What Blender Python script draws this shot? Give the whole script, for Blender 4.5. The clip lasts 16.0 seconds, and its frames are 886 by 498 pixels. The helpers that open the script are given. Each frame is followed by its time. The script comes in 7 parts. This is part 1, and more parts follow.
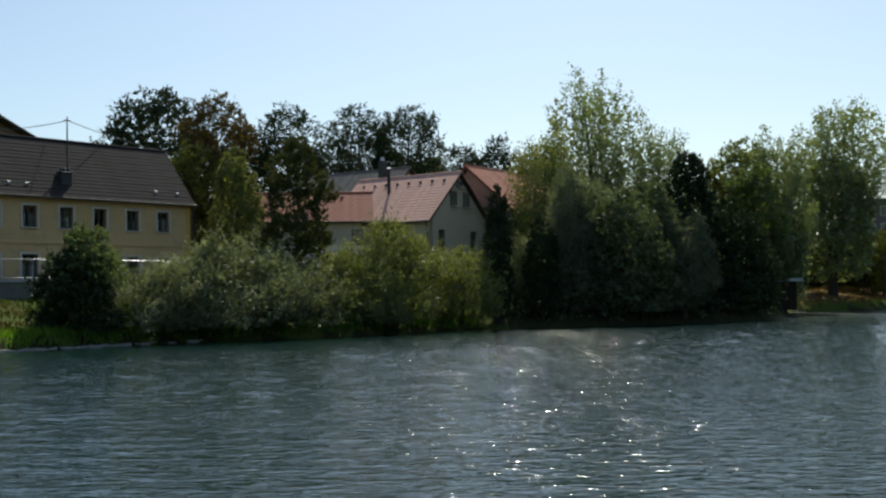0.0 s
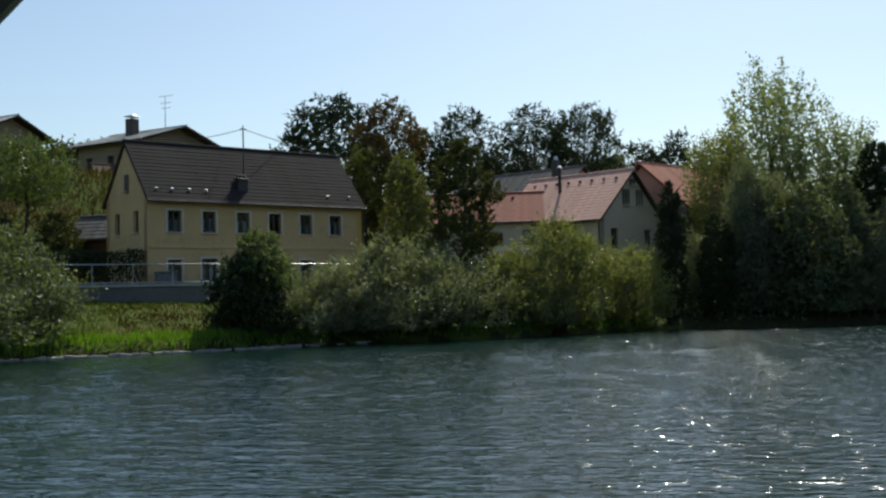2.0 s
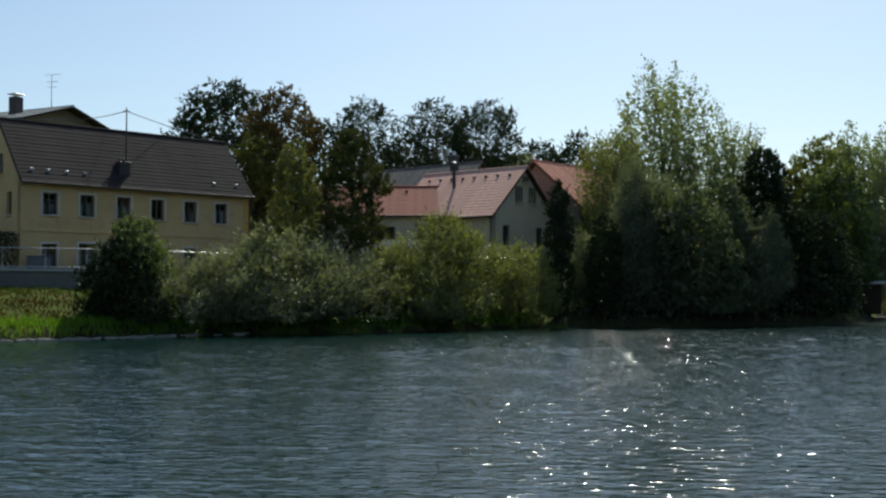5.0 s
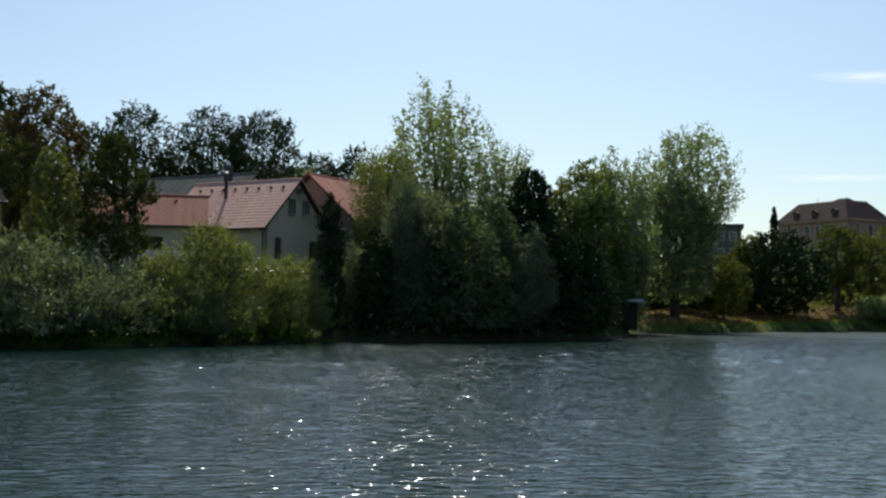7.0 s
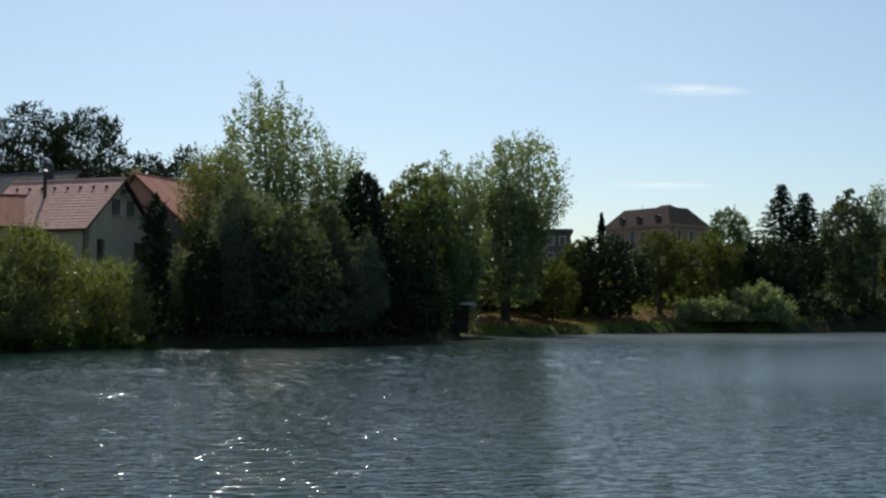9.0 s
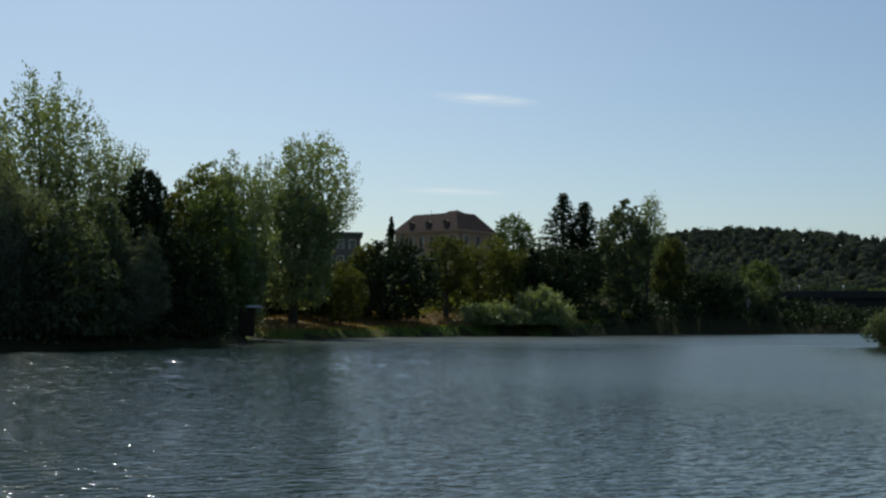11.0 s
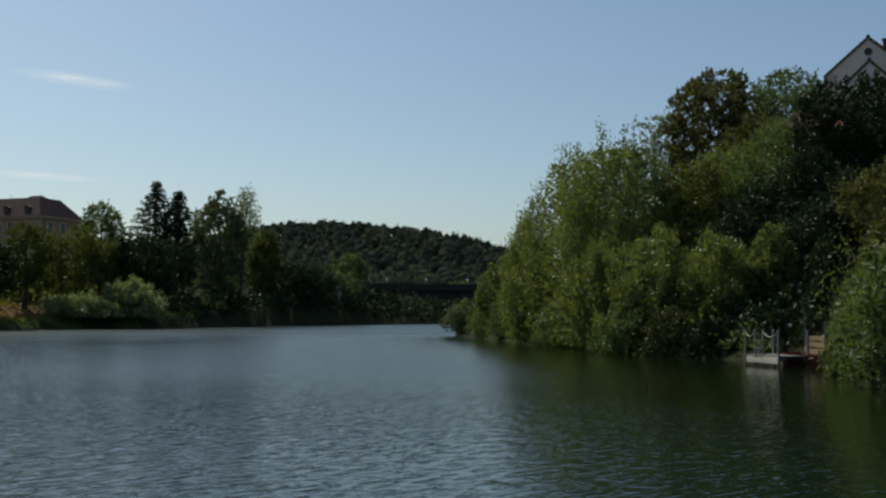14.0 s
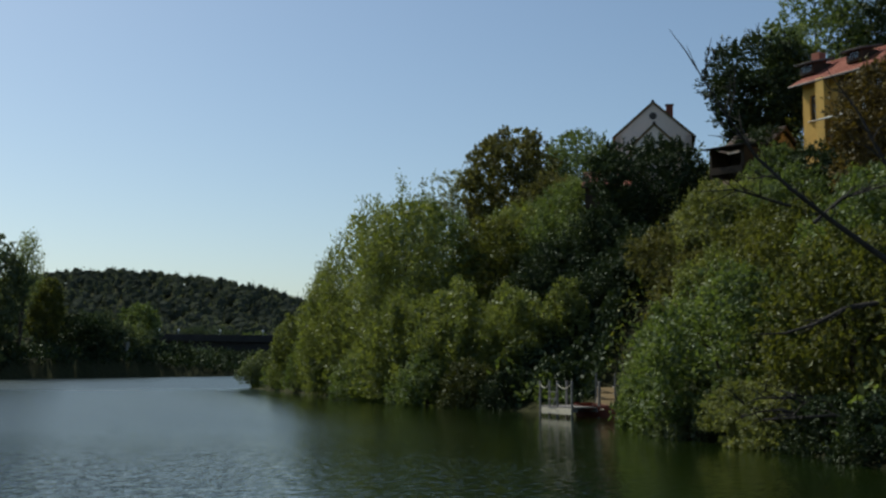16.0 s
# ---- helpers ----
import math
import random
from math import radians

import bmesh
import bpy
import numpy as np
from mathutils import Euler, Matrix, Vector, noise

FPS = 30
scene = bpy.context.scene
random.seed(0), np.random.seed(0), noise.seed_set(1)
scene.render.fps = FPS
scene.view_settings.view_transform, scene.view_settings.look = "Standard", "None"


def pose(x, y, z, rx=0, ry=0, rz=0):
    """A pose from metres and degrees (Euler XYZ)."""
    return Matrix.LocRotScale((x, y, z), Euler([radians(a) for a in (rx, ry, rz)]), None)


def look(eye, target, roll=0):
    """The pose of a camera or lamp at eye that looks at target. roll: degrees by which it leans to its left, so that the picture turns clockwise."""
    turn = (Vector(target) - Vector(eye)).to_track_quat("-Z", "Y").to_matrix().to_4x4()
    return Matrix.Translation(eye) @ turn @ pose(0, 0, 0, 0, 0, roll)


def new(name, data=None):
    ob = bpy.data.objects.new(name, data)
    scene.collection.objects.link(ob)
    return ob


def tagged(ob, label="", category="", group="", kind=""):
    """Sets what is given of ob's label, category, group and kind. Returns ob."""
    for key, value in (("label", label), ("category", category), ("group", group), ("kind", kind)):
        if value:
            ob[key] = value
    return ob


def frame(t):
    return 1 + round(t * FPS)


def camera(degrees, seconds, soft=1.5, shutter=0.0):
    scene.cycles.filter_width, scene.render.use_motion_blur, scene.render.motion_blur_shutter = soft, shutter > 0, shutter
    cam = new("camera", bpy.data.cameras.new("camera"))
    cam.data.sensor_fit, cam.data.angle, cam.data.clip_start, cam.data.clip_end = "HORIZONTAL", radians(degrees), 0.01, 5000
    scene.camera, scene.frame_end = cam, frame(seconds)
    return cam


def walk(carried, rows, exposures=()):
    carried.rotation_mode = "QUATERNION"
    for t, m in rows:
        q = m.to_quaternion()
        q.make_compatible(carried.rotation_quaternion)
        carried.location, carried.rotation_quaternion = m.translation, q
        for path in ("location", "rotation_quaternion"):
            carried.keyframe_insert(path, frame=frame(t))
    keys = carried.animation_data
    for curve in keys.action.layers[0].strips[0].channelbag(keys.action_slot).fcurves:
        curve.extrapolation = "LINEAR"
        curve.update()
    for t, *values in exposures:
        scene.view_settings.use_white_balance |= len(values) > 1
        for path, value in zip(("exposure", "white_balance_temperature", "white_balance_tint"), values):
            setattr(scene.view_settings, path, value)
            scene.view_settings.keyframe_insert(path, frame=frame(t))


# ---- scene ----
# Camera: a slow drift on the river with a pan from the village to the wooded bank.
EYE = 2.0
cam = camera(43.86, 16.0, soft=2.4)
# seconds, x, y, yaw, pitch, roll
ROWS = [
    (0.0, 0.000, 0.000, 0.00, 2.42, 0.95),
    (0.5, 0.216, 0.175, 2.07, 2.58, 0.66),
    (1.0, 0.427, 0.345, 5.22, 2.56, 0.93),
    (1.5, 0.633, 0.508, 7.60, 2.50, 1.34),
    (2.0, 0.832, 0.665, 9.57, 2.63, 1.34),
    (2.5, 1.025, 0.813, 11.33, 2.79, 1.05),
    (3.0, 1.209, 0.953, 12.33, 3.07, 0.90),
    (3.2, 1.281, 1.006, 12.29, 3.08, 0.97),
    (5.3, 1.946, 1.472, 3.01, 2.21, -0.18),
    (5.5, 2.001, 1.507, 1.94, 2.24, -0.18),
    (6.0, 2.132, 1.588, -0.81, 2.63, -0.65),
    (6.5, 2.253, 1.660, -3.60, 3.24, -1.03),
    (7.0, 2.366, 1.723, -6.76, 3.07, -0.72),
    (7.5, 2.471, 1.778, -9.11, 2.90, -0.12),
    (8.0, 2.567, 1.825, -10.65, 3.03, -0.13),
    (8.5, 2.655, 1.865, -12.95, 3.14, -0.02),
    (8.7, 2.689, 1.879, -13.90, 3.21, -0.25),
    (10.8, 2.986, 1.995, -24.59, 3.68, -0.64),
    (11.0, 3.011, 2.005, -26.12, 3.62, -0.72),
    (11.5, 3.071, 2.031, -29.56, 3.51, -0.71),
    (12.0, 3.131, 2.061, -31.92, 3.67, -0.61),
    (12.5, 3.191, 2.096, -35.10, 4.01, -0.66),
    (13.0, 3.253, 2.139, -39.74, 4.07, -0.52),
    (13.5, 3.319, 2.191, -43.35, 3.67, -0.31),
    (14.0, 3.390, 2.256, -46.96, 3.41, -0.48),
    (14.5, 3.468, 2.336, -50.33, 3.34, -0.65),
    (15.0, 3.556, 2.433, -52.84, 4.00, -0.70),
    (15.5, 3.654, 2.551, -55.14, 4.96, -0.54),
    (16.0, 3.766, 2.692, -57.52, 6.18, -0.46),
]
EXPOSURE = [(0.0, 0.15, 6400, 3), (3.0, 0.2, 6400, 3), (5.5, 0.08, 6250, 3), (8.5, 0.0, 6200, 3), (11.0, -0.36, 6100, 3), (14.0, -0.4, 6200, 3), (16.0, -0.12, 6300, 3)]
walk(cam, [(t, pose(x, y, EYE, 90 + p, r, w)) for t, x, y, w, p, r in ROWS], EXPOSURE)

# ---- sky and sun ----
SUN_AZ, SUN_EL = 8.0, 50.0      # clockwise from +y, above the horizon
world = bpy.data.worlds.new("sky")
scene.world = world
world.use_nodes = True
wn = world.node_tree
sky = wn.nodes.new("ShaderNodeTexSky")
sky.sky_type = "NISHITA"
sky.sun_disc = False
sky.sun_elevation, sky.sun_rotation = radians(SUN_EL), radians(SUN_AZ)
sky.air_density, sky.dust_density, sky.ozone_density = 1.0, 1.2, 1.5
wn.nodes["Background"].inputs["Strength"].default_value = 0.11
wn.links.new(sky.outputs[0], wn.nodes["Background"].inputs["Color"])
sun = new("sun", bpy.data.lights.new("sun", "SUN"))
sun.data.energy, sun.data.angle, sun.data.color = 4.2, radians(0.53), (1.0, 0.94, 0.84)
sun_dir = Vector((math.sin(radians(SUN_AZ)) * math.cos(radians(SUN_EL)), math.cos(radians(SUN_AZ)) * math.cos(radians(SUN_EL)), math.sin(radians(SUN_EL))))
sun.matrix_world = look(sun_dir * 300, (0, 0, 0))


# ---- materials ----
def mat_nodes(name):
    m = bpy.data.materials.new(name)
    m.use_nodes = True
    nt = m.node_tree
    return m, nt, nt.nodes["Principled BSDF"]


def add(nt, kind, **inputs):
    n = nt.nodes.new(kind)
    for k, v in inputs.items():
        n.inputs[k.replace("_", " ")].default_value = v
    return n


def coords(nt, world_space=False):
    if world_space:
        return nt.nodes.new("ShaderNodeNewGeometry").outputs["Position"]
    return nt.nodes.new("ShaderNodeTexCoord").outputs["Object"]


def noise_of(nt, vec, scale, detail=4.0, rough=0.6):
    n = add(nt, "ShaderNodeTexNoise", Scale=scale, Detail=detail, Roughness=rough)
    nt.links.new(vec, n.inputs["Vector"])
    return n.outputs["Fac"]


def ramp(nt, fac, stops):
    r = nt.nodes.new("ShaderNodeValToRGB")
    e = r.color_ramp.elements
    while len(e) < len(stops):
        e.new(0.5)
    for el, (p, c) in zip(e, stops):
        el.position, el.color = p, (*c, 1)
    nt.links.new(fac, r.inputs["Fac"])
    return r.outputs["Color"]


def mixed(nt, a, b, fac, mode="MIX"):
    n = nt.nodes.new("ShaderNodeMix")
    n.data_type, n.blend_type = "RGBA", mode
    for s, v in ((0, fac), (6, a), (7, b)):
        if isinstance(v, (int, float)):
            n.inputs[s].default_value = v
        elif isinstance(v, tuple):
            n.inputs[s].default_value = (*v, 1)
        else:
            nt.links.new(v, n.inputs[s])
    return n.outputs[2]


def bump(nt, fac, strength, distance, shader):
    b = add(nt, "ShaderNodeBump", Strength=strength, Distance=distance)
    nt.links.new(fac, b.inputs["Height"])
    nt.links.new(b.outputs[0], shader.inputs["Normal"])


def rough_surface(name, c1, c2, stain, rough=0.85, grain=18.0, blot=0.7, relief=0.3, metal=0.0, island=0.0, obj=0.0):
    """A matt surface: fine grain, larger blotches, stains with streaks; island/obj: variation from piece to piece."""
    m, nt, b = mat_nodes(name)
    v = coords(nt)
    col = ramp(nt, noise_of(nt, v, blot, 5), [(0.3, c1), (0.7, c2)])
    col = mixed(nt, col, stain, ramp(nt, noise_of(nt, v, blot * 3.1, 8, 0.7), [(0.52, (0, 0, 0)), (0.75, (0.55, 0.55, 0.55))]))
    fine = noise_of(nt, v, grain, 6, 0.7)
    col = mixed(nt, col, ramp(nt, fine, [(0.25, (0.72, 0.72, 0.72)), (0.75, (1.1, 1.1, 1.1))]), 1.0, "MULTIPLY")
    for amount, node, out in ((island, "ShaderNodeNewGeometry", "Random Per Island"), (obj, "ShaderNodeObjectInfo", "Random")):
        if amount:
            r = nt.nodes.new(node).outputs[out]
            col = mixed(nt, col, ramp(nt, r, [(0, (1 - amount,) * 3), (1, (1 + amount * 0.6,) * 3)]), 1.0, "MULTIPLY")
    nt.links.new(col, b.inputs["Base Color"])
    b.inputs["Roughness"].default_value, b.inputs["Metallic"].default_value = rough, metal
    b.inputs["Specular IOR Level"].default_value = 0.2 if rough >= 0.8 else 0.5
    bump(nt, fine, relief, 0.02, b)
    return m


def leaf_surface(name, dark, mid, light, translucent=0.35, gloss=0.10, patch=0.8):
    """Foliage: diffuse and translucent leaves with a waxy sheen, varied leaf by leaf and branch by branch."""
    m = bpy.data.materials.new(name)
    m.use_nodes = True
    nt = m.node_tree
    nt.nodes.remove(nt.nodes["Principled BSDF"])
    geo = nt.nodes.new("ShaderNodeNewGeometry")
    v = geo.outputs["Position"]
    a = noise_of(nt, v, patch, 4)
    add_f = nt.nodes.new("ShaderNodeMath")
    add_f.operation = "MULTIPLY_ADD"
    nt.links.new(geo.outputs["Random Per Island"], add_f.inputs[0])
    add_f.inputs[1].default_value = 0.26
    sub = nt.nodes.new("ShaderNodeMath")
    sub.operation = "SUBTRACT"
    nt.links.new(a, sub.inputs[0])
    sub.inputs[1].default_value = 0.13
    nt.links.new(sub.outputs[0], add_f.inputs[2])
    col = ramp(nt, add_f.outputs[0], [(0.15, dark), (0.5, mid), (0.85, light)])
    d = nt.nodes.new("ShaderNodeBsdfDiffuse")
    t = nt.nodes.new("ShaderNodeBsdfTranslucent")
    g = add(nt, "ShaderNodeBsdfGlossy", Roughness=0.5)
    g.inputs["Color"].default_value = (0.9, 0.95, 0.9, 1)
    nt.links.new(col, d.inputs["Color"])
    warm = mixed(nt, col, (1.25, 1.3, 0.6), 1.0, "MULTIPLY")
    nt.links.new(warm, t.inputs["Color"])
    m1, m2 = nt.nodes.new("ShaderNodeMixShader"), nt.nodes.new("ShaderNodeMixShader")
    m1.inputs[0].default_value, m2.inputs[0].default_value = translucent, gloss
    nt.links.new(d.outputs[0], m1.inputs[1])
    nt.links.new(t.outputs[0], m1.inputs[2])
    nt.links.new(m1.outputs[0], m2.inputs[1])
    nt.links.new(g.outputs[0], m2.inputs[2])
    nt.links.new(m2.outputs[0], nt.nodes["Material Output"].inputs["Surface"])
    return m


def water_surface():
    m, nt, b = mat_nodes("river_water")
    v = coords(nt, True)
    stretch = nt.nodes.new("ShaderNodeMapping")
    stretch.inputs["Rotation"].default_value = (0, 0, radians(8))
    stretch.inputs["Scale"].default_value = (0.55, 1.35, 1)
    nt.links.new(v, stretch.inputs["Vector"])
    big = noise_of(nt, stretch.outputs[0], 4.2, 2, 0.5)
    small = noise_of(nt, stretch.outputs[0], 9.0, 2, 0.5)
    # the water lies calm in the lee of the wooded bank
    lee = nt.nodes.new("ShaderNodeVectorMath")
    lee.operation = "DOT_PRODUCT"
    nt.links.new(v, lee.inputs[0])
    lee.inputs[1].default_value = (-0.78, 0.625, 0)
    reach = add(nt, "ShaderNodeMapRange")
    nt.links.new(lee.outputs["Value"], reach.inputs["Value"])
    for k, val in (("From Min", -18.5), ("From Max", -7.0), ("To Min", 0.12), ("To Max", 1.0)):
        reach.inputs[k].default_value = val
    away = nt.nodes.new("ShaderNodeVectorMath")
    away.operation = "LENGTH"
    nt.links.new(v, away.inputs[0])
    bend = add(nt, "ShaderNodeMapRange")
    nt.links.new(away.outputs["Value"], bend.inputs["Value"])
    for k, val in (("From Min", 82.0), ("From Max", 112.0)):
        bend.inputs[k].default_value = val
    calm = nt.nodes.new("ShaderNodeMath")
    calm.operation = "MAXIMUM"
    nt.links.new(reach.outputs["Result"], calm.inputs[0])
    nt.links.new(bend.outputs["Result"], calm.inputs[1])
    gust = ramp(nt, noise_of(nt, v, 0.05, 2), [(0.35, (0.6, 0.6, 0.6)), (0.62, (1, 1, 1))])
    wind = nt.nodes.new("ShaderNodeMath")
    wind.operation = "MULTIPLY"
    breeze = add(nt, "ShaderNodeMapRange")
    nt.links.new(lee.outputs["Value"], breeze.inputs["Value"])
    for k, val in (("From Min", -18.5), ("From Max", 4.0), ("To Min", 0.22), ("To Max", 1.0)):
        breeze.inputs[k].default_value = val
    blow = nt.nodes.new("ShaderNodeMath")
    blow.operation = "MAXIMUM"
    nt.links.new(breeze.outputs["Result"], blow.inputs[0])
    nt.links.new(bend.outputs["Result"], blow.inputs[1])
    nt.links.new(blow.outputs[0], wind.inputs[0])
    nt.links.new(gust, wind.inputs[1])
    s1 = add(nt, "ShaderNodeBump", Strength=1.0, Distance=0.034)
    nt.links.new(big, s1.inputs["Height"])
    s2 = add(nt, "ShaderNodeBump", Strength=1.0, Distance=0.009)
    nt.links.new(small, s2.inputs["Height"])
    nt.links.new(s1.outputs[0], s2.inputs["Normal"])
    nt.links.new(wind.outputs[0], s1.inputs["Strength"])
    nt.links.new(wind.outputs[0], s2.inputs["Strength"])
    # short steep crests that catch the sun
    crest = ramp(nt, noise_of(nt, stretch.outputs[0], 4.6, 2, 0.5), [(0.52, (0, 0, 0)), (0.90, (1, 1, 1))])
    s3 = add(nt, "ShaderNodeBump", Strength=1.0, Distance=0.038)
    nt.links.new(crest, s3.inputs["Height"])
    nt.links.new(s2.outputs[0], s3.inputs["Normal"])
    for node in (s1, s2, s3):
        node.inputs["Filter Width"].default_value = 0.08
    nt.links.new(wind.outputs[0], s3.inputs["Strength"])
    nt.links.new(s3.outputs[0], b.inputs["Normal"])
    # teal sky reflection and green bank reflection put into the base colour by place
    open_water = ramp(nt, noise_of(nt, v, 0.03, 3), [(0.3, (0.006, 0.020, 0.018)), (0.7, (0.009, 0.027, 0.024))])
    bank_green = ramp(nt, noise_of(nt, v, 0.2, 3), [(0.3, (0.006, 0.011, 0.002)), (0.7, (0.009, 0.016, 0.003))])
    # shallow and clear only place this blend, from the bank outwards
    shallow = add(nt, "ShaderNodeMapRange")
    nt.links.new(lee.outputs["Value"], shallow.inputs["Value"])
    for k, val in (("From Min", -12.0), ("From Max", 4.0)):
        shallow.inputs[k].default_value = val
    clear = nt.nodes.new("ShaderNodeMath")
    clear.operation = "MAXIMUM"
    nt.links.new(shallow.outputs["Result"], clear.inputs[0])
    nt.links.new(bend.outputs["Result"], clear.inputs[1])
    col = mixed(nt, bank_green, open_water, clear.outputs[0])
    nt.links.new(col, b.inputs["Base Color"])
    # ripples too small to be relief: finest far out, none in the lee
    fine = add(nt, "ShaderNodeMapRange")
    nt.links.new(away.outputs["Value"], fine.inputs["Value"])
    for k, val in (("From Min", 66.0), ("From Max", 112.0), ("To Min", 0.085), ("To Max", 0.34)):
        fine.inputs[k].default_value = val
    # the mid-stream in the lee of the bend is ruffled finely and evenly
    ruffled = add(nt, "ShaderNodeMapRange")
    nt.links.new(lee.outputs["Value"], ruffled.inputs["Value"])
    for k, val in (("From Min", 2.0), ("From Max", 15.0), ("To Min", 0.24), ("To Max", 0.03)):
        ruffled.inputs[k].default_value = val
    beyond = add(nt, "ShaderNodeMapRange")
    nt.links.new(away.outputs["Value"], beyond.inputs["Value"])
    for k, val in (("From Min", 20.0), ("From Max", 42.0)):
        beyond.inputs[k].default_value = val
    mid_stream = nt.nodes.new("ShaderNodeMath")
    mid_stream.operation = "MULTIPLY"
    nt.links.new(ruffled.outputs["Result"], mid_stream.inputs[0])
    nt.links.new(beyond.outputs["Result"], mid_stream.inputs[1])
    ruffle = nt.nodes.new("ShaderNodeMath")
    ruffle.operation = "MAXIMUM"
    nt.links.new(fine.outputs["Result"], ruffle.inputs[0])
    nt.links.new(mid_stream.outputs[0], ruffle.inputs[1])
    rough = nt.nodes.new("ShaderNodeMath")
    rough.operation = "MULTIPLY"
    nt.links.new(ruffle.outputs[0], rough.inputs[0])
    nt.links.new(calm.outputs[0], rough.inputs[1])
    low = nt.nodes.new("ShaderNodeMath")
    low.operation = "MAXIMUM"
    low.inputs[1].default_value = 0.05
    nt.links.new(rough.outputs[0], low.inputs[0])
    nt.links.new(low.outputs[0], b.inputs["Roughness"])
    b.inputs["IOR"].default_value = 1.333
    return m


def ground_surface():
    """Grass with dry patches; bare soil and mud at the water."""
    m, nt, b = mat_nodes("meadow_ground")
    v = coords(nt, True)
    grass = ramp(nt, noise_of(nt, v, 1.6, 6, 0.7), [(0.3, (0.038, 0.062, 0.012)), (0.55, (0.078, 0.104, 0.021)), (0.75, (0.105, 0.100, 0.034))])
    dry = ramp(nt, noise_of(nt, v, 2.4, 6, 0.7), [(0.3, (0.07, 0.048, 0.021)), (0.7, (0.13, 0.088, 0.038))])
    patch = ramp(nt, noise_of(nt, v, 0.16, 4, 0.6), [(0.54, (0, 0, 0)), (0.66, (1, 1, 1))])
    col = mixed(nt, grass, dry, patch)
    nt.links.new(col, b.inputs["Base Color"])
    b.inputs["Roughness"].default_value, b.inputs["Specular IOR Level"].default_value = 0.95, 0.08
    bump(nt, noise_of(nt, v, 5.0, 6, 0.75), 0.8, 0.12, b)
    return m


def glass_surface():
    m, nt, b = mat_nodes("window_glass")
    b.inputs["Base Color"].default_value = (0.75, 0.82, 0.84, 1)
    b.inputs["Roughness"].default_value = 0.03
    b.inputs["Transmission Weight"].default_value = 1.0
    b.inputs["IOR"].default_value = 1.45
    return m


# wisps glow by emission, in place of sunlight on the cloud
def cloud_surface():
    m = bpy.data.materials.new("thin_cloud")
    m.use_nodes = True
    nt = m.node_tree
    nt.nodes.remove(nt.nodes["Principled BSDF"])
    tc = nt.nodes.new("ShaderNodeTexCoord").outputs["Generated"]
    mp = nt.nodes.new("ShaderNodeMapping")
    mp.inputs["Location"].default_value = (-1, -1, 0)
    mp.inputs["Scale"].default_value = (2, 2, 0)
    nt.links.new(tc, mp.inputs["Vector"])
    gr = nt.nodes.new("ShaderNodeTexGradient")
    gr.gradient_type = "SPHERICAL"
    nt.links.new(mp.outputs[0], gr.inputs["Vector"])
    st = nt.nodes.new("ShaderNodeMapping")
    st.inputs["Scale"].default_value = (3.0, 5.0, 1)
    nt.links.new(tc, st.inputs["Vector"])
    nz = noise_of(nt, st.outputs[0], 1.0, 5, 0.55)
    mul = nt.nodes.new("ShaderNodeMath")
    mul.operation = "MULTIPLY"
    nt.links.new(ramp(nt, gr.outputs["Fac"], [(0.0, (0, 0, 0)), (0.8, (1, 1, 1))]), mul.inputs[0])
    nt.links.new(ramp(nt, nz, [(0.3, (0.1, 0.1, 0.1)), (0.7, (0.9, 0.9, 0.9))]), mul.inputs[1])
    e = add(nt, "ShaderNodeEmission", Strength=1.0)
    e.inputs["Color"].default_value = (0.95, 0.98, 1.0, 1)
    tr = nt.nodes.new("ShaderNodeBsdfTransparent")
    mx = nt.nodes.new("ShaderNodeMixShader")
    nt.links.new(mul.outputs[0], mx.inputs[0])
    nt.links.new(tr.outputs[0], mx.inputs[1])
    nt.links.new(e.outputs[0], mx.inputs[2])
    nt.links.new(mx.outputs[0], nt.nodes["Material Output"].inputs["Surface"])
    return m


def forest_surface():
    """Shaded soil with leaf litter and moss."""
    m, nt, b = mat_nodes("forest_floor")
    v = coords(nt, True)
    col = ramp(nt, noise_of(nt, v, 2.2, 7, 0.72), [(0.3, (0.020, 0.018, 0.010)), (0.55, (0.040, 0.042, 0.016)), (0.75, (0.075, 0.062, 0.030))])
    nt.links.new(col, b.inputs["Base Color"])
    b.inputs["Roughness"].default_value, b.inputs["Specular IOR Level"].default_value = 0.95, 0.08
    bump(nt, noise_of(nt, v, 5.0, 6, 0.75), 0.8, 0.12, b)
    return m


FOREST = forest_surface()
WATER, GROUND, GLASS, CLOUD = water_surface(), ground_surface(), glass_surface(), cloud_surface()
YELLOW = rough_surface("yellow_plaster", (0.64, 0.43, 0.20), (0.72, 0.50, 0.25), (0.28, 0.245, 0.17), blot=0.35)
GREYPLASTER = rough_surface("grey_plaster", (0.60, 0.49, 0.33), (0.67, 0.56, 0.39), (0.45, 0.38, 0.27), blot=0.3)
TAN = rough_surface("tan_plaster", (0.33, 0.25, 0.16), (0.40, 0.31, 0.21), (0.25, 0.2, 0.14), blot=0.3)
PINK = rough_surface("pink_plaster", (0.42, 0.24, 0.15), (0.50, 0.33, 0.21), (0.33, 0.24, 0.18), blot=0.12)
WHITEPLASTER = rough_surface("white_plaster", (0.90, 0.75, 0.65), (0.93, 0.80, 0.71), (0.62, 0.57, 0.53), blot=0.3)
OCHRE = rough_surface("ochre_plaster", (0.62, 0.37, 0.09), (0.7, 0.45, 0.13), (0.5, 0.33, 0.12), blot=0.3)
TRIM = rough_surface("white_trim", (0.62, 0.54, 0.43), (0.70, 0.62, 0.50), (0.4, 0.35, 0.28), rough=0.6)
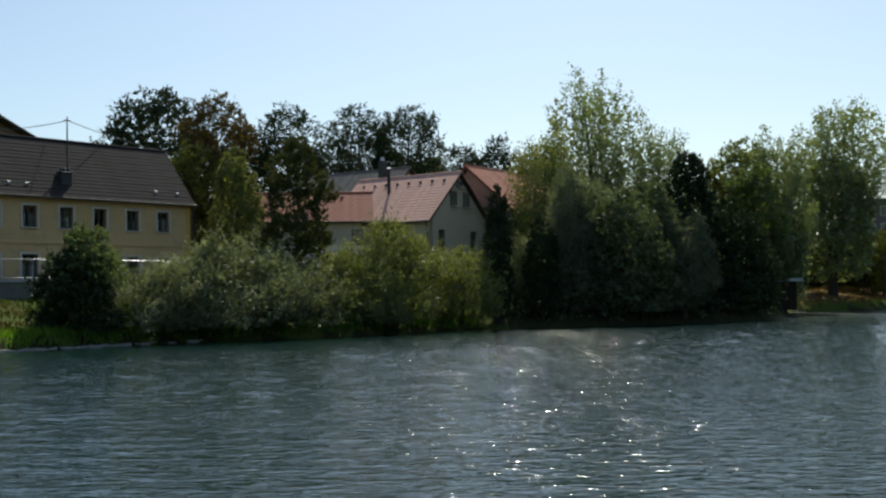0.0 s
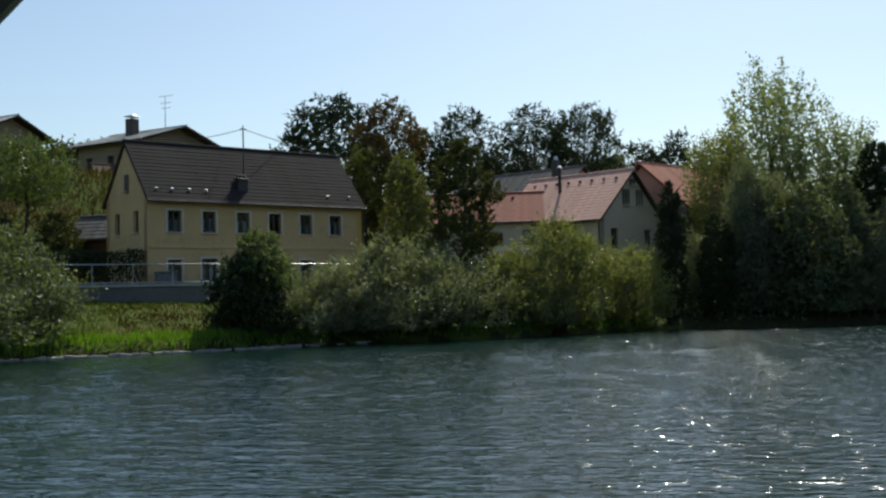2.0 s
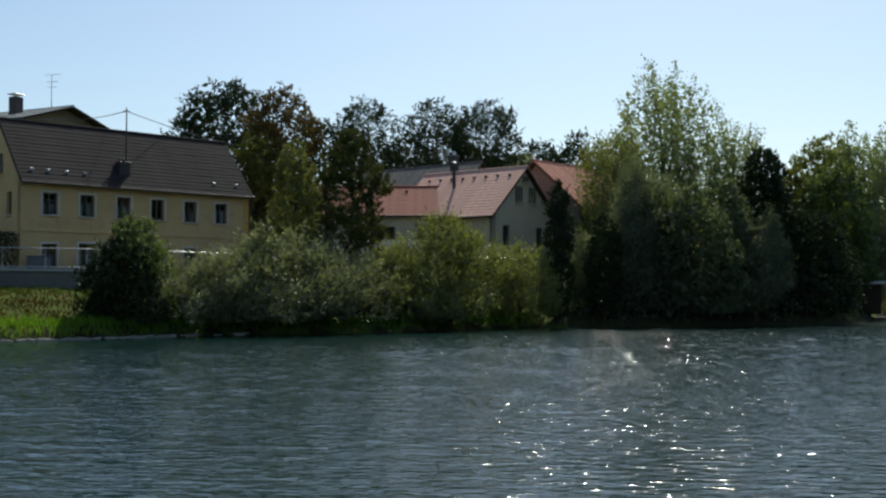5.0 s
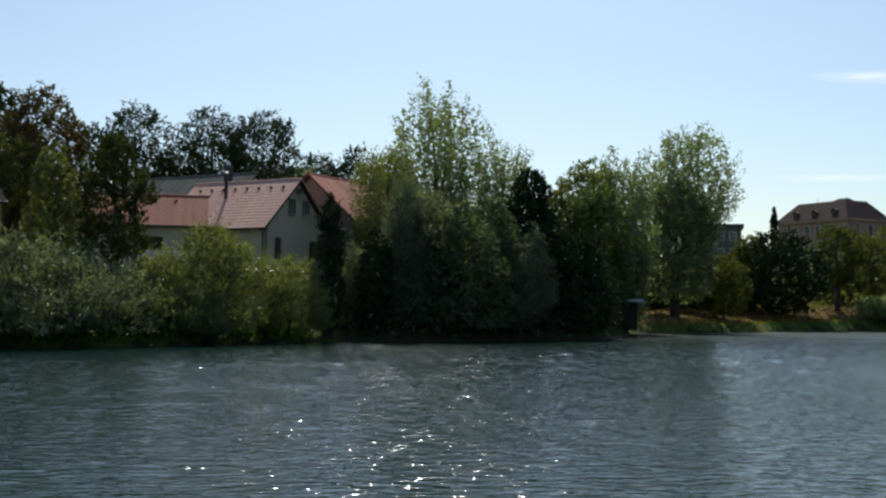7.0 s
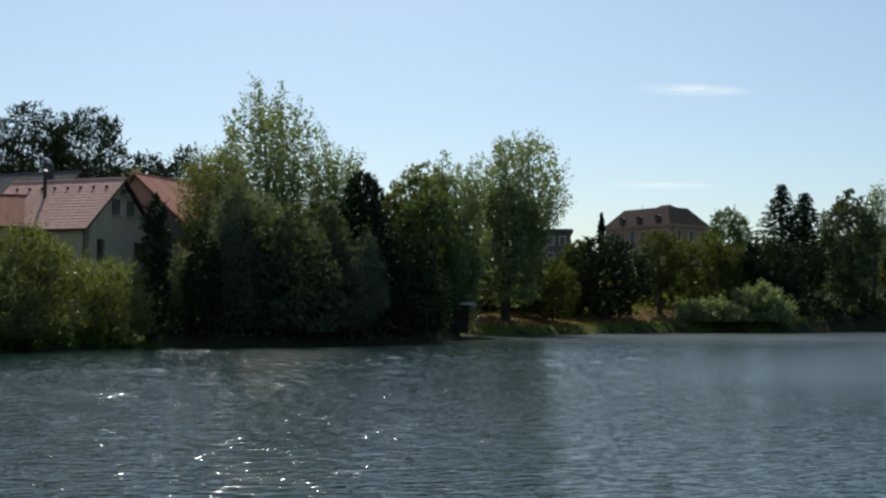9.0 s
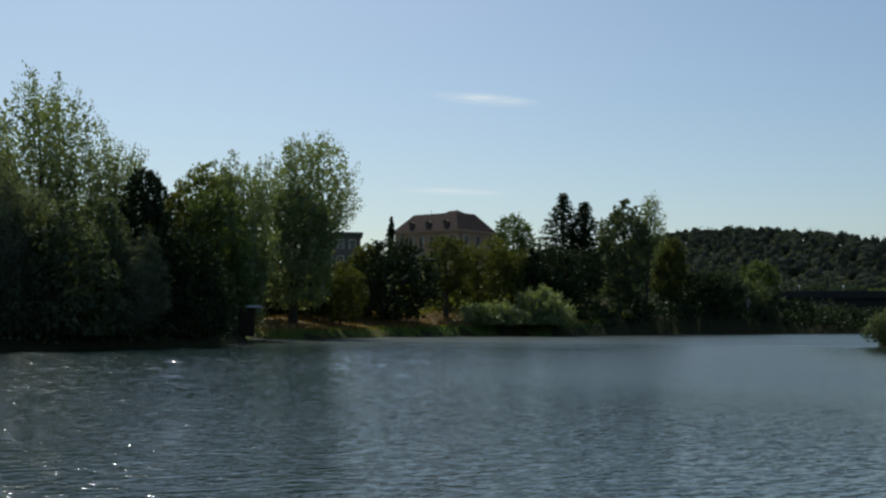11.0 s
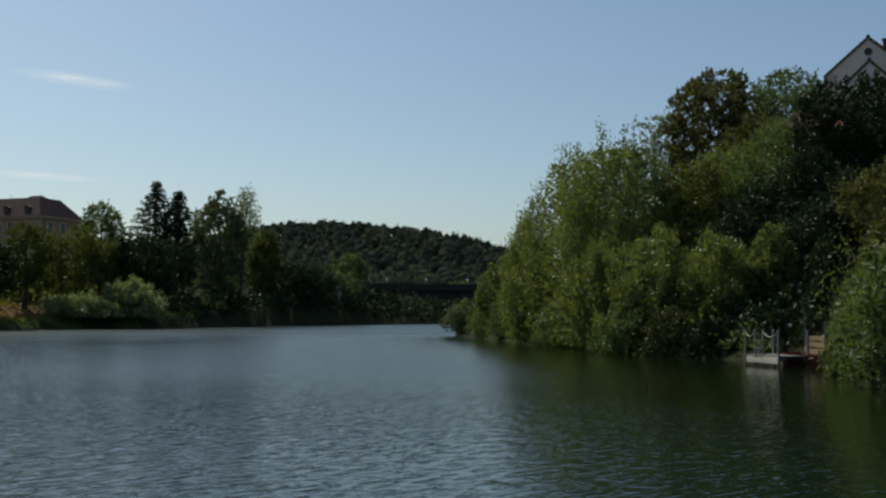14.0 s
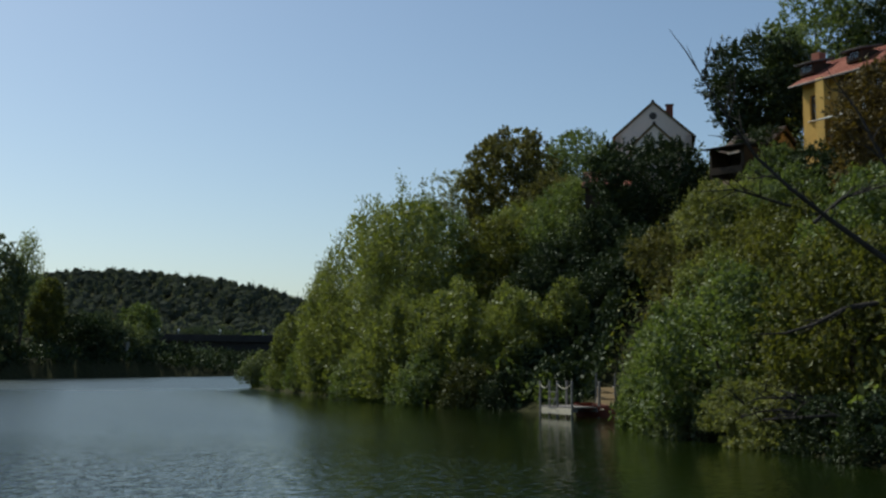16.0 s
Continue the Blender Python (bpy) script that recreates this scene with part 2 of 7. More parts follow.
BROWNTILE = rough_surface("brown_roof_tiles", (0.026, 0.022, 0.021), (0.040, 0.034, 0.033), (0.022, 0.020, 0.019), rough=0.95, island=0.08)
REDTILE = rough_surface("red_roof_tiles", (0.66, 0.38, 0.29), (0.74, 0.46, 0.37), (0.46, 0.28, 0.22), rough=0.85, island=0.10)
DEEPRED = rough_surface("deep_red_roof_tiles", (0.27, 0.088, 0.058), (0.35, 0.13, 0.088), (0.22, 0.10, 0.08), rough=0.8, island=0.16)
GREYTILE = rough_surface("dark_grey_roof", (0.10, 0.095, 0.092), (0.14, 0.132, 0.128), (0.08, 0.078, 0.075), rough=0.85, island=0.25)
PALEROOF = rough_surface("pale_sheet_roof", (0.40, 0.39, 0.36), (0.5, 0.49, 0.46), (0.28, 0.26, 0.23), rough=0.7, island=0.12)
MANSARD = rough_surface("dark_mansard_slates", (0.055, 0.036, 0.031), (0.078, 0.052, 0.045), (0.040, 0.030, 0.027), rough=0.9)
MANSARD.node_tree.nodes["Principled BSDF"].inputs["Specular IOR Level"].default_value = 0.1
DULLPLASTER = rough_surface("dull_grey_plaster", (0.15, 0.125, 0.11), (0.19, 0.16, 0.14), (0.09, 0.085, 0.08), blot=0.2)
OLDTILE = rough_surface("old_brown_slate", (0.07, 0.046, 0.036), (0.10, 0.068, 0.052), (0.05, 0.038, 0.032), rough=0.8, island=0.25)
WOOD = rough_surface("dark_wood", (0.045, 0.032, 0.022), (0.08, 0.055, 0.036), (0.03, 0.024, 0.02), grain=9)
FRAMEWOOD = rough_surface("window_frame_paint", (0.11, 0.09, 0.075), (0.16, 0.135, 0.11), (0.07, 0.06, 0.05), rough=0.6)
GREYWOOD = rough_surface("weathered_wood", (0.17, 0.16, 0.15), (0.26, 0.24, 0.22), (0.12, 0.11, 0.1), grain=12)
PALEWOOD = rough_surface("pale_planks", (0.56, 0.50, 0.38), (0.66, 0.60, 0.46), (0.32, 0.29, 0.24), grain=12)
TANWOOD = rough_surface("tan_planks", (0.16, 0.11, 0.048), (0.21, 0.145, 0.066), (0.14, 0.11, 0.07), grain=12)
REDPAINT = rough_surface("faded_red_paint", (0.22, 0.06, 0.04), (0.28, 0.09, 0.06), (0.14, 0.06, 0.05), rough=0.6)
CONCRETE = rough_surface("concrete", (0.16, 0.152, 0.14), (0.22, 0.21, 0.19), (0.10, 0.095, 0.085), grain=14, blot=0.5)
STONE = rough_surface("pale_stone", (0.32, 0.30, 0.26), (0.42, 0.4, 0.35), (0.22, 0.2, 0.17), grain=10, obj=0.2, island=0.2)
ASPHALT = rough_surface("asphalt", (0.05, 0.05, 0.05), (0.065, 0.063, 0.06), (0.04, 0.04, 0.04), grain=40)
STEEL = rough_surface("galvanised_steel", (0.46, 0.47, 0.48), (0.54, 0.54, 0.55), (0.38, 0.38, 0.38), rough=0.42, metal=0.4, relief=0.05)
DARKMETAL = rough_surface("dark_metal", (0.05, 0.045, 0.042), (0.075, 0.065, 0.06), (0.09, 0.055, 0.04), rough=0.6, metal=0.3, relief=0.1)
DARKCONCRETE = rough_surface("dark_concrete", (0.040, 0.036, 0.033), (0.058, 0.053, 0.048), (0.028, 0.026, 0.024), grain=14, blot=0.5)
CANVAS = rough_surface("dark_canvas", (0.17, 0.165, 0.16), (0.22, 0.215, 0.21), (0.03, 0.03, 0.03), rough=0.9)
LACE = rough_surface("white_curtain", (0.62, 0.62, 0.6), (0.72, 0.72, 0.7), (0.55, 0.55, 0.52))
CARPAINT = rough_surface("white_car_paint", (0.66, 0.67, 0.68), (0.7, 0.71, 0.72), (0.62, 0.62, 0.62), rough=0.22, relief=0.0)
RUBBER = rough_surface("tyre_rubber", (0.02, 0.02, 0.02), (0.03, 0.03, 0.03), (0.04, 0.035, 0.03))
LAMPGLASS = rough_surface("lamp_globe", (0.75, 0.75, 0.72), (0.8, 0.8, 0.78), (0.7, 0.7, 0.66), rough=0.3, relief=0.0)
BARK = rough_surface("bark", (0.055, 0.042, 0.03), (0.095, 0.075, 0.055), (0.04, 0.04, 0.03), grain=7, blot=1.5, relief=0.8)
DEADBARK = rough_surface("dark_dead_bark", (0.032, 0.027, 0.023), (0.060, 0.051, 0.043), (0.022, 0.019, 0.017), grain=7, blot=1.5, relief=0.8)
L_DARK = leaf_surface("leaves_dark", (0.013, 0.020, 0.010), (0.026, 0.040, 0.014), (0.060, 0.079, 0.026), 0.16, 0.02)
L_DUSK = leaf_surface("leaves_dusky_olive", (0.028, 0.034, 0.010), (0.070, 0.076, 0.020), (0.14, 0.13, 0.04), 0.25, 0.02)
L_SILVER = leaf_surface("leaves_silver", (0.066, 0.076, 0.036), (0.165, 0.176, 0.094), (0.37, 0.37, 0.24), 0.36, 0.04)
L_GREYGREEN = leaf_surface("leaves_greygreen", (0.043, 0.056, 0.029), (0.096, 0.117, 0.057), (0.247, 0.265, 0.151), 0.42, 0.03)
L_YELLOW = leaf_surface("leaves_yellowgreen", (0.069, 0.081, 0.022), (0.174, 0.185, 0.058), (0.336, 0.325, 0.123), 0.4, 0.03)
L_GREEN = leaf_surface("leaves_green", (0.046, 0.070, 0.020), (0.108, 0.142, 0.042), (0.215, 0.245, 0.095), 0.4, 0.03)
L_POPLAR = leaf_surface("leaves_poplar", (0.081, 0.103, 0.041), (0.190, 0.218, 0.098), (0.380, 0.402, 0.218), 0.42, 0.04)
L_WILLOW = leaf_surface("leaves_willow", (0.060, 0.079, 0.021), (0.152, 0.172, 0.044), (0.295, 0.305, 0.100), 0.42, 0.035)
L_BROWN = leaf_surface("leaves_rusty", (0.036, 0.027, 0.010), (0.082, 0.057, 0.019), (0.17, 0.115, 0.034), 0.38, 0.02)
L_OLIVE = leaf_surface("leaves_olive", (0.047, 0.055, 0.013), (0.107, 0.112, 0.026), (0.198, 0.187, 0.048), 0.4, 0.02)
L_RED = leaf_surface("leaves_red", (0.05, 0.016, 0.012), (0.09, 0.026, 0.018), (0.14, 0.045, 0.03), 0.3, 0.0)
# distance haze put into the two far leaf colours: paler, greyer, less contrast
L_FAR_HAZE = leaf_surface("leaves_far_hazed", (0.049, 0.065, 0.042), (0.078, 0.099, 0.062), (0.130, 0.153, 0.101), 0.2, 0.0)
L_WOODS_HAZE = leaf_surface("leaves_woods_hazed", (0.056, 0.064, 0.053), (0.076, 0.086, 0.068), (0.108, 0.118, 0.088), 0.45, 0.0, patch=0.03)
L_RUST = leaf_surface("leaves_olive_brown", (0.052, 0.052, 0.018), (0.115, 0.108, 0.036), (0.21, 0.185, 0.066), 0.4, 0.02)
L_GRASS = leaf_surface("grass_blades", (0.063, 0.126, 0.011), (0.140, 0.252, 0.020), (0.238, 0.350, 0.042), 0.45, 0.02)
L_MEADOW = leaf_surface("meadow_blades", (0.041, 0.066, 0.013), (0.092, 0.126, 0.025), (0.154, 0.179, 0.042), 0.3, 0.01)
L_STRAW = leaf_surface("dry_grass_blades", (0.055, 0.042, 0.013), (0.095, 0.070, 0.022), (0.14, 0.105, 0.036), 0.2, 0.0)
L_HAY = leaf_surface("hay_blades", (0.11, 0.070, 0.026), (0.19, 0.122, 0.046), (0.27, 0.18, 0.07), 0.35, 0.01)
L_ASH = leaf_surface("leaves_ash_grey", (0.063, 0.070, 0.042), (0.134, 0.146, 0.091), (0.269, 0.276, 0.186), 0.42, 0.03)


# ---- building blocks ----
def part(name, bm, material, parent, label="", m=None):
    """Links a bmesh as one mesh object under a thing or a part."""
    data = bpy.data.meshes.new(name)
    bm.to_mesh(data)
    bm.free()
    return part_data(name, data, material, parent, label, m)


def part_data(name, data, material, parent, label="", m=None):
    if material and not data.materials:
        data.materials.append(material)
    ob = new(name, data)
    ob.parent = parent
    if m is not None:
        ob.matrix_basis = m
    if label:
        ob["label"] = label
    return ob


def thing(name, m, label, category, group="", kind=""):
    ob = new(name)
    ob.empty_display_size = 0.2
    ob.matrix_basis = m
    return tagged(ob, label, category, group, kind)


def box(size, at=(0, 0, 0), bevel=0.0, bm=None, turn=None):
    """A block of that size whose middle lies at the place given."""
    bm = bm or bmesh.new()
    m = Matrix.Translation(at) @ (turn or Matrix()) @ Matrix.Diagonal((*size, 1))
    made = bmesh.ops.create_cube(bm, size=1, matrix=m)
    if bevel:
        es = list({e for v in made["verts"] for e in v.link_edges})
        bmesh.ops.bevel(bm, geom=es, offset=bevel, segments=1, affect="EDGES")
    return bm


def tube(points, radii, sides=8, bm=None):
    """A tapered tube along points."""
    bm = bm or bmesh.new()
    rings = []
    pts = [Vector(p) for p in points]
    for i, p in enumerate(pts):
        d = (pts[min(i + 1, len(pts) - 1)] - pts[max(i - 1, 0)]).normalized()
        a = d.cross(Vector((0.31, 0.12, 0.94)) if abs(d.z) < 0.9 else Vector((1, 0.1, 0))).normalized()
        b = d.cross(a)
        rings.append([bm.verts.new(p + float(radii[i]) * (a * math.cos(k * math.tau / sides) + b * math.sin(k * math.tau / sides))) for k in range(sides)])
    for r0, r1 in zip(rings, rings[1:]):
        for k in range(sides):
            bm.faces.new((r0[k], r0[(k + 1) % sides], r1[(k + 1) % sides], r1[k]))
    bm.faces.new(rings[0][::-1])
    bm.faces.new(rings[-1])
    return bm


def prism(outline, y0, y1, bm=None):
    """An outline in x and z, from y0 to y1."""
    bm = bm or bmesh.new()
    a = [bm.verts.new((x, y0, z)) for x, z in outline]
    b = [bm.verts.new((x, y1, z)) for x, z in outline]
    bm.faces.new(a)
    bm.faces.new(b[::-1])
    for i in range(len(a)):
        j = (i + 1) % len(a)
        bm.faces.new((a[j], a[i], b[i], b[j]))
    bmesh.ops.recalc_face_normals(bm, faces=bm.faces)
    return bm


def mesh_np(name, verts, faces, material, smooth=False):
    """A mesh out of arrays: n x 3 places, m x 3 or m x 4 corners."""
    data = bpy.data.meshes.new(name)
    n, k = faces.shape
    data.vertices.add(len(verts))
    data.vertices.foreach_set("co", np.ascontiguousarray(verts, np.float32).ravel())
    data.loops.add(n * k)
    data.loops.foreach_set("vertex_index", np.ascontiguousarray(faces, np.int32).ravel())
    data.polygons.add(n)
    data.polygons.foreach_set("loop_start", np.arange(0, n * k, k, dtype=np.int32))
    data.polygons.foreach_set("use_smooth", np.full(n, smooth))
    data.update(calc_edges=True)
    data.materials.append(material)
    return data


# ---- lie of the land ----
FAR_BANK = [(-400, -330), (-120, -60), (-60, 5), (-38, 25), (-24.2, 38.8), (-18.8, 43.8), (-14.7, 48.3), (-11.4, 52.2), (-5, 55.2), (-2.5, 59.5),
            (1, 62.5), (5, 65.5), (11, 66.8), (15.4, 70.3), (21.3, 72.8), (26, 84), (30, 96.5), (38, 98.5), (50, 109), (62, 116.5), (78, 119.5),
            (96, 131), (134, 149.5), (172, 161), (200, 172), (260, 205), (420, 300)]
NEAR_BANK = [(440, 270), (300, 190), (228, 146), (150, 105), (95, 82), (80, 72.3), (69.5, 57), (66, 52), (56, 38.5), (52, 31), (50.3, 27),
             (47.5, 22.2), (42.2, 17.9), (33, 12.1), (31.7, 10), (28.3, 7.4), (23, 1), (16, -12), (0, -60), (-60, -330)]
WALL_LINE = [(-75, 21), (-40, 42.5), (-27.2, 50.8), (-20.6, 55.1), (-15.0, 61.2), (-8.5, 66.5), (2, 71)]


def to_line(x, y, line):
    """How far each place lies from a line of points, and whether on its left."""
    best, side = np.full(x.shape, 1e9), np.zeros(x.shape)
    for (ax, ay), (bx, by) in zip(line, line[1:]):
        dx, dy = bx - ax, by - ay
        t = np.clip(((x - ax) * dx + (y - ay) * dy) / (dx * dx + dy * dy), 0, 1)
        d = np.hypot(x - ax - t * dx, y - ay - t * dy)
        s = dx * (y - ay) - dy * (x - ax)
        near = d < best
        best, side = np.where(near, d, best), np.where(near, s, side)
    return best, side > 0


def step(a, b, v):
    t = np.clip((v - a) / (b - a), 0, 1)
    return t * t * (3 - 2 * t)


def ripple(x, y, s):
    return np.sin(x * s + 1.3 * np.sin(y * s * 0.7)) * np.cos(y * s * 1.1 + 0.8 * np.sin(x * s * 0.6))


def heights(x, y):
    """The height of the ground; the river bed lies below zero."""
    x, y = np.asarray(x, float), np.asarray(y, float)
    df, land_f = to_line(x, y, FAR_BANK)
    dn, land_n = to_line(x, y, NEAR_BANK)
    dw, behind = to_line(x, y, WALL_LINE)
    bed = -np.minimum(df, dn) * 0.25 - 0.05
    # far bank: grass slope, street behind a wall, gardens and hill
    low = 0.12 + 0.5 * step(0, 0.6, df) + 1.55 * step(0.6, 9.5, df)
    garden = 3.05 + 8.5 * step(3, 24, dw) + 0.06 * np.maximum(0, dw - 24)
    street = 3.05 + 1.2 * step(8, 20, dw) + 0.13 * np.maximum(0, dw - 20)
    up = np.where(behind & (dw > 0.9), street + (garden - street) * step(-25, -32, x), low)
    park = 0.1 + 0.55 * step(0, 0.8, df) + 1.1 * step(0.8, 10, df) + 0.02 * df + 11 * np.exp(-((x - 95) ** 2 + (y - 205) ** 2) / (2 * 38 ** 2))
    village = step(14, 0, x)
    far = up * village + np.maximum(park, np.where(x < 20, 0.035 * df, 0)) * (1 - village)
    ring, az = np.hypot(x, y), np.degrees(np.arctan2(x, y))
    far = far + 47 * np.exp(-((ring - 720) / 190) ** 2) * (1 - 0.95 * ((az - 42) / 14) ** 2).clip(0.3, 1) * step(0, 20, az) * step(330, 520, ring)
    # near bank: a steep wooded hill
    near = 0.12 + 0.35 * step(0, 0.7, dn) + 0.66 * np.maximum(0, dn - 1.5)
    near = np.where(near > 16, 16 + (near - 16) * 0.3, near)
    near = np.minimum(near, 34) + 0.4 * ripple(x, y, 0.5) * step(3, 12, dn)
    z = np.where(land_f, far, np.where(~land_n, bed, near))
    z = np.where(land_f & (df > 1.0), z + 0.07 * ripple(x, y, 1.9), z)
    return z




def height(x, y):
    return float(heights(np.array([x]), np.array([y]))[0])


def spaced(lo, hi, fine_lo, fine_hi, fine, grow):
    out = list(np.arange(fine_lo, fine_hi + 0.01, fine))
    d, v = fine, fine_hi
    while v < hi:
        d *= grow
        v += d
        out.append(v)
    d, v = fine, fine_lo
    while v > lo:
        d *= grow
        v -= d
        out.insert(0, v)
    return np.array(out)


gx, gy = spaced(-2600, 2600, -48, 180, 1.4, 1.08), spaced(-2600, 2600, 2, 180, 1.4, 1.08)
GX, GY = np.meshgrid(gx, gy)
GZ = heights(GX, GY)
idx = np.arange(GX.size).reshape(GX.shape)
quads = np.stack([idx[:-1, :-1], idx[:-1, 1:], idx[1:, 1:], idx[1:, :-1]], -1).reshape(-1, 4)
ground = new("ground", mesh_np("ground", np.stack([GX, GY, GZ], -1).reshape(-1, 3), quads, GROUND, True))
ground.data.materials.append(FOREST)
ground.data.materials.append(rough_surface("dry_grass_soil", (0.13, 0.085, 0.036), (0.19, 0.125, 0.055), (0.09, 0.072, 0.03), rough=0.95, grain=9, blot=0.35, relief=0.8))
cx, cy = (GX[:-1, :-1] + GX[1:, 1:]) / 2, (GY[:-1, :-1] + GY[1:, 1:]) / 2
dn, on_near = to_line(cx, cy, NEAR_BANK)
df, on_far = to_line(cx, cy, FAR_BANK)
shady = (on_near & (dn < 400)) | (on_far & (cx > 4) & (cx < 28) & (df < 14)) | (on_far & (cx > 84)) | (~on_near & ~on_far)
parched = on_far & (cx > 27) & (cx < 66) & (df > 1.6) & (df < 15)
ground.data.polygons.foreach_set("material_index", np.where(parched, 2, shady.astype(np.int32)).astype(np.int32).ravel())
tagged(ground, "grassy river banks with dry patches and a wooded hill", "ground", kind="structure")

# the river: wind waves as real relief, flat in the lee and far off
wx, wy = spaced(-900, 900, -30, 46, 0.25, 1.25), spaced(-900, 900, 5, 70, 0.165, 1.25)
WX, WY = np.meshgrid(wx, wy)
lee = np.clip((-0.78 * WX + 0.625 * WY + 3) / 20, 0, 1)
gust = 0.75 + 0.25 * np.sin(WX * 0.11 + 1.2 * np.sin(WY * 0.07)) * np.cos(WY * 0.13)
inside = step(-30, -25, WX) * step(46, 36, WX) * step(5, 8, WY) * step(70, 64, WY)
amp = (0.05 + 0.95 * lee ** 1.3) * gust * inside
waves = np.zeros_like(WX)
wave_rng = np.random.default_rng(9)
for k in range(70):
    length = 0.42 * (2.5 ** wave_rng.random())
    way = radians(75) + wave_rng.normal() * 0.5
    kx, ky = math.cos(way) * math.tau / length, math.sin(way) * math.tau / length
    waves += 0.0034 * length ** 0.9 * np.sin(kx * WX + ky * WY + wave_rng.random() * math.tau + 0.5 * np.sin(0.21 * WX + 0.17 * WY + k))
waves = 0.9 * waves + 1.2 * waves * np.abs(waves)
idx = np.arange(WX.size).reshape(WX.shape)
quads = np.stack([idx[:-1, :-1], idx[:-1, 1:], idx[1:, 1:], idx[1:, :-1]], -1).reshape(-1, 4)
wet = (heights(WX, WY) < 0.6).ravel()
quads = quads[wet[quads].any(1)]
used = np.unique(quads)
renumber = np.zeros(WX.size, np.int64)
renumber[used] = np.arange(len(used))
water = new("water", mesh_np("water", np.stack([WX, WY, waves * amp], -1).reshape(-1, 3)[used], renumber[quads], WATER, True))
tagged(water, "dark green rippled river water with sun glints", "river", kind="structure")

bm = bmesh.new()
pale_edge = [Vector((x, y, 0)) for x, y in FAR_BANK[3:8]]
for a, b in zip(pale_edge, pale_edge[1:]):
    n = int((b - a).length / 0.42)
    for i in range(n):
        p = a.lerp(b, (i + random.random() * 0.7) / n)
        out = Vector(((b - a).y, -(b - a).x, 0)).normalized()
        p += out * random.uniform(-0.05, 0.28)
        s = random.uniform(0.6, 1.25)
        box((0.5 * s, 0.24 * s, random.uniform(0.10, 0.2)), (p.x, p.y, 0.02), 0.03, bm, pose(0, 0, 0, random.uniform(-8, 8), random.uniform(-8, 8), math.degrees(math.atan2(b.y - a.y, b.x - a.x)) + random.uniform(-15, 15)))
tagged(part("shore_stones", bm, STONE, None), "low pale stones along the grassy waterline", "stones", kind="stuff")

# street behind the retaining wall
bm = bmesh.new()
line = [Vector((x, y, 0)) for x, y in WALL_LINE]


def offset(pts, d):
    out = []
    for i, p in enumerate(pts):
        t = (pts[min(i + 1, len(pts) - 1)] - pts[max(i - 1, 0)]).normalized()
        out.append(p + Vector((-t.y, t.x, 0)) * d)
    return out


def strip(pts, d0, d1, z0, z1, bm=None):
    """A band along a line, from d0 to d1 beside it, solid between two heights."""
    bm = bm or bmesh.new()
    inner, outer = offset(pts, d0), offset(pts, d1)
    rows = [[bm.verts.new((p.x, p.y, z)) for p, z in ((a, z0), (a, z1), (b, z1), (b, z0))] for a, b in zip(inner, outer)]
    for r, s in zip(rows, rows[1:]):
        for k in range(4):
            bm.faces.new((r[k], r[(k + 1) % 4], s[(k + 1) % 4], s[k]))
    bm.faces.new(rows[0][::-1])
    bm.faces.new(rows[-1])
    bmesh.ops.recalc_face_normals(bm, faces=bm.faces)
    return bm


tagged(part("road", strip(line, 0.05, 2.2, 2.6, 3.16), ASPHALT, None), "narrow asphalt street behind the retaining wall", "road", kind="structure")
wall = thing("retaining_wall", pose(0, 0, 0), "grey weathered concrete retaining wall below the street", "wall", kind="structure")
part("wall_face", strip(line, -0.32, 0.04, 0.9, 3.0), CONCRETE, wall)
part("coping", strip(line, -0.42, 0.08, 3.0, 3.14), PALEROOF, wall, "pale concrete coping")

railing = thing("railing", pose(0, 0, 3.14), "galvanised steel railing along the street wall", "railing")
run = offset(line, -0.2)
part("top_rail", tube([(p.x, p.y, 1.0) for p in run], [0.024] * len(run)), STEEL, railing)
part("bottom_rail", tube([(p.x, p.y, 0.08) for p in run], [0.022] * len(run)), STEEL, railing)
post_data = None
for a, b in zip(run, run[1:]):
    n = max(1, round((b - a).length / 2.1))
    for i in range(n):
        p = a.lerp(b, i / n)
        if post_data is None:
            bm = tube([(0, 0, 0), (0, 0, 1.0)], [0.02, 0.02], 8)
            box((0.14, 0.14, 0.015), (0, 0, 0.008), 0, bm)
            post_ob = part("post", bm, STEEL, railing, m=pose(p.x, p.y, 0))
            post_data = post_ob.data
        else:
            part_data("post", post_data, STEEL, railing, m=pose(p.x, p.y, 0))


# ---- houses ----
def wall_panel(width, z0, z1, holes, thick=0.4, gable=0.0, apex=0.5):
    """A wall along x with its outer face at y = 0; holes are (x0, x1, z0, z1); gable: height of a triangle above, apex: its place along the wall."""
    bm = bmesh.new()
    xs = sorted({0.0, width, *[h[0] for h in holes], *[h[1] for h in holes]})
    zs = sorted({z0, z1, *[min(h[2], z1) for h in holes], *[min(h[3], z1) for h in holes]})
    for xa, xb in zip(xs, xs[1:]):
        for za, zb in zip(zs, zs[1:]):
            cx, cz = (xa + xb) / 2, (za + zb) / 2
            if not any(h[0] < cx < h[1] and h[2] < cz < h[3] for h in holes):
                box((xb - xa, thick, zb - za), (cx, thick / 2, cz), 0, bm)
    if gable:
        prism([(0, z1), (width, z1), (width * apex, z1 + gable)], 0, thick, bm)
    bmesh.ops.remove_doubles(bm, verts=bm.verts, dist=0.0005)
    return bm


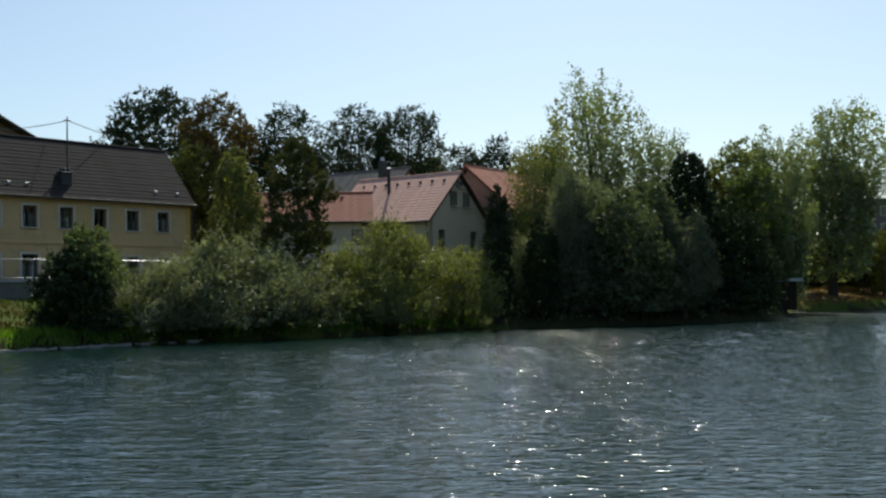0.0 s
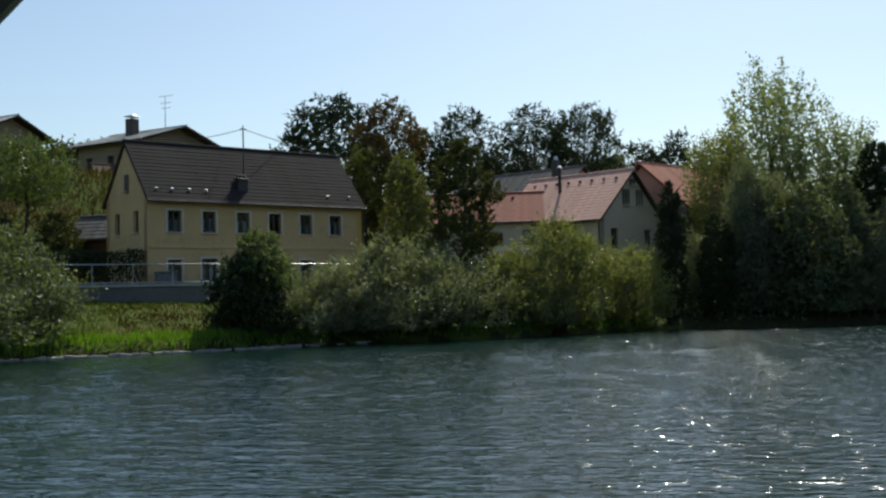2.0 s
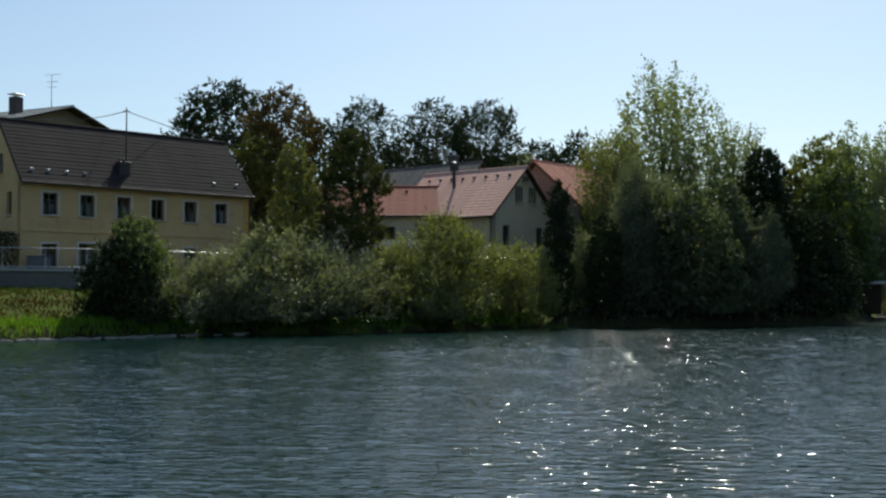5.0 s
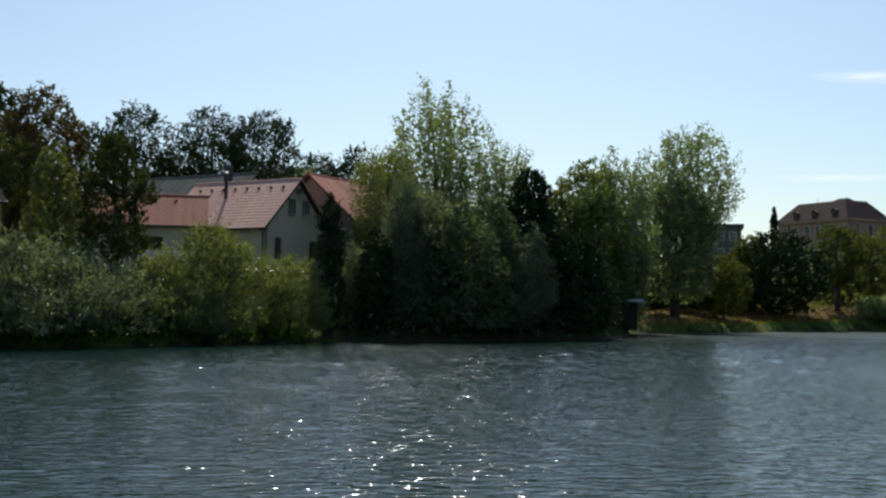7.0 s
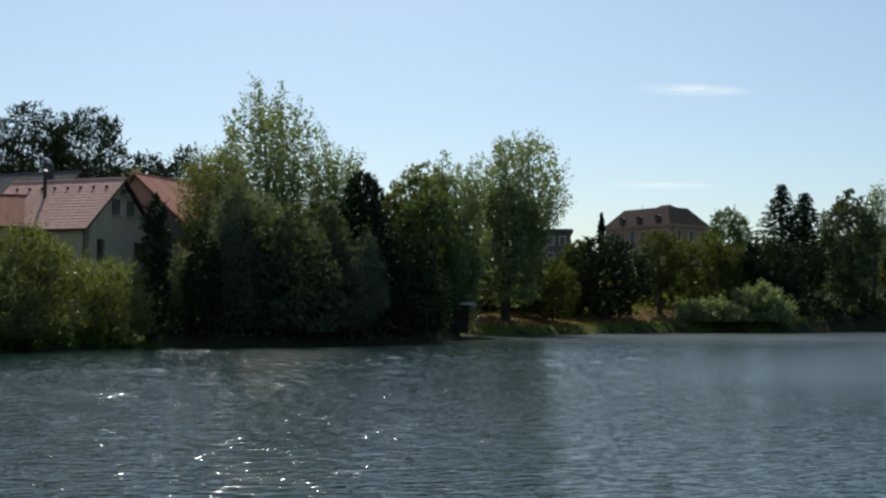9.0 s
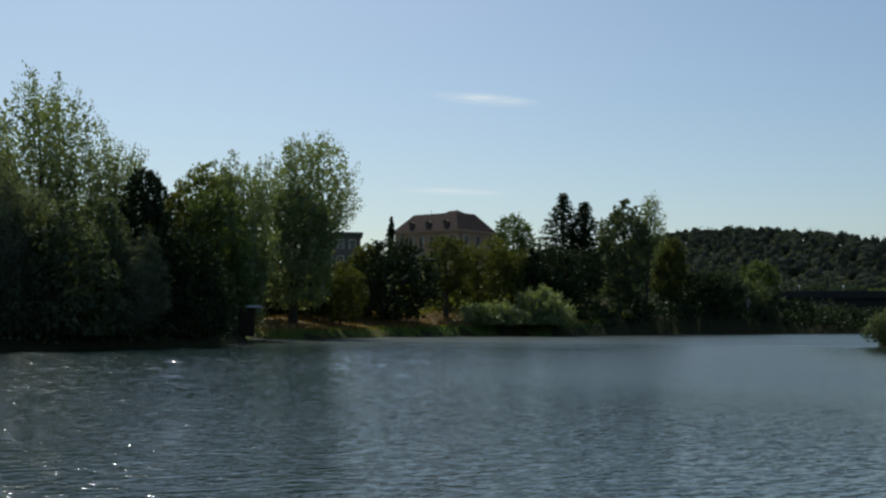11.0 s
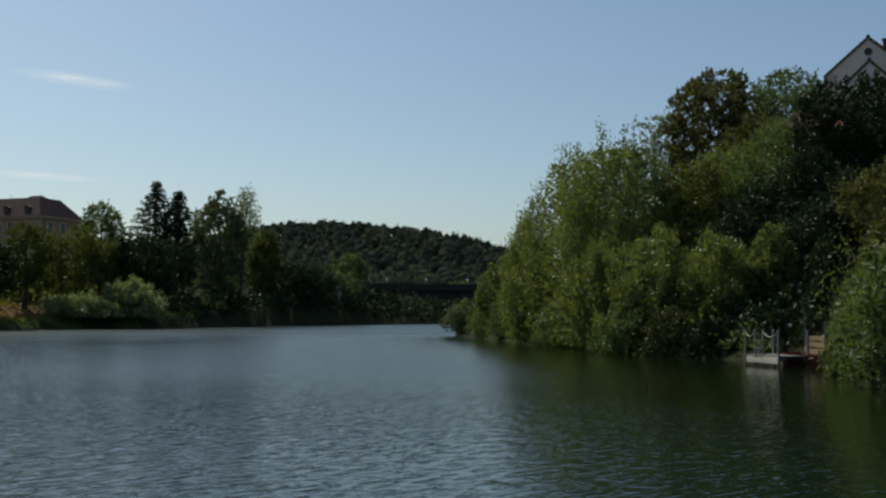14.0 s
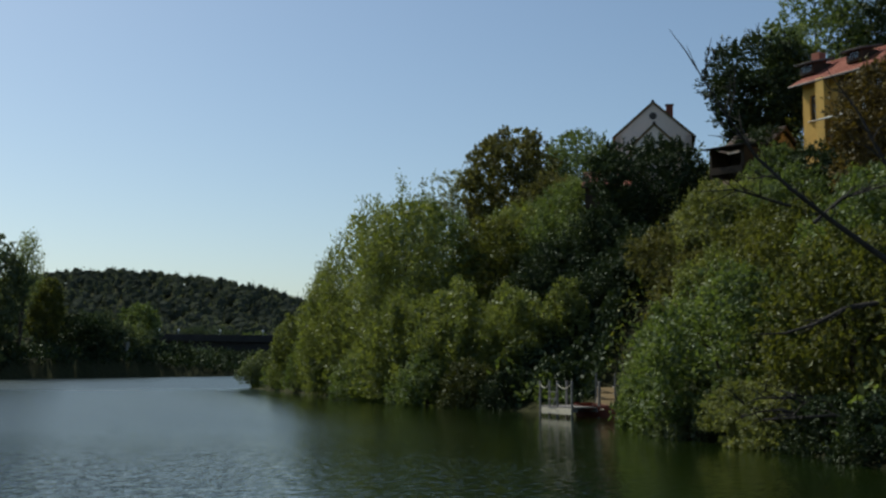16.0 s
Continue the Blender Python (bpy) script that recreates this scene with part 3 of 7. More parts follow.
def window(parent, m, w, h, curtain=0, surround=True, mullion=True, frame_mat=None, trim_mat=None):
    """A window in its opening: middle of the sill line at the origin of m, outward along -y."""
    win = part("window", box((w + 0.02, 0.05, 0.03), (0, 0.2, -0.015)), frame_mat or FRAMEWOOD, parent, m=m)
    fm = frame_mat or FRAMEWOOD
    bm = bmesh.new()
    for sx in (-1, 1):
        box((0.07, 0.07, h), (sx * (w / 2 - 0.035), 0.18, h / 2), 0.008, bm)
    for z in (0.035, h - 0.035):
        box((w - 0.14, 0.07, 0.07), (0, 0.18, z), 0.008, bm)
    part("frame", bm, fm, win)
    if mullion:
        bm = box((0.06, 0.06, h - 0.14), (0, 0.18, h / 2), 0.006)
        box((w - 0.14, 0.055, 0.05), (0, 0.18, h * 0.66), 0.006, bm)
        part("mullion", bm, fm, win)
    for sx in ((-1, 1) if mullion else (0,)):
        pw = (w - 0.2) / 2 if mullion else w - 0.14
        part("pane", box((pw, 0.012, h - 0.14), (sx * (pw / 2 + 0.03), 0.19, h / 2)), GLASS, win)
    part("sill", box((w + 0.2, 0.2, 0.06), (0, -0.02, -0.03), 0.012), trim_mat or TRIM, win)
    if surround:
        bm = bmesh.new()
        for sx in (-1, 1):
            box((0.12, 0.05, h + 0.12), (sx * (w / 2 + 0.06), -0.022, h / 2 + 0.06), 0.01, bm)
        box((w, 0.05, 0.12), (0, -0.022, h + 0.06), 0.01, bm)
        part("surround", bm, trim_mat or TRIM, win, "pale painted plaster surround")
    if curtain:
        bm = bmesh.new()
        for sx in (-1, 1):
            x0, n = sx * w * 0.42, 9
            prev = None
            for i in range(n):
                x = x0 - sx * w * 0.3 * i / (n - 1)
                y = 0.30 + 0.025 * math.sin(i * 2.4)
                pair = (bm.verts.new((x, y, 0.05)), bm.verts.new((x - sx * 0.03 * i / n, y, h * curtain)))
                if prev:
                    bm.faces.new((prev[0], pair[0], pair[1], prev[1]))
                prev = pair
        part("curtain", bm, LACE, win, "white lace curtain")
    return win


row_cache = {}


def tile_row(width, depth, step_w, mat, thick=0.034, shift=0.0):
    """One course of roof tiles along x, its lower edge at y = 0, rising to +y."""
    key = (round(width, 2), round(depth, 2), step_w, mat.name, shift)
    if key not in row_cache:
        rng = random.Random(len(row_cache) + 5)
        bm = bmesh.new()
        n = max(2, round(width / step_w))
        w = width / n
        for i in range(n + (shift > 0)):
            t = thick * rng.uniform(0.92, 1.1)
            x0, x1 = max(0.0, w * (i - shift)), min(width, w * (i + 1 - shift))
            box((x1 - x0 - 0.004, depth * 1.12, t), ((x0 + x1) / 2, depth * 0.53 + rng.uniform(-0.004, 0.004), t / 2 + 0.012), 0, bm, pose(0, 0, 0, -3.0 + rng.uniform(-0.2, 0.2), rng.uniform(-0.4, 0.4) * min(1, 0.12 / step_w), 0))
        data = bpy.data.meshes.new("roof_course")
        bm.to_mesh(data)
        bm.free()
        data.materials.append(mat)
        row_cache[key] = data
    return row_cache[key]


def slope(parent, length, span, rise, over, mat, deck_mat, at, spin=0.0, course=0.34, tile=0.27, name="roof_slope"):
    """A pitched roof side: eave along x from the place given, ridge `span` further along y and `rise` higher; spin turns it round z."""
    pitch = math.atan2(rise, span)
    long = math.hypot(span, rise) + over / math.cos(pitch)
    m = Matrix.Translation(at) @ pose(0, 0, 0, 0, 0, spin) @ Matrix.Translation((0, -over, -over * math.tan(pitch))) @ Matrix.Rotation(pitch, 4, "X")
    deck = part(name, box((length, long, 0.12), (length / 2, long / 2, -0.06), 0.01), deck_mat, parent, m=m)
    n = max(2, round(long / course))
    courses = [tile_row(length, long / n, tile, mat, shift=k) for k in (0.0, 0.5)]
    for i in range(n):
        part_data("roof_course", courses[i % 2], mat, deck, m=Matrix.Translation((0, i * long / n, 0)))["kind"] = "stuff"
    return deck


cap_cache = {}


def ridge_caps(parent, length, at, spin, mat):
    n = max(2, round(length / 0.4))
    if mat.name not in cap_cache:
        bm = tube([(-0.22, 0, -0.03), (0.2, 0, -0.015)], [0.12, 0.105], 8)
        data = bpy.data.meshes.new("ridge_cap")
        bm.to_mesh(data)
        bm.free()
        data.materials.append(mat)
        cap_cache[mat.name] = data
    for i in range(n):
        part_data("ridge_cap", cap_cache[mat.name], mat, parent, m=Matrix.Translation(at) @ pose(0, 0, 0, 0, 0, spin) @ Matrix.Translation((length * (i + 0.5) / n, 0, 0)))


def gable_house(name, m, w, d, h, rise, wall_mat, roof_mat, label, over=0.45, rake=0.3, holes_front=(), holes_left=(), holes_right=(), base=1.5, tile=0.27, course=0.34, curtains=(), surround=True, group=""):
    """A house with its ridge along x: front at y = 0, gables at both ends. Holes: (middle x, sill z, width, height)."""
    hs = thing(name, m, label, "house", group)
    full = lambda hl: [(x - a / 2, x + a / 2, z, z + b) for x, z, a, b in hl if z + b <= h]
    part("front_wall", wall_panel(w, -base, h, full(holes_front)), wall_mat, hs)
    part("back_wall", wall_panel(w, -base, h, []), wall_mat, hs, m=pose(w, d, 0, 0, 0, 180))
    ml, mr = pose(0, d - 0.003, 0, 0, 0, -90), pose(w, 0.003, 0, 0, 0, 90)
    part("gable_wall", wall_panel(d - 0.006, -base, h, full(holes_left), gable=rise), wall_mat, hs, m=ml)
    part("gable_wall", wall_panel(d - 0.006, -base, h, full(holes_right), gable=rise), wall_mat, hs, m=mr)
    for hl, mm in ((holes_front, Matrix()), (holes_left, ml), (holes_right, mr)):
        for k, (x, z, a, b) in enumerate(hl):
            in_gable = z + b > h
            window(hs, mm @ pose(x, -0.235 if in_gable else 0, z), a, b, curtains[k % len(curtains)] if curtains and not in_gable else 0, surround and hl is holes_front)
    lift = 0.10
    slope(hs, w + 2 * rake, d / 2, rise, over, roof_mat, WOOD, (-rake, 0, h + lift), 0, course, tile)
    slope(hs, w + 2 * rake, d / 2, rise, over, roof_mat, WOOD, (w + rake, d, h + lift), 180, course, tile)
    ridge_caps(hs, w + 2 * rake, (-rake, d / 2, h + rise + lift + 0.05), 0, roof_mat)
    drop = over * rise / (d / 2)
    part("gutter", tube([(-rake, -over - 0.06, h + lift - drop - 0.05), (w + rake, -over - 0.06, h + lift - drop - 0.05)], [0.07, 0.07], 8), DARKMETAL, hs)
    return hs


STREET = 55.0     # the turn of the houses along the street

# yellow house
XS = (1.56, 3.59, 5.68, 7.72, 9.78, 11.81)
upper = [(x, 2.9, 0.8, 1.15) for x in XS]
lower = [(x, 0.25, 0.8, 1.15) if k != 1 else (x, 0.02, 0.9, 1.45) for k, x in enumerate(XS)]
HW, HD, HH = 13.67, 5.4, 4.85
yellow = gable_house("house", pose(-24.03, 55.05, 3.05, 0, 0, 48.5), HW, HD, HH, 3.05, YELLOW, BROWNTILE, "two-storey yellow plaster house with a brown tiled roof", over=0.35, rake=0.12, tile=2.3, course=0.29,
                     holes_front=upper + lower, holes_left=[(2.9, 5.2, 0.45, 0.95), (4.0, 2.9, 0.65, 1.2), (1.5, 2.9, 0.65, 1.2)], curtains=(0.55, 0.7, 0.6, 0, 0.5, 0.62))
part("cornice_band", box((HW, 0.06, 0.16), (HW / 2, -0.03, 2.1), 0.012), YELLOW, yellow)
part("eave_board", box((HW, 0.1, 0.22), (HW / 2, -0.055, 4.72), 0.02), YELLOW, yellow, "plaster cornice below the eave")
part("corner_strip", box((0.3, 0.05, 4.6), (HW - 0.16, -0.024, 2.3), 0.01), OCHRE, yellow)
part("downpipe", tube([(HW + 0.12, -0.38, 4.6), (HW + 0.12, -0.08, 4.2), (HW + 0.12, -0.08, 0)], [0.05] * 3), DARKMETAL, yellow)
part("wall_lamp", tube([(6.85, -0.05, 2.75), (6.85, -0.22, 2.8), (6.85, -0.23, 2.55)], [0.03, 0.05, 0.08]), DARKMETAL, yellow)
chim = part("chimney", box((0.62, 0.5, 1.15), (5.87, 0.5, 5.4), 0.02), DARKMETAL, yellow, "dark sheet-clad chimney low on the roof slope")
part("chimney_cap", box((0.74, 0.62, 0.06), (5.87, 0.5, 6.0), 0.02), DARKMETAL, chim)
for k in range(3):
    part("flue", box((0.13, 0.18, 0.2), (5.66 + 0.21 * k, 0.5, 6.12), 0.02), DARKMETAL, chim)
mast = part("mast", tube([(6.3, 1.0, 6.0), (6.3, 1.0, 9.15)], [0.045, 0.035], 8), DARKMETAL, yellow, "dark power mast on the roof")
part("insulator", tube([(6.1, 1.0, 8.95), (6.5, 1.0, 8.95)], [0.03, 0.03], 6), DARKMETAL, mast)
for x in (0.6, 1.5, 2.5, 3.5, 11.4, 12.9):
    y = 0.12
    part("snow_guard", box((0.2, 0.05, 0.15), (x, y, 4.95 + y * 1.13 + 0.13), 0.02), STEEL, yellow, "bright metal snow guard")

# red-roofed house, gable towards the river; its ridge runs away from the street
R0 = Vector((-0.9, 75.3, 4.0))
red = gable_house("house", pose(R0.x, R0.y, R0.z, 0, 0, STREET) @ pose(0, 8.7, 0, 0, 0, -90), 8.7, 7.3, 3.4, 3.25, GREYPLASTER, REDTILE, "grey plaster house with a sunlit red tiled roof", over=0.4, rake=0.35,
                  holes_right=[(3.0, 4.3, 0.75, 1.05), (4.6, 4.3, 0.75, 1.05), (1.6, 1.15, 0.85, 1.45), (5.6, 1.15, 0.85, 1.45), (3.8, 5.7, 0.6, 0.4)], surround=False, tile=0.3)
for k in range(8):
    x = 0.7 + k * 1.05
    y = 2.9
    part("snow_guard", box((0.2, 0.14, 0.16), (x, y, 3.5 + y * 0.89 + 0.12), 0.03), DARKMETAL, red, "small dark roof vent")
part("stove_pipe", tube([(3.6, 2.2, 5.3), (3.6, 2.2, 7.3)], [0.13, 0.13], 10), DARKMETAL, red, "dark metal flue pipe")
part("pipe_cap", tube([(3.6, 2.2, 7.3), (3.6, 2.2, 7.42)], [0.2, 0.05], 10), STEEL, red)
part("downpipe", tube([(8.6, -0.15, 3.2), (8.62, -0.06, 2.8), (8.62, -0.06, -1)], [0.05] * 3), DARKMETAL, red)

wing = gable_house("house_wing", pose(-13.4, 77.6, 4.0, 0, 0, 4), 8.9, 6.0, 3.5, 2.05, GREYPLASTER, DEEPRED, "low wing with a red tiled roof and a white balcony", over=0.35, rake=0.1,
                   holes_front=[(1.0, 1.6, 0.8, 1.2), (4.3, 1.35, 2.6, 1.25), (7.4, 1.6, 0.8, 1.2)], surround=False, tile=0.3)
bm = box((8.2, 0.14, 0.95), (4.2, -1.05, 1.15), 0.02)
box((8.2, 1.05, 0.16), (4.2, -0.52, 0.62), 0.01, bm)
part("balcony", bm, WHITEPLASTER, wing, "white solid balcony parapet")
part("flashing", box((0.14, 3.9, 0.05), (8.98, 1.35, 4.62), 0.01, None, pose(0, 0, 0, 34.3)), STEEL, wing)
for k in range(4):
    x = 1.5 + 1.6 * k
    part("snow_guard", box((0.2, 0.14, 0.16), (x, 2.3, 3.6 + 2.3 * 0.683 + 0.12), 0.03), DARKMETAL, wing)

barn = gable_house("barn", pose(-5.9, 100.4, 4.9, 0, 0, STREET) @ pose(0, 15, 0, 0, 0, -90), 15, 9.5, 5.0, 4.2, PINK, GREYTILE, "long barn with a dark grey roof and a red gable", over=0.4, rake=0.4, surround=False, course=0.45, tile=0.4, holes_right=[(4.75, 5.6, 0.8, 0.9)])
part("chimney", box((0.6, 0.6, 1.7), (13.2, 3.2, 9.1), 0.02), DARKMETAL, barn)
part("chimney_cap", tube([(13.2, 3.2, 9.95), (13.2, 3.2, 10.3)], [0.2, 0.16], 10), STEEL, barn)

redback = gable_house("house", pose(5.5, 80.6, 4.2, 0, 0, STREET), 15, 8.2, 3.9, 3.5, DULLPLASTER, DEEPRED, "house with a broad red tiled roof beside tall poplars", over=0.4, rake=0.5, surround=False, tile=0.3)

# tan house on the garden slope
back = gable_house("house", pose(-41.46, 80.84, 10.05, 0, 0, -22), 6.8, 8.0, 4.6, 1.25, TAN, PALEROOF, "tan plaster house with a shallow pale roof", over=0.7, rake=0.9, surround=False, tile=0.5, course=0.5,
                   holes_front=[(1.2, 2.6, 0.7, 1.0), (3.6, 2.6, 0.7, 1.0)], holes_right=[(3.0, 2.9, 1.0, 1.1)])
bm = box((0.75, 0.75, 1.7), (3.4, 2.4, 5.9), 0.02)
part("chimney", bm, DARKMETAL, back)
part("chimney_cap", box((0.9, 0.9, 0.08), (3.4, 2.4, 6.95), 0.02), STEEL, back)


def antenna(parent, x, y, z, tall):
    a = part("antenna", tube([(x, y, z), (x, y, z + tall)], [0.03, 0.02], 6), DARKMETAL, parent)
    for k, (dz, w) in enumerate(((0.0, 1.5), (0.55, 1.0), (0.95, 0.8))):
        part("boom", tube([(x - w / 2, y, z + tall - dz), (x + w / 2, y + 0.15, z + tall - dz)], [0.018, 0.018], 5), DARKMETAL, a)


antenna(back, 5.4, 4.0, 5.8, 2.8)
leftmost = gable_house("house", pose(-53.6, 78.4, 11.03, 0, 0, -18.5), 6.8, 6.0, 4.6, 1.3, TAN, PALEROOF, "tan house with a shallow roof behind a fruit tree", over=0.8, rake=0.9, surround=False, tile=0.5, course=0.5, holes_front=[(4.0, 1.6, 3.2, 1.9)], holes_right=[(3.0, 2.9, 1.0, 1.1)])
antenna(leftmost, 4.6, 3.0, 5.9, 2.9)
part("chimney", box((0.9, 0.9, 1.8), (1.6, 2.2, 5.9), 0.02), OLDTILE, leftmost, "dark brick chimney")

shed = gable_house("garden_shed", pose(-31.0, 60.2, 5.2, 0, 0, -3), 2.9, 2.6, 1.0, 1.05, WOOD, GREYTILE, "small dark wooden shed with a tiled roof", over=0.4, rake=0.25, surround=False, tile=0.3)
lean = gable_house("wood_store", pose(-36.4, 74.4, 9.3, 0, 0, STREET), 2.4, 2.2, 2.0, 1.0, WOOD, OLDTILE, "narrow dark wooden store against the tan house", over=0.3, rake=0.2, surround=False, tile=0.4)


def cable(a, b, sag, label):
    pts = [Vector(a).lerp(Vector(b), i / 14) - Vector((0, 0, sag * 4 * (i / 14) * (1 - i / 14))) for i in range(15)]
    tagged(part("power_cable", tube(pts, [0.022] * 15, 5), DARKMETAL, None), label, "cable", "power cables")


top = yellow.matrix_basis @ Vector((6.3, 1.0, 8.95))
cable(top, (-35.0, 79.0, 14.9), 0.4, "thin black power cable from the roof mast to the tan house")
cable(top, (-15.2, 84.0, 12.4), 0.5, "thin black power cable from the roof mast over the garden trees")
cable((-41.5, 80.0, 13.6), (-58, 72.5, 14.6), 0.2, "thin black power cable between the two tan houses")


# ---- trees and shrubs ----
def profile(kind, h):
    """The crown's half-width at a height from 0 to 1."""
    if kind == "round":
        return np.sqrt(np.clip(1 - (2 * h - 0.92) ** 2 / 1.18, 0.02, 1))
    if kind == "column":
        return np.clip(np.minimum(1, 0.62 + 1.4 * h) * np.clip((1.02 - h) * 3.2, 0.05, 1) ** 0.6, 0.05, 1)
    if kind == "oval":
        return np.where(h > 0.6, np.sqrt(np.clip(1 - ((h - 0.6) / 0.42) ** 2, 0.03, 1)), 0.62 + 0.38 * np.clip(h / 0.6, 0, 1))
    if kind == "cone":
        return np.clip(1.02 - h, 0.03, 1) ** 0.85
    if kind == "dome":
        return np.clip(1.0 - h ** 2.2, 0.03, 1) ** 0.6
    return np.clip((1.05 - h) * 1.5, 0.05, 1) ** 0.5 * np.clip(0.35 + h * 2.2, 0, 1)      # flame


def leaf_faces(rng, pos, axis, facing, size, slender, corners):
    """Single leaves at places, turned towards `facing`: folded four-cornered ones near by, three-cornered ones far off."""
    n = len(pos)
    axis = axis / (np.linalg.norm(axis, axis=1, keepdims=True) + 1e-6)
    side = np.cross(axis, facing)
    side /= np.linalg.norm(side, axis=1, keepdims=True) + 1e-6
    a, w = axis * size[:, None], side * (size * slender)[:, None]
    if corners == 3:
        return np.stack([pos - a * 0.4 + w * 0.5, pos + a * 0.6, pos - a * 0.4 - w * 0.5], 1).reshape(-1, 3)
    fold = np.cross(side, axis) * (size * 0.12)[:, None]
    return np.stack([pos - a * 0.5, pos + w * 0.5 + fold - a * 0.08, pos + a * 0.5, pos - w * 0.5 + fold - a * 0.08], 1).reshape(-1, 3)


def leaf_cloud(rng, base, top, rad, kind, leaf, count, lift, spread, slender, droop=0.0, lobes=0.25, clump=0.24, corners=3, fill=1.0, shoot=1.0):
    """Leaves on shoots that grow out of small leafy tufts; boughs swell the crown's outline, and larger leaves fill its shaded inside. lift: how far shoots turn up (or down); slender: a leaf's width over its length."""
    tall = top - base
    tuft = rad * clump * 0.8
    area = 2 * math.pi * rad * tall * 0.8 + math.pi * rad * rad
    n_tuft = int(np.clip(area / tuft ** 2 * 0.6, 40, 460))
    h = rng.random(n_tuft * 8)
    h = h[rng.random(len(h)) < profile(kind, h) * 0.9 + 0.1][:n_tuft]
    n_tuft = len(h)
    ang = rng.random(n_tuft) * math.tau
    # boughs
    boughs = 7 + int(2.5 * tall / rad)
    bh, ba = rng.random(boughs), rng.random(boughs) * math.tau
    apart = ((h[:, None] - bh) * tall / rad) ** 2 * 2.4 + (2 - 2 * np.cos(ang[:, None] - ba)) * 1.6
    swell = np.exp(-apart).max(1)
    outline = 1.04 - lobes * 0.7 + lobes * 1.5 * swell
    rc = tuft * (0.65 + 0.75 * rng.random(n_tuft)) * (0.55 + 0.45 * profile(kind, h))
    reach = np.where(rng.random(n_tuft) < 0.7, 0.80 + 0.22 * rng.random(n_tuft), 0.25 + 0.6 * np.sqrt(rng.random(n_tuft)))
    r = np.maximum(rad * profile(kind, h) * outline * reach - rc * 0.3, 0)
    cen = np.stack([np.cos(ang) * r, np.sin(ang) * r, base + h * (tall - tuft * 0.6)], 1)
    # shoots on the tufts' outsides
    m = 8
    shoots = max(n_tuft * 4, count // m)
    ci = rng.choice(n_tuft, shoots, p=rc ** 2 / (rc ** 2).sum())
    d = rng.normal(size=(shoots, 3))
    d[:, 2] += 0.45
    d[:, :2] += 0.6 * cen[ci, :2] / (np.linalg.norm(cen[ci, :2], axis=1, keepdims=True) + 0.3)
    d /= np.linalg.norm(d, axis=1, keepdims=True)
    start = cen[ci] + d * (rc[ci] * (0.35 + 0.6 * rng.random(shoots)))[:, None]
    out = d * 0.6 + rng.normal(size=(shoots, 3)) * spread * 0.45
    out[:, 2] += lift
    out /= np.linalg.norm(out, axis=1, keepdims=True)
    length = rc[ci] * (0.3 + 0.9 * rng.random(shoots) ** 2) * shoot
    si = np.repeat(np.arange(shoots), m)
    t = rng.random(shoots * m)
    n = len(si)
    pos = start[si] + out[si] * (length[si] * t)[:, None] + rng.normal(size=(n, 3)) * (rc[ci][si] * 0.09)[:, None]
    pos[:, 2] -= droop * (length[si] * t) ** 2
    axis = out[si] * 0.9 + rng.normal(size=(n, 3)) * 0.55
    axis[:, 2] -= droop * 0.8
    facing = d[si] + rng.normal(size=(n, 3)) * 0.5
    facing[:, 2] += 0.45
    size = leaf * (0.6 + 0.7 * rng.random(n))
    # larger leaves inside the tufts and round the stem
    k = int(11 * fill)
    fi = np.repeat(np.arange(n_tuft), k)
    inner = cen[fi] * (0.94, 0.94, 1) + rng.normal(size=(len(fi), 3)) * (rc[fi] * 0.32)[:, None]
    core_leaf = max(min(rad * 0.18, 0.30), leaf)
    core_n = int(320 * fill * min(4, (rad * 0.18 / core_leaf) ** 2))
    hc = rng.random(core_n) * 0.88
    ac = rng.random(core_n) * math.tau
    rr = rad * profile(kind, hc) * 0.62 * np.sqrt(rng.random(core_n))
    core = np.stack([np.cos(ac) * rr, np.sin(ac) * rr, base + hc * tall], 1)
    pos = np.concatenate([pos, inner, core])
    axis = np.concatenate([axis, rng.normal(size=(len(fi) + core_n, 3))])
    facing = np.concatenate([facing, rng.normal(size=(len(fi) + core_n, 3))])
    size = np.concatenate([size, np.clip(rc[fi] * 0.5, leaf, max(0.28, leaf)), np.full(core_n, core_leaf)])
    wide = np.where(np.arange(len(pos)) < n, slender, np.maximum(slender, 0.6))
    low = pos[:, 2] < base * 0.8
    pos[low, 2] = base * 0.8 + rng.random(low.sum()) * 0.5
    return leaf_faces(rng, pos, axis, facing, size, wide, corners), cen


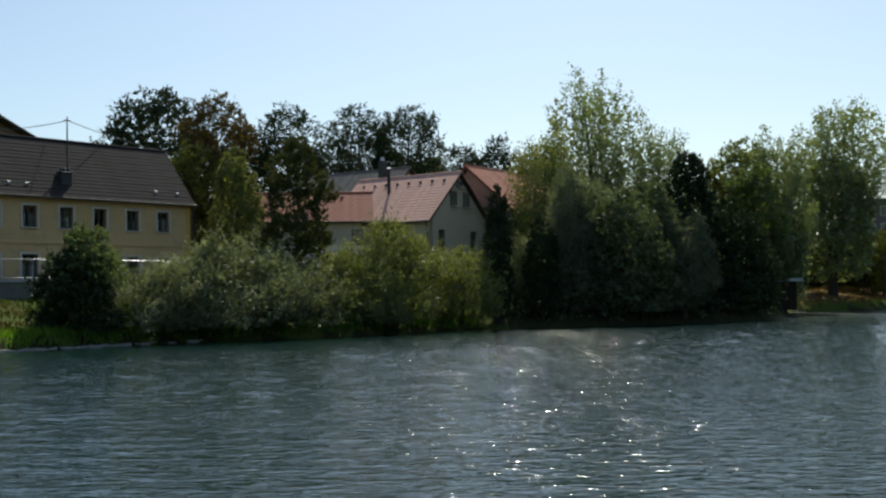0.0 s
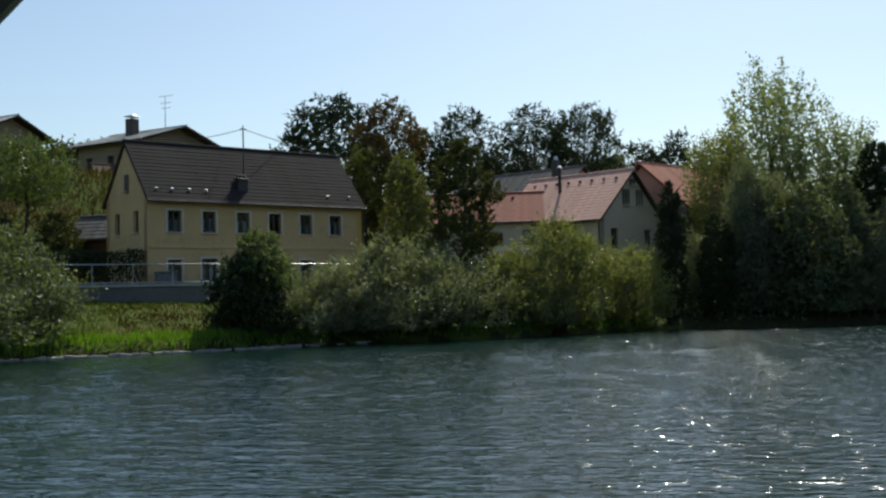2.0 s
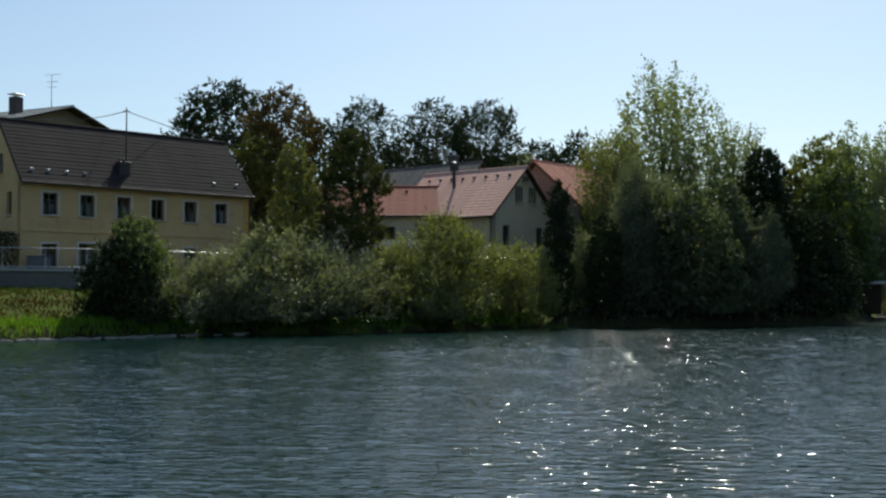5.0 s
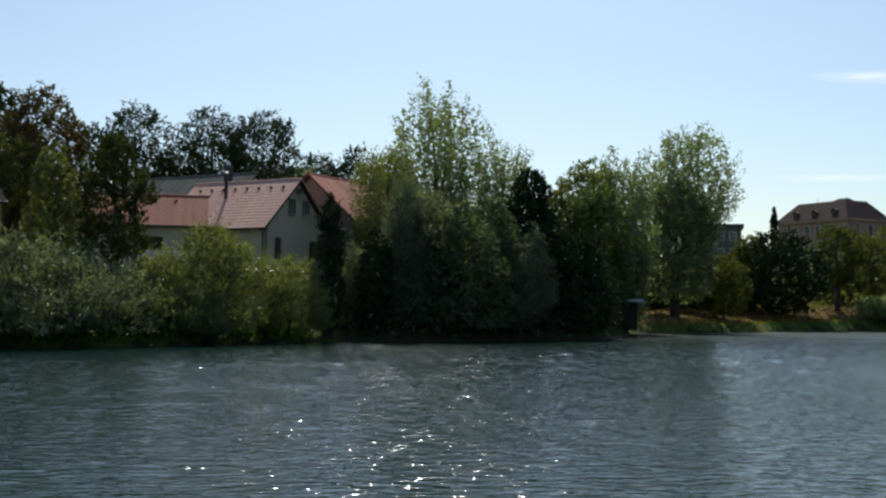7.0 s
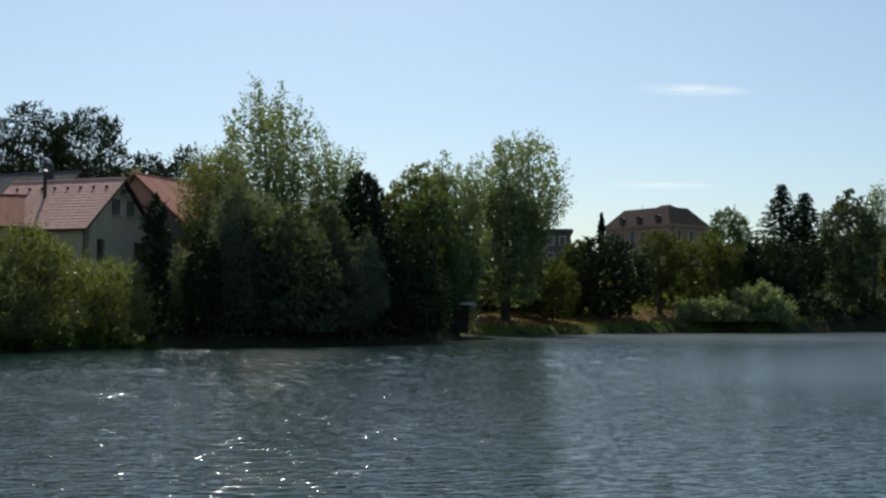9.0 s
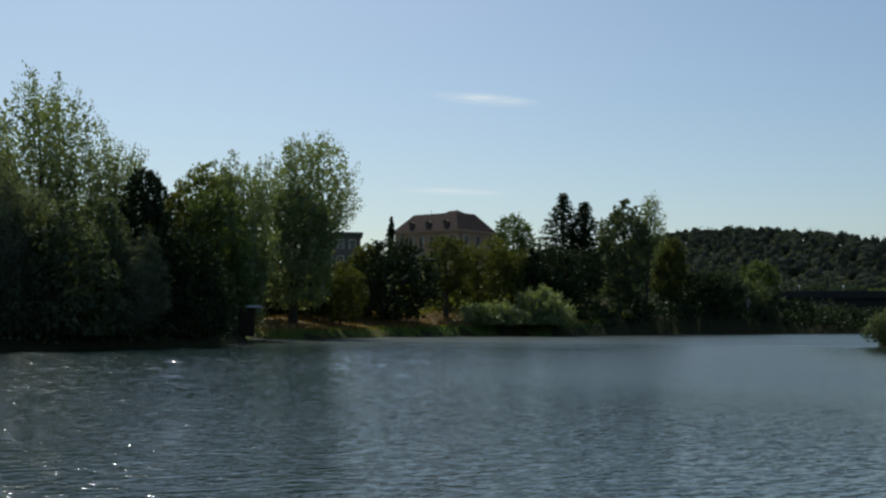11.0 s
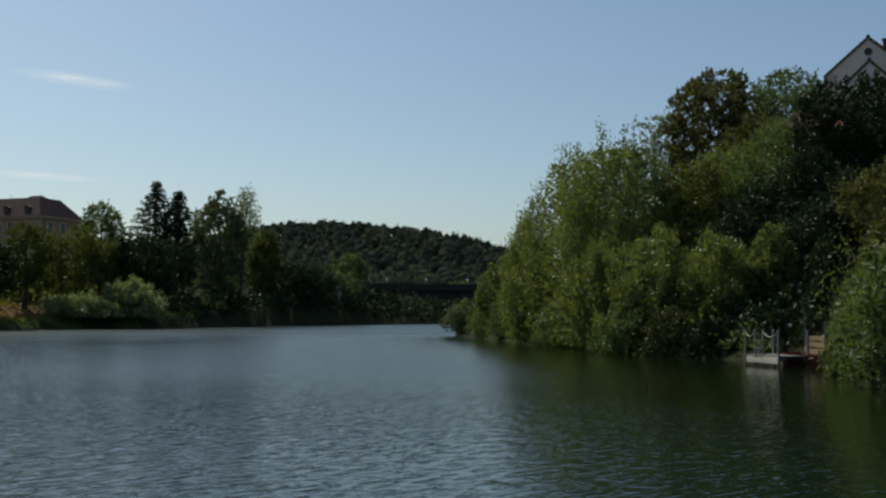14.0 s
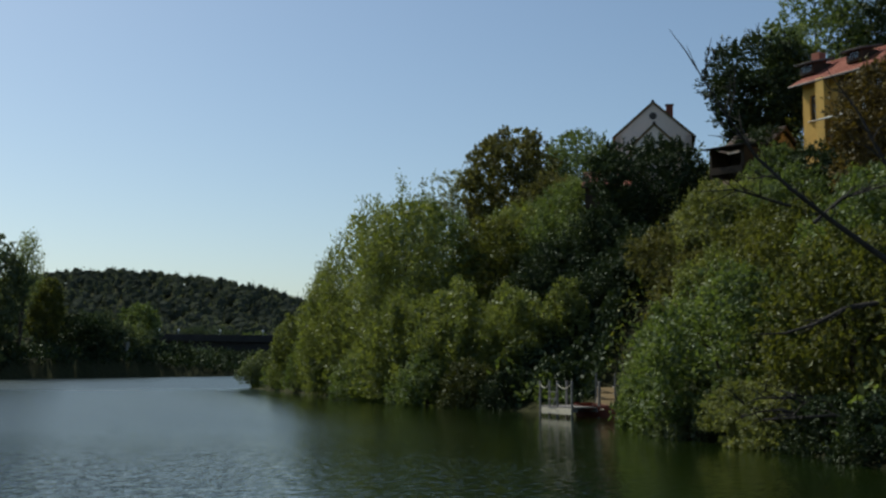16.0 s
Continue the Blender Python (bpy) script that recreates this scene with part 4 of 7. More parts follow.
def fan_cloud(rng, base, top, rad, kind, leaf, count, slender, corners, fill, wisp):
    """Leaves along many ascending branches that fan out from the stem and end at the crown's outline. wisp: how far leaves stand off their branch."""
    tall = top - base
    n_b = int(np.clip(26 * (rad * tall) ** 0.5, 70, 190))
    h = rng.random(n_b * 6)
    h = h[rng.random(len(h)) < profile(kind, h) * 0.85 + 0.15][:n_b]
    n_b = len(h)
    ang = rng.random(n_b) * math.tau
    r1 = rad * profile(kind, h) * (0.58 + 0.46 * rng.random(n_b) ** 0.6)
    z1 = base + h * tall * (0.97 + 0.05 * rng.random(n_b))
    z0 = np.maximum(base * 0.6, z1 - (r1 * 1.5 + 0.16 * tall) * (0.8 + 0.5 * rng.random(n_b)))
    bi = rng.choice(n_b, count, p=(z1 - z0) / (z1 - z0).sum())
    t = 0.22 + 0.8 * rng.random(count) ** 0.75
    turn = ang[bi] + (rng.random(n_b)[bi] - 0.5) * 0.5 * t
    r, z = r1[bi] * t ** 0.8, z0[bi] + (z1 - z0)[bi] * t ** 1.15
    off = rng.normal(size=(count, 3)) * (wisp * (1.25 - 0.75 * t))[:, None]
    pos = np.stack([np.cos(turn) * r, np.sin(turn) * r, z], 1) + off
    rise = np.stack([np.cos(turn) * r1[bi] * 0.8, np.sin(turn) * r1[bi] * 0.8, (z1 - z0)[bi]], 1)
    rise /= np.linalg.norm(rise, axis=1, keepdims=True)
    axis = rise * 0.8 + rng.normal(size=(count, 3)) * 0.5
    facing = off / (np.linalg.norm(off, axis=1, keepdims=True) + 1e-6) * 0.7 + rng.normal(size=(count, 3)) * 0.5
    facing[:, :2] += 0.5 * np.stack([np.cos(turn), np.sin(turn)], 1)
    facing[:, 2] += 0.4
    core_n = int(1500 * fill)
    hc = rng.random(core_n) * 0.86
    ac = rng.random(core_n) * math.tau
    rr = rad * profile(kind, hc) * 0.74 * np.sqrt(rng.random(core_n))
    pos = np.concatenate([pos, np.stack([np.cos(ac) * rr, np.sin(ac) * rr, base + hc * tall], 1)])
    axis = np.concatenate([axis, rng.normal(size=(core_n, 3))])
    facing = np.concatenate([facing, rng.normal(size=(core_n, 3))])
    size = np.concatenate([leaf * (0.6 + 0.7 * rng.random(count)), np.full(core_n, max(rad * 0.10, leaf))])
    wide = np.where(np.arange(len(pos)) < count, slender, np.maximum(slender, 0.6))
    ends = np.stack([np.cos(ang) * r1 * 0.8, np.sin(ang) * r1 * 0.8, z0 + (z1 - z0) * 0.75], 1)
    low = pos[:, 2] < 0.1
    pos[low, 2] = 0.1 + 0.4 * rng.random(low.sum())
    return leaf_faces(rng, pos, axis, facing, size, wide, corners), ends


def tree(name, x, y, top_z, rad, kind, leaves, label, seed, leaf=0.2, stem=0.25, lift=0.3, spread=0.8, slender=0.5, droop=0.0, cover=1.6, trunk_r=None, bark=None, lobes=0.25, clump=0.24, stems=1, ground_z=None, limbs=9, group="", category="tree", lean=(0, 0), shoot=1.0, fan=0.0):
    """A tree or shrub: tapered trunk with limbs, and a crown of single leaves. top_z is the height of its tip above the river; stem: where the crown begins."""
    rng = np.random.default_rng(seed)
    z0 = (height(x, y) if ground_z is None else ground_z) - 0.12
    tall = max(0.8, top_z - z0)
    base = tall * stem
    area = 2 * math.pi * rad * (tall - base) * 0.8 + math.pi * rad * rad
    corners, far = 4 if leaf < 0.185 else 3, leaf >= 0.34
    leaf, slender = leaf * 0.62, slender * 1.1
    wanted = 0.75 * cover * area / (0.5 * slender * leaf * leaf)
    count = int(np.clip(wanted, 1500, 9000 if corners == 4 or far else 17000))
    leaf *= min(1.6, max(1.0, math.sqrt(wanted / count)))
    fill = min(1.0, max(0.3, (cover - 0.7) / 0.6))
    if fan:
        verts, cen = fan_cloud(rng, base, tall, rad, kind, leaf, count, slender, corners, fill, fan)
    else:
        verts, cen = leaf_cloud(rng, base, tall, rad, kind, leaf, count, lift, spread, slender, droop, lobes, clump, corners, fill, shoot)
    verts[:, 0] += lean[0] * verts[:, 2] / tall
    verts[:, 1] += lean[1] * verts[:, 2] / tall
    t = thing(name, pose(x, y, z0), label, category, group)
    tr = trunk_r or max(0.05, tall * 0.017)
    for k in range(stems):
        a = k * math.tau / max(stems, 1) + seed
        fan = 0 if stems == 1 else rad * 0.45
        reach = tall * (0.82 if kind not in ("dome",) else 0.6)
        pts = [Vector((math.cos(a) * fan * f * f + rng.normal() * tr * 0.7 * f + lean[0] * f * 0.8, math.sin(a) * fan * f * f + rng.normal() * tr * 0.7 * f + lean[1] * f * 0.8, reach * f)) for f in (0, 0.2, 0.45, 0.7, 1)]
        part("trunk" if stems == 1 else "stem", tube(pts, [tr * 1.25, tr, tr * 0.8, tr * 0.5, tr * 0.15], 7), bark or BARK, t)
    for c in cen[rng.permutation(len(cen))[:limbs]]:
        f = max(0.12, min(0.8, c[2] / tall - 0.16))
        a = Vector((lean[0] * f, lean[1] * f, tall * f))
        b = Vector((c[0] + lean[0] * c[2] / tall, c[1] + lean[1] * c[2] / tall, c[2]))
        mid = a.lerp(b, 0.5) + Vector((0, 0, -0.06 * (b - a).length))
        part("limb", tube([a, mid, b], [tr * 0.42 * (1.1 - f), tr * 0.28 * (1.1 - f), tr * 0.08], 5), bark or BARK, t)
    faces = np.arange(len(verts)).reshape(-1, corners)
    part_data("crown", mesh_np("crown", verts, faces, leaves), leaves, t)
    return t


def spruce(x, y, top_z, rad, seed, leaf=0.6):
    rng = np.random.default_rng(seed)
    z0 = height(x, y) - 0.1
    tall = top_z - z0
    t = thing("spruce", pose(x, y, z0), "tall dark spruce with drooping tiered boughs", "tree", "spruces")
    part("trunk", tube([(0, 0, 0), (0.05, 0, tall * 0.5), (0, 0, tall * 0.98)], [0.32, 0.2, 0.03], 7), BARK, t)
    out = []
    tiers = 26
    for k in range(tiers):
        f = k / tiers
        zc = tall * (0.10 + 0.88 * f)
        reach = rad * (1.03 - f) ** 0.95
        n = int(9 + 8 * (1 - f))
        for j in range(n):
            a = j * math.tau / n + k * 0.7 + rng.normal() * 0.15
            ln = reach * rng.uniform(0.65, 1.12)
            m = int(9 + 16 * ln / rad)
            s = rng.random(m) ** 0.65
            p = np.stack([np.cos(a) * ln * s, np.sin(a) * ln * s, zc - 0.35 * ln * s + 0.12 * ln * s * s * 2], 1) + rng.normal(size=(m, 3)) * 0.16
            ax = np.stack([np.cos(a + rng.normal(size=m) * 0.5), np.sin(a + rng.normal(size=m) * 0.5), -0.35 + rng.normal(size=m) * 0.2], 1)
            sd = np.cross(ax, rng.normal(size=(m, 3)) * 0.4 + (0, 0, 1))
            sd /= np.linalg.norm(sd, axis=1, keepdims=True)
            out.append(np.stack([p - ax * leaf * 0.5, p + sd * leaf * 0.22, p + ax * leaf * 0.5, p - sd * leaf * 0.22], 1))
    v = np.concatenate(out).reshape(-1, 3)
    part_data("crown", mesh_np("crown", v, np.arange(len(v)).reshape(-1, 4), L_DARK), L_DARK, t)
    return t


def leaf_shreds(rng, p, size):
    """Small leafy quads at places, turned at random."""
    n = len(p)
    ax = rng.normal(size=(n, 3))
    ax /= np.linalg.norm(ax, axis=1, keepdims=True)
    sd = np.cross(ax, rng.normal(size=(n, 3)) + (0, 0, 0.5))
    sd /= np.linalg.norm(sd, axis=1, keepdims=True)
    s = size[:, None]
    return np.stack([p - ax * s * 0.6, p + sd * s * 0.42, p + ax * s * 0.6, p - sd * s * 0.42], 1)


BANK = dict(group="shrubs on the far bank", category="shrub")
# the shrubs along the far waterline
tree("shrub", -16.3, 49.0, 4.75, 1.75, "dome", L_DARK, "dense dark round shrub at the waterline", 11, leaf=0.19, stem=0.04, cover=2.6, stems=4, **BANK)
tree("shrub", -16.0, 49.4, 5.5, 1.5, "flame", L_GREEN, "upright green sapling behind the dark shrub", 12, leaf=0.19, stem=0.3, cover=1.3, **BANK)
tree("willow_shrub", -13.2, 51.8, 4.0, 2.7, "dome", L_SILVER, "silvery willow shrub overhanging the water", 13, clump=0.17, lobes=0.5, shoot=2.8, leaf=0.19, stem=0.03, slender=0.34, cover=1.35, stems=5, lift=0.75, **BANK)
tree("willow_shrub", -11.0, 53.6, 5.2, 3.2, "dome", L_SILVER, "tall silvery willow shrub with many thin stems", 14, clump=0.16, lobes=0.5, shoot=2.8, leaf=0.19, stem=0.03, slender=0.34, cover=1.35, stems=5, lift=0.75, **BANK)
tree("willow_shrub", -8.6, 55.6, 4.4, 2.9, "dome", L_SILVER, "spreading silvery willow shrub at the water", 15, clump=0.17, lobes=0.5, shoot=2.8, leaf=0.19, stem=0.03, slender=0.34, cover=1.35, stems=5, lift=0.75, **BANK)
tree("willow_shrub", -5.3, 58.2, 4.6, 2.4, "dome", L_YELLOW, "yellow-green willow shrub beside the silvery ones", 16, clump=0.18, lobes=0.5, shoot=2.8, leaf=0.19, stem=0.04, slender=0.36, cover=1.35, stems=5, lift=0.75, **BANK)
tree("willow_shrub", -2.7, 60.6, 6.3, 3.0, "dome", L_YELLOW, "large sunlit yellow-green willow shrub", 17, clump=0.16, lobes=0.5, shoot=2.8, leaf=0.19, stem=0.04, slender=0.36, cover=1.35, stems=6, lift=0.75, **BANK)
tree("willow_shrub", -4.0, 58.8, 3.0, 1.9, "dome", L_SILVER, "low grey-green shrub dipping into the water", 18, leaf=0.2, stem=0.03, slender=0.36, cover=1.6, stems=5, **BANK)
tree("willow_shrub", 1.1, 63.6, 4.8, 2.3, "dome", L_YELLOW, "yellow-green shrub beside the ivy trunk", 19, clump=0.18, lobes=0.5, shoot=2.8, leaf=0.19, stem=0.04, slender=0.36, cover=1.35, stems=5, lift=0.75, **BANK)
tree("shrub", -24.6, 40.8, 5.6, 3.0, "dome", L_GREYGREEN, "silvery shrub on the grassy bank", 20, lobes=0.4, shoot=2.2, leaf=0.2, stem=0.03, slender=0.4, cover=1.7, stems=5, **BANK)
tree("shrub", -14.6, 50.6, 2.2, 0.9, "dome", L_GRASS, "small bright green weeds between shrubs", 22, leaf=0.18, stem=0.02, cover=1.5, stems=4, **BANK)

# street and garden trees
tree("young_tree", -7.8, 59.6, 10.95, 1.75, "column", L_DUSK, "slender green street tree leafy almost to the ground", 31, clump=0.18, leaf=0.24, stem=0.12, cover=2.2, lift=0.5, trunk_r=0.13)
tree("young_tree", -12.6, 67.2, 11.3, 1.6, "flame", L_YELLOW, "yellow-green tree beside the yellow house", 32, clump=0.16, leaf=0.27, stem=0.2, cover=1.4, lift=0.5)
tree("tree", -15.6, 76.5, 16.8, 2.4, "column", L_BROWN, "tall tree with rusty brown foliage", 33, leaf=0.32, stem=0.2, cover=1.6, lift=0.6)
tree("tree", -22.0, 84.0, 18.6, 4.2, "round", L_DARK, "tall dark green tree behind the yellow house", 34, leaf=0.36, stem=0.15, cover=1.8, lift=0.3)
tree("tree", -16.6, 73.0, 12.6, 2.3, "column", L_OLIVE, "olive and brown tree beside the yellow house", 35, leaf=0.3, stem=0.08, cover=1.8, lift=0.6)
tree("tree", -13.9, 72.5, 8.5, 2.2, "dome", L_DARK, "dark undergrowth beside the yellow house", 36, leaf=0.3, stem=0.03, cover=1.8, stems=3)
tree("fruit_tree", -33.4, 59.4, 12.3, 2.6, "round", L_GREEN, "olive-green fruit tree on the garden slope", 37, leaf=0.24, stem=0.38, cover=1.0, lift=0.4, clump=0.18)
tree("shrub", -37.5, 58.5, 8.8, 2.6, "dome", L_DARK, "dark shrub on the garden slope", 38, leaf=0.26, stem=0.03, cover=1.6, stems=4, category="shrub")
tree("shrub", -43.0, 62.0, 11.8, 3.2, "dome", L_DUSK, "green shrub below the tan house", 39, leaf=0.28, stem=0.03, cover=1.5, stems=4, category="shrub")
tree("shrub", -40.2, 70.0, 12.6, 1.2, "flame", L_DARK, "small dark conifer by the tan house", 40, leaf=0.28, stem=0.03, cover=1.7, category="shrub")
tree("shrub", -38.6, 70.4, 12.2, 1.0, "flame", L_DARK, "small dark conifer by the tan house", 41, leaf=0.28, stem=0.03, cover=1.7, category="shrub")
tree("tree", -43.5, 84.0, 15.6, 3.5, "round", L_DUSK, "green tree behind the tan houses", 42, leaf=0.4, stem=0.1, cover=1.5)

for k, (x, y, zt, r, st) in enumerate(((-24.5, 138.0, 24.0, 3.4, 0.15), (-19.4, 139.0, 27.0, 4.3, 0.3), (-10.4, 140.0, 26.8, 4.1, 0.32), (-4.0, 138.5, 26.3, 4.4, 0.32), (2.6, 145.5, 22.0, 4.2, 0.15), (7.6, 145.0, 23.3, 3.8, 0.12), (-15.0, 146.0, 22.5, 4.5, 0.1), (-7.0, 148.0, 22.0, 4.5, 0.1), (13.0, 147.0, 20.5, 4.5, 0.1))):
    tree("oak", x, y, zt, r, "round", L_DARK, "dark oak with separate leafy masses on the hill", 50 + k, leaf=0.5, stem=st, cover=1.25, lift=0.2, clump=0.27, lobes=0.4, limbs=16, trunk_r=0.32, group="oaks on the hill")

# ivy-clad stump
ivy = tree("ivy_clad_trunk", 3.3, 64.6, 8.5, 0.85, "column", L_DARK, "dead trunk wrapped in dark ivy with bare twigs above", 60, leaf=0.2, stem=0.03, cover=2.2, clump=0.34, lobes=0.15, trunk_r=0.28)
for dx, dy, h in ((0.7, 0.1, 9.0), (-0.8, 0.2, 8.6), (1.2, 0.0, 8.0), (-0.2, -0.1, 8.9)):
    part("bare_branch", tube([(0, 0, 5.5), (dx * 0.5, dy, (5.5 + h) / 2 + 0.3), (dx, dy, h - 1.0)], [0.09, 0.06, 0.02], 6), DEADBARK, ivy)


# poplars and willows
POP = dict(lift=1.0, spread=0.55, slender=0.62)
tree("poplar", 11.4, 83.0, 18.9, 4.5, "oval", L_POPLAR, "tall pale green poplar with airy upright branches", 61, fan=0.42, shoot=2.0, lobes=0.08, leaf=0.23, stem=0.12, cover=1.9, limbs=26, clump=0.115, group="poplars", **POP)
tree("poplar", 7.6, 79.5, 14.2, 2.9, "column", L_YELLOW, "yellow-green young poplar beside the tall one", 62, fan=0.34, shoot=2.0, clump=0.115, leaf=0.24, stem=0.1, cover=1.3, group="poplars", **POP)
tree("poplar", 15.9, 80.0, 14.5, 2.7, "oval", L_POPLAR, "pale green poplar beside the tall one", 63, fan=0.34, shoot=2.0, clump=0.115, lobes=0.15, leaf=0.22, stem=0.1, cover=1.7, group="poplars", **POP)
WIL = dict(lift=-0.15, spread=0.75, slender=0.3, droop=0.12)
tree("willow", 8.0, 68.4, 10.3, 1.7, "column", L_ASH, "grey willow leaning over the water", 64, fan=0.34, leaf=0.27, stem=0.03, cover=1.9, group="willows on the far bank", **WIL)
tree("willow", 8.9, 70.0, 9.1, 2.7, "dome", L_GREYGREEN, "broad dark grey willow at the water", 65, leaf=0.28, stem=0.03, cover=2.0, group="willows on the far bank", **WIL)
tree("willow", 11.4, 68.8, 8.8, 2.7, "dome", L_GREYGREEN, "broad near-black willow at the water", 66, leaf=0.28, stem=0.03, cover=2.0, group="willows on the far bank", **WIL)
tree("willow", 9.6, 71.8, 9.8, 2.6, "column", L_ASH, "grey willow behind the dark ones", 67, fan=0.34, leaf=0.28, stem=0.05, cover=1.6, group="willows on the far bank", **WIL)
tree("willow", 13.8, 72.2, 9.6, 2.8, "dome", L_GREYGREEN, "dark willow mass hanging to the water", 68, leaf=0.28, stem=0.02, cover=2.0, group="willows on the far bank", **WIL)
tree("willow", 15.5, 70.7, 6.9, 1.6, "dome", L_ASH, "silvery drooping willow boughs", 69, fan=0.34, leaf=0.26, stem=0.2, cover=1.5, group="willows on the far bank", **WIL)
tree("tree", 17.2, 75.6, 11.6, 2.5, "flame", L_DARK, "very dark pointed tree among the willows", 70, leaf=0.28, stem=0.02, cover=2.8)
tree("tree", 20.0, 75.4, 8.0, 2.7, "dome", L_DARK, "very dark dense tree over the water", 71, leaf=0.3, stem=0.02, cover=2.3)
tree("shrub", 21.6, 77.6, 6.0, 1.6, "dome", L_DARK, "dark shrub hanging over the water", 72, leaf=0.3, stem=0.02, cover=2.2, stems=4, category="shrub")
tree("willow", 26.8, 97.5, 15.8, 3.2, "round", L_WILLOW, "pale willow with a soft rounded top", 73, leaf=0.38, stem=0.15, cover=1.5, **WIL)
tree("poplar", 29.2, 94.6, 16.2, 3.2, "oval", L_POPLAR, "upright green poplar behind dark shrubs", 74, fan=0.34, shoot=2.0, clump=0.115, leaf=0.27, stem=0.05, cover=1.8, group="poplars", **POP)
tree("tree", 25.2, 89.0, 12.4, 2.7, "round", L_GREEN, "leafy green tree behind the dark shrubs", 75, leaf=0.36, stem=0.08, cover=1.6)
tree("tree", 28.8, 95.2, 9.6, 2.6, "round", L_POPLAR, "light green boughs over the grassy bank", 76, leaf=0.34, stem=0.12, cover=1.6)
tree("tree", 37.2, 105.0, 14.8, 4.2, "round", L_POPLAR, "broad green tree on the dry grass bank", 77, leaf=0.38, stem=0.12, cover=2.2, trunk_r=0.42)
tree("poplar", 37.3, 105.3, 20.6, 5.4, "round", L_POPLAR, "airy poplar with thin wind-blown branches", 78, fan=0.4, shoot=2.0, trunk_r=0.2, leaf=0.29, stem=0.42, cover=1.1, limbs=30, clump=0.115, lobes=0.45, group="poplars", lean=(2.0, 0), **POP)
tree("willow", 6.0, 66.2, 6.8, 1.0, "column", L_DARK, "slim dark willow beside the ivy trunk", 170, leaf=0.24, stem=0.03, cover=2.2, group="willows on the far bank", **WIL)
tree("tree", 22.8, 91.5, 12.3, 2.6, "round", L_OLIVE, "olive tree between the dark tree and the willow", 171, leaf=0.34, stem=0.08, cover=1.7)
tree("willow", 16.6, 71.6, 7.6, 1.5, "dome", L_ASH, "silver-grey willow boughs over the water", 172, fan=0.34, leaf=0.26, stem=0.3, cover=1.5, group="willows on the far bank", **WIL)
tree("willow", 5.0, 68.5, 6.2, 1.4, "dome", L_ASH, "low silver-grey willow at the water", 173, fan=0.34, leaf=0.26, stem=0.1, cover=1.4, group="willows on the far bank", **WIL)
tree("cypress", 82.3, 185.6, 20.4, 0.55, "column", L_DARK, "slim dark cypress beside the mansion", 174, leaf=0.5, stem=0.05, cover=2.0)
tree("tree", 40.5, 113.5, 8.0, 3.6, "dome", L_DARK, "dark thicket behind the dry grass", 175, leaf=0.4, stem=0.03, cover=1.8)
tree("tree", 34.0, 112.0, 8.2, 3.6, "dome", L_DARK, "dark thicket behind the dry grass", 176, leaf=0.4, stem=0.03, cover=1.8)
tree("tree", 46.5, 118.5, 8.6, 3.6, "dome", L_DUSK, "dull olive thicket behind the park bank", 177, leaf=0.42, stem=0.03, cover=1.8)
tree("shrub", 95.2, 132.8, 3.6, 2.0, "dome", L_YELLOW, "sunlit yellow-green shrub at the river bend", 178, leaf=0.4, stem=0.02, cover=1.5, stems=4, category="shrub")
tree("shrub", 43.5, 108.5, 7.8, 2.4, "round", L_OLIVE, "olive shrub at the park edge", 79, leaf=0.38, stem=0.08, cover=1.5, category="shrub")
tree("tree", 53.6, 117.6, 11.3, 4.9, "round", L_DARK, "dense dark round tree hanging over the water", 80, leaf=0.42, stem=0.03, cover=2.2, lift=-0.1)
tree("tree", 50.0, 117.5, 10.6, 2.2, "round", L_OLIVE, "yellowish small tree beside the dark one", 81, leaf=0.42, stem=0.12, cover=1.5)
tree("tree", 62.8, 123.2, 12.4, 2.8, "round", L_OLIVE, "olive-green park tree with a visible trunk", 82, leaf=0.44, stem=0.3, cover=1.4, trunk_r=0.3)
tree("tree", 71.5, 127.5, 12.8, 4.2, "round", L_OLIVE, "broad olive-green park tree", 83, leaf=0.46, stem=0.12, cover=1.7)
tree("tree", 76.5, 131.0, 16.4, 3.0, "round", L_GREEN, "green park tree with a high crown", 84, leaf=0.46, stem=0.2, cover=1.5)
tree("tree", 80.5, 128.5, 11.8, 4.2, "round", L_DARK, "dark park tree above the fallen willow", 85, leaf=0.46, stem=0.06, cover=2.0)
tree("tree", 88.5, 137.0, 12.5, 5.0, "round", L_DARK, "dark park tree before the spruces", 86, leaf=0.5, stem=0.05, cover=1.9)
tree("tree", 66.5, 131.0, 7.5, 3.0, "round", L_GREEN, "green tree below the mansion", 87, leaf=0.5, stem=0.1, cover=1.5)
tree("willow_shrub", 67.0, 119.4, 4.2, 4.8, "dome", L_POPLAR, "light green fallen willow sprawling on the water", 88, fan=0.4, leaf=0.42, stem=0.02, cover=1.5, lift=0.6, stems=4, category="shrub")
tree("willow_shrub", 74.5, 120.2, 6.2, 5.0, "dome", L_POPLAR, "light green fallen willow sprawling on the water", 89, fan=0.4, leaf=0.42, stem=0.02, cover=1.5, lift=0.6, stems=4, category="shrub")
tree("willow_shrub", 70.5, 119.2, 3.2, 3.4, "dome", L_POPLAR, "pale leafy boughs of the fallen willow", 90, fan=0.4, leaf=0.42, stem=0.02, cover=1.4, lift=0.7, stems=4, category="shrub")
spruce(105.8, 164.5, 24.6, 8.8, 91, 0.8)
spruce(110.0, 164.3, 23.4, 8.8, 92, 0.8)
tree("willow", 100.0, 138.0, 20.3, 3.5, "column", L_GREYGREEN, "grey-green riverside willow with a high crown", 93, leaf=0.5, stem=0.08, cover=1.7)
